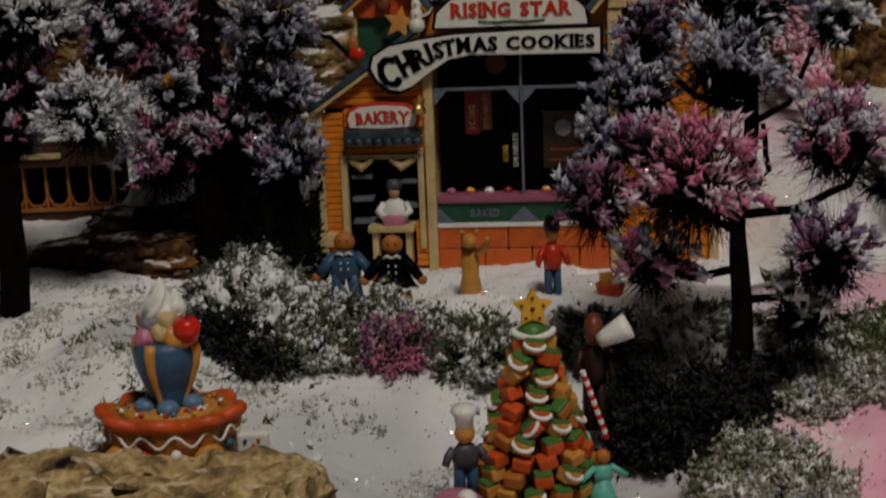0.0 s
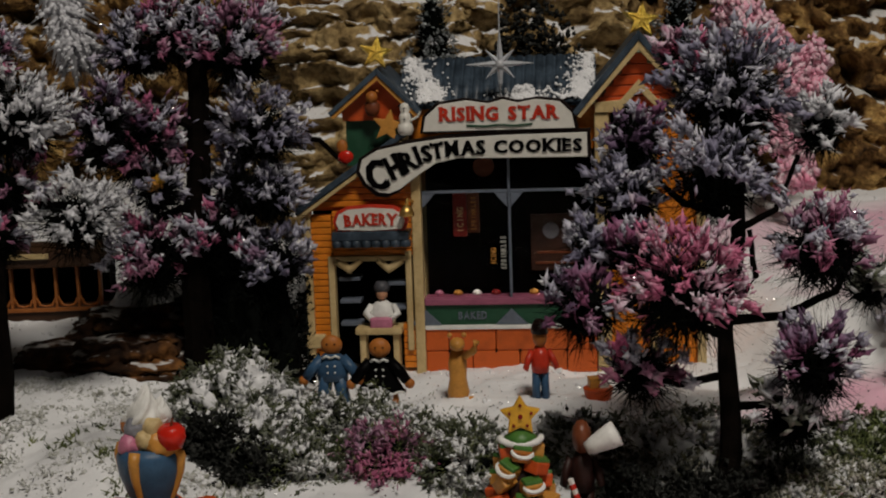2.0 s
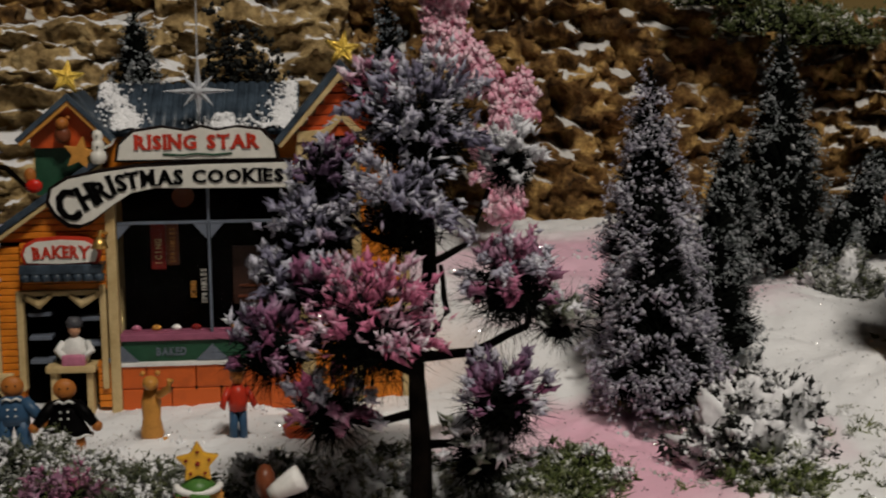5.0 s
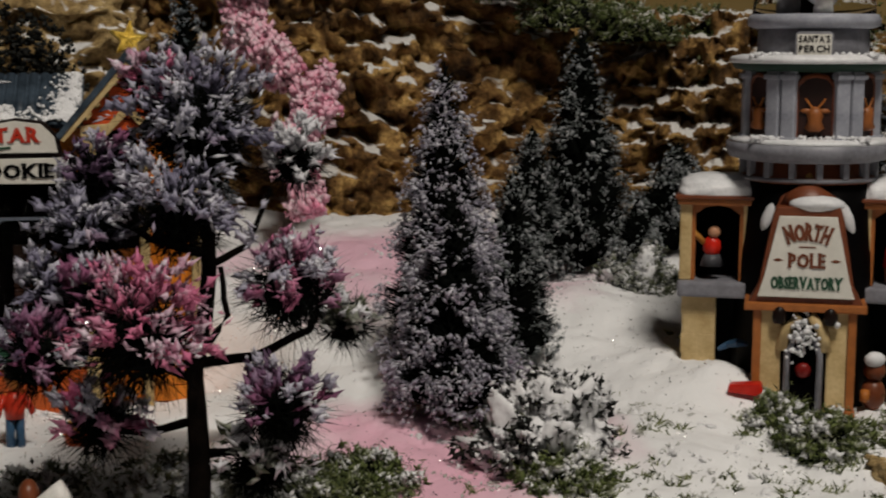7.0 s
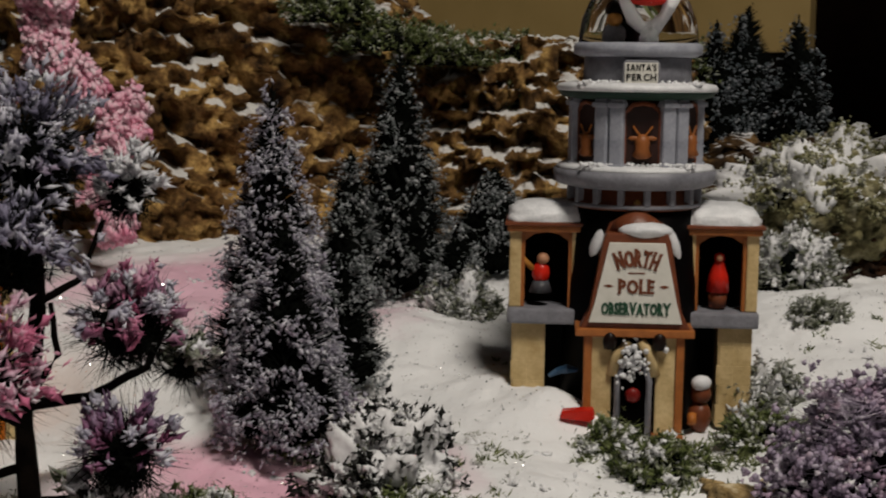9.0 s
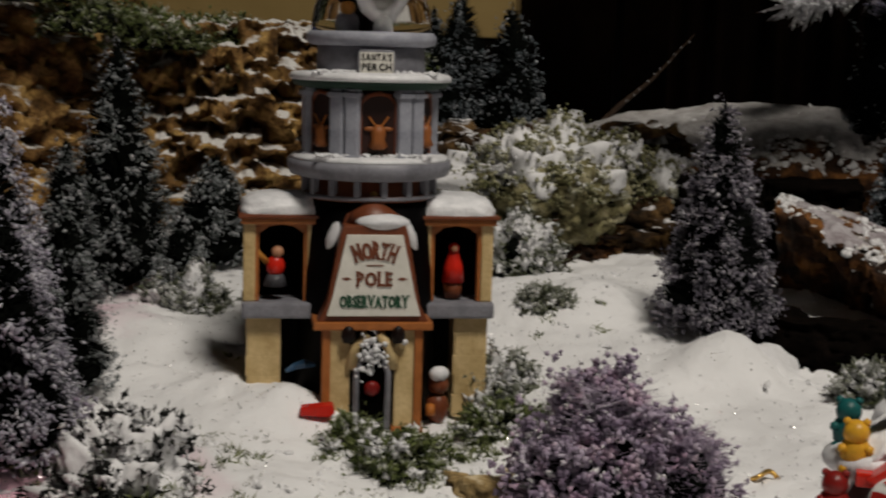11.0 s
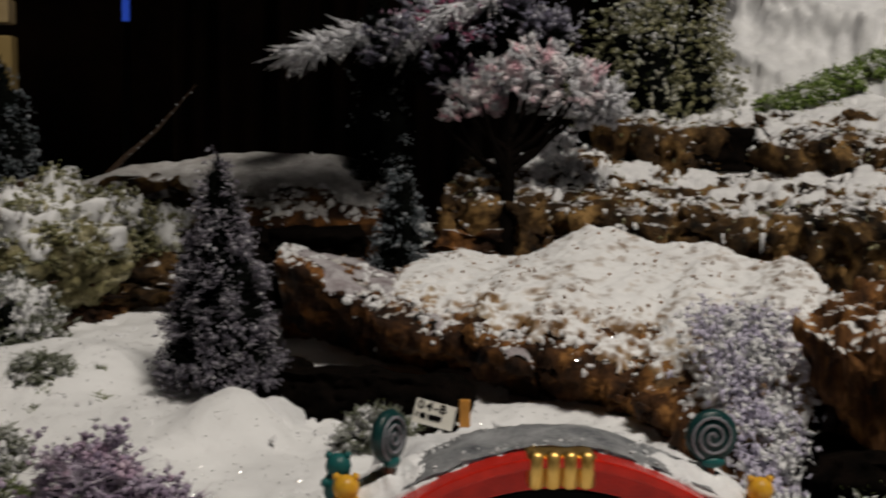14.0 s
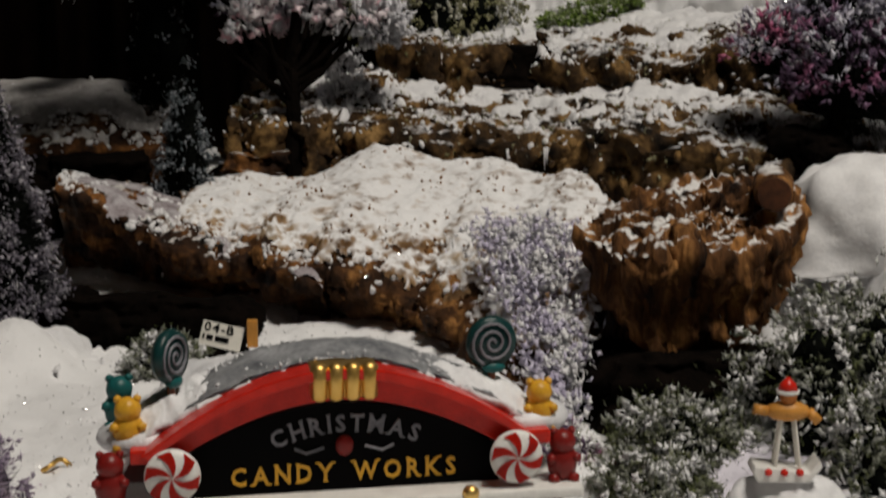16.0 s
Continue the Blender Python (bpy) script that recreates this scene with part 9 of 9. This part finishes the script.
def sundae():
    at = (-0.218, 0.424, -0.1085)
    t = thing("sundae_ornament", at, 22, "resin ice-cream sundae ornament on a gingerbread dish", "ornament")
    n = 48
    dish = bmesh.new()
    prof = [(0.019, 0.0), (0.0225, 0.004), (0.0238, 0.011), (0.0250, 0.0175), (0.0228, 0.0205), (0.016, 0.0190), (0.010, 0.0180)]
    rings = []
    for r, z in prof:
        rings.append([dish.verts.new(((r + 0.0021 * math.cos(8 * 2 * math.pi * k / n)) * math.cos(2 * math.pi * k / n), (r + 0.0021 * math.cos(8 * 2 * math.pi * k / n)) * 0.8 * math.sin(2 * math.pi * k / n), z)) for k in range(n)])
    for a, b in zip(rings, rings[1:]):
        for k in range(n):
            dish.faces.new((a[k], a[(k + 1) % n], b[(k + 1) % n], b[k]))
    dish.faces.new(rings[0][::-1])
    dish.faces.new(rings[-1])
    d = part("dish", dish, GINGER, t, "scalloped gingerbread dish", True)
    lobes = [2 * math.pi * k / 72 for k in range(73)]
    part("rim", tube([((0.0243 + 0.0024 * math.cos(8 * a)) * math.cos(a), (0.0243 + 0.0024 * math.cos(8 * a)) * 0.8 * math.sin(a), 0.0182 + 0.0010 * math.cos(8 * a)) for a in lobes], 0.0026, 8), REDORANGE, d, "thick wavy red-orange rim", True)
    g = rng_of(12)
    for m in (YELLOW, PALEBLUE, RED, WHITE):
        a, r = g.random(14) * 6.283, 0.011 + 0.009 * g.random(14)
        part("sprinkles", scatter("sprinkles", CRUMB, np.stack([r * np.cos(a), 0.8 * r * np.sin(a), 0.0210 + 0 * a], -1), 0.0008 * (0.6 + g.random(14)), g), m, d, "coloured sugar")
    part("cream", lathe([(0.0210, 0.0196), (0.016, 0.0205), (0.009, 0.0212)], 28, squash=0.8), CARAMEL, d, "caramel sauce in the dish", True)
    pts = [(0.0254 * math.cos(a), 0.0206 * math.sin(a), 0.0125 + 0.0022 * math.sin(13 * a)) for a in [2 * math.pi * k / 90 for k in range(91)]]
    part("icing", tube(pts, 0.0006, 5), WHITE, d, "wavy white icing line", True)
    for k, m in enumerate((YELLOW, BLUE, RED, WHITE, YELLOW, BLUE)):
        a = radians(200 + 28 * k)
        part("candy", ball((0.0245 * math.cos(a), 0.0200 * math.sin(a), 0.0075), 0.0021, 2), m, d, "round candy", True)
    for s in (-1, 1):
        part("foot", ball((s * 0.0165, -0.013, 0.003), 0.0066, 2, (1, 1, 1.15)), CARAMEL, d, "caramel foot", True)
    side = [(0.0080, 0.0200), (0.0066, 0.0245), (0.0092, 0.0300), (0.0116, 0.0370), (0.0122, 0.0430), (0.0108, 0.0465)]
    cup = part("cup", lathe(side, 32), BLUE, t, "slate-blue goblet", True)
    for k in range(4):
        a = radians(-104 + 90 * k)
        part("rib", tube([((r + 0.0001) * math.cos(a), (r + 0.0001) * math.sin(a), z) for r, z in side], [0.0012, 0.0010, 0.0012, 0.0017, 0.0022, 0.0022], 8), CARAMEL, cup, "orange caramel rib", True)
    for k in range(5):
        a = radians(-90 + 72 * k + 10)
        part("petal", ball((0.0090 * math.cos(a), 0.0090 * math.sin(a), 0.0218), 0.0050, 2, (0.9, 0.9, 0.7)), PALEBLUE, cup, "pale blue foot petal", True)
    for x, y, z, r, m, l in ((-0.0062, -0.004, 0.0475, 0.0046, PINK, "pink scoop"), (0.0052, -0.003, 0.0480, 0.0066, CARAMEL, "caramel scoop"), (0.0, 0.005, 0.0500, 0.0072, CARAMEL, "caramel scoop"), (-0.0035, -0.002, 0.0535, 0.0048, GREY, "pale blue scoop"),
                             (0.0030, -0.004, 0.0540, 0.0040, CREAM, "lemon scoop"), (-0.0060, 0.002, 0.0535, 0.0045, GINGER, "ginger scoop"), (0.0005, -0.005, 0.0500, 0.0042, CREAM, "cream scoop"), (0.0045, 0.001, 0.0575, 0.0042, WHITE, "white scoop")):
        bm = bmesh.new()
        bmesh.ops.create_icosphere(bm, subdivisions=4, radius=r, matrix=Matrix.Translation((x, y, z)))
        part("scoop", weathered(bm, r * 0.20, 170, 10 * z), m, t, l, True)
    for x, y, z, h, w in ((-0.0010, -0.001, 0.0535, 0.0165, 0.0062), (-0.0052, 0.0005, 0.0530, 0.0105, 0.0046), (0.0040, 0.001, 0.0540, 0.0110, 0.0046)):
        bm, rings = bmesh.new(), []
        for k in range(15):
            u = k / 14
            r = w * (1 - u) ** 0.75 * (0.75 + 0.5 * min(1, 4 * u)) * 0.85 + 0.0002
            rings.append([bm.verts.new((x + 0.0012 * u * u + r * (1 + 0.20 * math.cos(5 * (a - 2.6 * u))) * math.cos(a), y + r * (1 + 0.20 * math.cos(5 * (a - 2.6 * u))) * math.sin(a), z + h * u)) for a in [2 * math.pi * i / 30 for i in range(30)]])
        for p, q in zip(rings, rings[1:]):
            for i in range(30):
                bm.faces.new((p[i], p[(i + 1) % 30], q[(i + 1) % 30], q[i]))
        bm.faces.new(rings[0][::-1])
        bm.faces.new(rings[-1])
        part("whipped_cream", bm, WHITE, t, "white whipped cream peak", True)
    ch = part("cherry", lathe([(0.0008, 0.0405), (0.0036, 0.0415), (0.0052, 0.0450), (0.0050, 0.0485), (0.0030, 0.0503), (0.0008, 0.0496)], 22, (0.0100, -0.006, 0.0055)), RED, t, "glossy red cherry", True)
    part("stem", tube([(0.0100, -0.006, 0.0552), (0.0107, -0.006, 0.0580)], 0.0005, 5), BROWN, ch)
    return t


sundae()
cb = thing("sprinkle_cookie", (-0.186, 0.430, -0.1045), 30, "white iced biscuits with coloured sprinkles on the stone", "biscuit")
part("biscuit", box(-0.006, 0.006, -0.002, 0.002, 0.0, 0.0075, 0.0012), WHITE, cb)
for k, (x, z, m) in enumerate(((-0.003, 0.005, BLUE), (0.002, 0.0055, YELLOW), (0.0, 0.003, RED), (0.004, 0.0025, MINTGREEN))):
    part("sprinkle", ball((x, -0.0022, z), 0.0009, 1), m, cb)


def cookie_tree():
    at = (-0.0935, 0.480, -0.1295)
    t = thing("cookie_tree", at, 24, "gingerbread cookie tree with green and white icing", "ornament")
    H = 0.066
    # core colour carries the shade of the gaps between biscuits
    part("core", lathe([(0.0185, 0.0), (0.0135, 0.02), (0.0070, 0.045), (0.0035, H)], 18), WINEBROWN, t, "gingerbread core coloured dark for the gaps between biscuits", True)
    base = box(-0.0036, 0.0036, -0.0034, 0.0030, -0.0026, 0.0024, 0.0009)
    bmesh.ops.recalc_face_normals(base, faces=base.faces)
    biscuit = bpy.data.meshes.new("biscuit")
    base.to_mesh(biscuit)
    base.free()
    biscuit.materials.append(GINGER)
    red = biscuit.copy()
    red.materials.clear()
    red.materials.append(REDORANGE)
    tan = biscuit.copy()
    tan.materials.clear()
    tan.materials.append(CARAMEL)
    green = bpy.data.meshes.new("icing")
    own = box(-0.0035, 0.0035, -0.0031, 0.0020, 0.0014, 0.0036, 0.0009)
    own.to_mesh(green)
    own.free()
    green.materials.append(LEAFGREEN)
    own = tube([(0.0039 * math.cos(a), -0.0020 + 0.0028 * math.sin(a), 0.0016 - 0.0014 * abs(math.sin(a))) for a in [math.pi + math.pi * k / 10 for k in range(11)]], [0.0004] + [0.0008] * 9 + [0.0004], 6)
    white = bpy.data.meshes.new("icing")
    own.to_mesh(white)
    own.free()
    white.materials.append(WHITE)
    g = rng_of(3)
    for j in range(11):
        z = 0.0028 + j * 0.0059
        r = 0.0215 * (1 - z / (H + 0.006)) + 0.0015
        n = max(4, int(round(2 * math.pi * r / 0.0096)))
        for k in range(n):
            a = 360 * (k + 0.5 * (j % 2)) / n + g.random() * 6
            me = (biscuit, red, tan)[int(g.integers(3))]
            o = part("biscuit", me, GINGER, t)
            rr = r + 0.0016 * (g.random() - 0.3)
            o.matrix_local = pose(rr * math.cos(radians(a)), rr * math.sin(radians(a)), z + 0.0012 * (g.random() - 0.5), 8, 0, a + 90) @ pose(0, 0, 0, 0, float(g.normal() * 18), 0)
            q = g.random()
            if q < 0.50:
                part("icing", green, LEAFGREEN, o)
            if q < 0.26:
                part("icing", white, WHITE, o)
    st = part("star", prism(star_outline(0.0078, 0.0042), -0.0016, 0.0016, 0.0007), YELLOW, t, "golden star biscuit with dots")
    st.matrix_local = pose(0, -0.001, H + 0.0085)
    for k in range(5):
        a = radians(90 + 72 * k)
        part("dot", ball((0.0042 * math.cos(a), -0.0018, 0.0042 * math.sin(a)), 0.0007, 1), DEEPRED, st)
    part("dot", ball((0, -0.0018, 0), 0.0010, 1), DEEPRED, st)
    part("collar", tube([(0.0075 * math.cos(a), -0.001 + 0.0045 * math.sin(a), H + 0.0005 - 0.0018 * abs(math.sin(a))) for a in [math.pi + math.pi * k / 12 for k in range(13)]], 0.0013, 7), WHITE, t, "white icing collar", True)
    part("collar", lathe([(0.006, H - 0.002), (0.0065, H), (0.003, H + 0.003)], 14), LEAFGREEN, t, "green icing collar", True)
    return t


cookie_tree()
COOKS = "figures round the cookie tree"
doll((-0.1135, 0.460, -0.1235), 35, 0.0305, BLUE, DARKGREY, CARAMEL, WHITE, "gingerbread cook figurine in blue with a white hat", 0.2, group=COOKS, tall_hat=True)
# body colours darkened to hold the tree's shade on this figure
doll((-0.0805, 0.510, -0.110), 20, 0.050, WINEBROWN, WINEBROWN, BROWN, None, "gingerbread figurine coloured dark for the shade behind the cookie tree", 0.1, group=COOKS, slim=0.6)
hat = lathe([(0.0030, 0.0), (0.0042, 0.004), (0.0058, 0.012), (0.0062, 0.016), (0.0010, 0.0165)], 16)
hat.transform(pose(0, 0, 0, 0, 62, 0) @ Matrix.Diagonal((0.82, 0.82, 0.82, 1)))
solo("baker_hat", hat, WHITE, (-0.0765, 0.5040, -0.0730), 20, "white baker's hat tilted on the dark figurine", "hat", COOKS, smooth=True)
doll((-0.0665, 0.478, -0.1265), 40, 0.022, MINTGREEN, MINTGREEN, GINGER, None, "gingerbread child figurine in a mint dress", 0.8, True, group=COOKS)
cn = thing("candy_cane", (-0.0688, 0.4898, -0.1060), 25, "red and white striped candy cane pole", "candy cane")
for k in range(14):
    part("stripe", tube([(-0.00062 * k, 0, 0.0019 * k), (-0.00062 * (k + 1), 0, 0.0019 * (k + 1))], 0.0011, 8), (RED, WHITE)[k % 2], cn)
many("hat_figurine", [(lathe([(0.009, 0.0), (0.010, 0.003), (0.006, 0.006)], 14), PINK), (ball((0.004, 0, 0.004), 0.004, 2), WHITE)], (-0.112, 0.448, -0.124), 0, "pink and white sugar roses on the snow", "figurine", COOKS)


def tram():
    t = thing("toy_tram", (-0.468, 0.668, -0.083), 26, "dark wooden toy tram with rounded windows in the shade", "toy tram")
    W = plain("dark_tram_wood", (0.05, 0.022, 0.01), 0.45)
    part("body", box(-0.06, 0.036, -0.002, 0.03, 0.0, 0.016, 0.001), W, t, "dark brown tram side")
    part("trim", box(-0.06, 0.036, -0.004, 0.0, 0.0130, 0.0152, 0.0004), WOODORANGE, t, "tan waist rail")
    part("back", box(-0.06, 0.036, 0.010, 0.03, 0.016, 0.044), DARKWIN, t, "black block for the unlit tram inside")
    for k in range(8):
        x = -0.058 + k * 0.0130
        part("post", box(x - 0.0008, x + 0.0008, -0.003, 0.001, 0.015, 0.040, 0.0003), WOODORANGE, t)
        if k < 7:
            part("arch", tube([(x, -0.001, 0.022), (x + 0.003, -0.001, 0.0165), (x + 0.0065, -0.001, 0.0155), (x + 0.010, -0.001, 0.0165), (x + 0.013, -0.001, 0.022)], 0.0009, 5), WOODORANGE, t)
    part("roof", prism([(-0.064, 0.040), (-0.064, 0.044), (-0.055, 0.050), (0.030, 0.050), (0.039, 0.044), (0.039, 0.040)], -0.010, 0.034, 0.001), W, t, "dark tram roof")
    part("roof_edge", box(-0.040, 0.006, -0.0125, -0.0095, 0.0455, 0.0485, 0.0004), CREAM, t, "pale roof board")
    for x in (-0.04, 0.016):
        part("wheel", lathe([(0.006, -0.002), (0.007, 0), (0.006, 0.002)], 16), BLACKTRIM, t, smooth=True).matrix_local = pose(x, 0.0, 0.0, 90)
    return t


tram()
many("bird_figurine", [(ball((0, 0, 0), 0.0048, 2, (1.2, 0.8, 0.9)), CARAMEL), (ball((0.004, 0, 0.003), 0.0030, 2), YELLOW)], (-0.345, 0.612, 0.012), 0, "small orange bird perched in the dark tree", "figurine")
many("gold_ornament", [(tube([(0.006 * math.cos(a), 0.003 * math.sin(2 * a), 0.004 + 0.003 * math.sin(a)) for a in [0.52 * k for k in range(13)]], 0.0012, 6), GOLD)], gz(0.368, 0.655), 0, "twisted gold wire ornament lying in the snow", "ornament")

# black curtain behind the right half of the display
cv, cf = [], []
for j in range(2):
    for i in range(120):
        u = i / 119
        cv.append(((u - 0.5) * 0.56, 0.012 * math.sin(u * 55) + 0.006 * math.sin(u * 131), -0.12 + 0.75 * j))
cf = [(i, i + 1, 120 + i + 1, 120 + i) for i in range(119)]
bm = bmesh.new()
bm.from_mesh(mesh_of("curtain", cv, cf))
bmesh.ops.solidify(bm, geom=bm.faces[:], thickness=0.002)
solo("curtain", bm, DARKCLOTH, (0.875, 1.315, 0), -24, "almost black folded curtain behind the display", "curtain", smooth=True)
ck = thing("twig", (0.505, 1.294, 0.030), 0, "thin bare brown twig with glittering drops in the dark", "twig")
part("stem", tube([(0, 0, 0), (0.018, -0.002, 0.018), (0.045, -0.004, 0.040), (0.063, -0.006, 0.060), (0.081, -0.007, 0.080)], [0.0030, 0.0022, 0.0014, 0.0008, 0.0004], 7), plain("dark_twig_bark", (0.035, 0.018, 0.009), 0.7), ck)
for k in range(10):
    u = 0.25 + 0.075 * k
    part("drop", ball((0.081 * u + 0.001 * math.sin(k * 2.3), -0.009, 0.080 * u + 0.0008 * math.cos(k * 1.7)), 0.0007, 1), FROSTED, ck)


lb = thing("hanging_lamp", (0.535, 1.990, 0.218), 0, "small bright bulb on a cord in the shop behind", "lamp")
glow, gn, gl, gb = node_mat("bulb_glow")
gb.inputs["Emission Color"].default_value = (1.0, 0.95, 0.85, 1)
gb.inputs["Emission Strength"].default_value = 6.0
part("bulb", ball((0, 0, 0), 0.0065, 2), glow, lb, "glowing bulb", True)
part("cord", tube([(0, 0, 0.006), (0.0, 0, 1.98)], 0.002, 6), BLACKTRIM, lb)
bl = thing("light_tube", (0.735, 1.900, 0.145), 0, "slim blue glowing tube in the dark shop behind", "lamp")
blue, gn, gl, gb = node_mat("blue_glow")
gb.inputs["Base Color"].default_value = (0.02, 0.05, 0.3, 1)
gb.inputs["Emission Color"].default_value = (0.05, 0.15, 1.0, 1)
gb.inputs["Emission Strength"].default_value = 0.32
part("tube", lathe([(0.005, 0.0), (0.005, 0.20)], 10, (0, 0, 0.05)), blue, bl, "glowing blue tube", True)
part("foot", tube([(0, 0, -0.44), (0, 0, 0.05)], 0.006, 8), BLACKTRIM, bl)


def ground_litter():
    g = rng_of(90)
    # glitter grains on snow and foliage height, and small green sprigs
    n = 2600
    x, y = g.random(n) * 1.5 - 0.55, 0.33 + g.random(n) * 0.85
    p = np.array([(a, b, ground_z(a, b) + 0.0008) for a, b in zip(x, y)])
    me = scatter("glitter", CHIP, p, 0.00055 + 0.0004 * g.random(n), g)
    me.materials.append(surface("glitter", (0.8, 0.8, 0.85), (0.95, 0.95, 1.0), 50, 0.12, 0.0, 1.0))
    tagged(new("glitter", me), "grains of silver glitter strewn over the snow", "glitter", kind="stuff")
    n = 1700
    x, y = g.random(n) * 1.45 - 0.5, 0.36 + g.random(n) * 0.75
    p = np.array([(a, b, ground_z(a, b) - 0.0008) for a, b in zip(x, y)])
    p = thinned(p, 26.0, -0.05, 3)
    p = clustered(g, p, 0.0042, 6) * [1, 1, 0] + np.repeat(p, 6, 0) * [0, 0, 1]
    me = scatter("snow_crumbs", PUFF, p, 0.0007 + 0.0015 * g.random(len(p)) ** 2, g, (1.4, 1.2, 0.6))
    me.materials.append(FLUFF)
    tagged(new("snow_crumbs", me), "loose crumbs of artificial snow", "snow", kind="stuff")
    n = 5200
    x = np.concatenate([g.random(n) * 0.36 - 0.45, g.random(n // 12) * 0.24 + 0.04])
    y = np.concatenate([0.40 + g.random(n) * 0.20, 0.62 + g.random(n // 12) * 0.12])
    p = np.array([(a, b, ground_z(a, b) + 0.0002) for a, b in zip(x, y)])
    p = thinned(p, 30.0, 0.08, 8)
    p = clustered(g, p, 0.0026, 6) * [1, 1, 0] + np.repeat(p, 6, 0) * [0, 0, 1]
    me = scatter("moss_lace", SHARD, p, 0.0006 + 0.0016 * g.random(len(p)) ** 2, g, (1.2, 1.0, 0.8))
    me.materials.append(mixed("snow_flecked_lace", [(0.20, 0.20, 0.15), (0.40, 0.40, 0.35), (0.60, 0.60, 0.58), (0.78, 0.78, 0.78)], 30, island=0.5))
    tagged(new("moss_lace", me), "thin lace of grey-green moss lying on the snow", "moss", kind="stuff")
    spots = [(-0.27, 0.47), (-0.30, 0.50), (-0.25, 0.56), (0.02, 0.62), (0.10, 0.66), (0.13, 0.63), (0.06, 0.70), (0.24, 0.70), (0.29, 0.75), (0.27, 0.71), (0.33, 0.87), (0.21, 0.67), (0.18, 0.66), (-0.22, 0.50), (-0.02, 0.63), (0.16, 0.84), (0.74, 0.78), (0.56, 0.47), (0.08, 0.68), (0.12, 0.70), (0.20, 0.71), (0.25, 0.73), (-0.28, 0.52), (-0.33, 0.50), (0.14, 0.66), (0.23, 0.68)]
    roots, tips = [], []
    for sx, sy in spots:
        for _ in range(6):
            a, b = sx + g.normal() * 0.018, sy + g.normal() * 0.014
            for _ in range(14):
                c, d = a + g.normal() * 0.0022, b + g.normal() * 0.0022
                z = ground_z(c, d)
                roots.append((c, d, z - 0.0005))
                tips.append((c + g.normal() * 0.0022, d + g.normal() * 0.0022, z + 0.0008 + 0.0028 * g.random()))
    me = spikes("grass", roots, tips, 0.0006)
    me.materials.append(SPRIG)
    tagged(new("grass", me), "sparse green sprigs poking out of the snow", "grass", kind="stuff")


ground_litter()
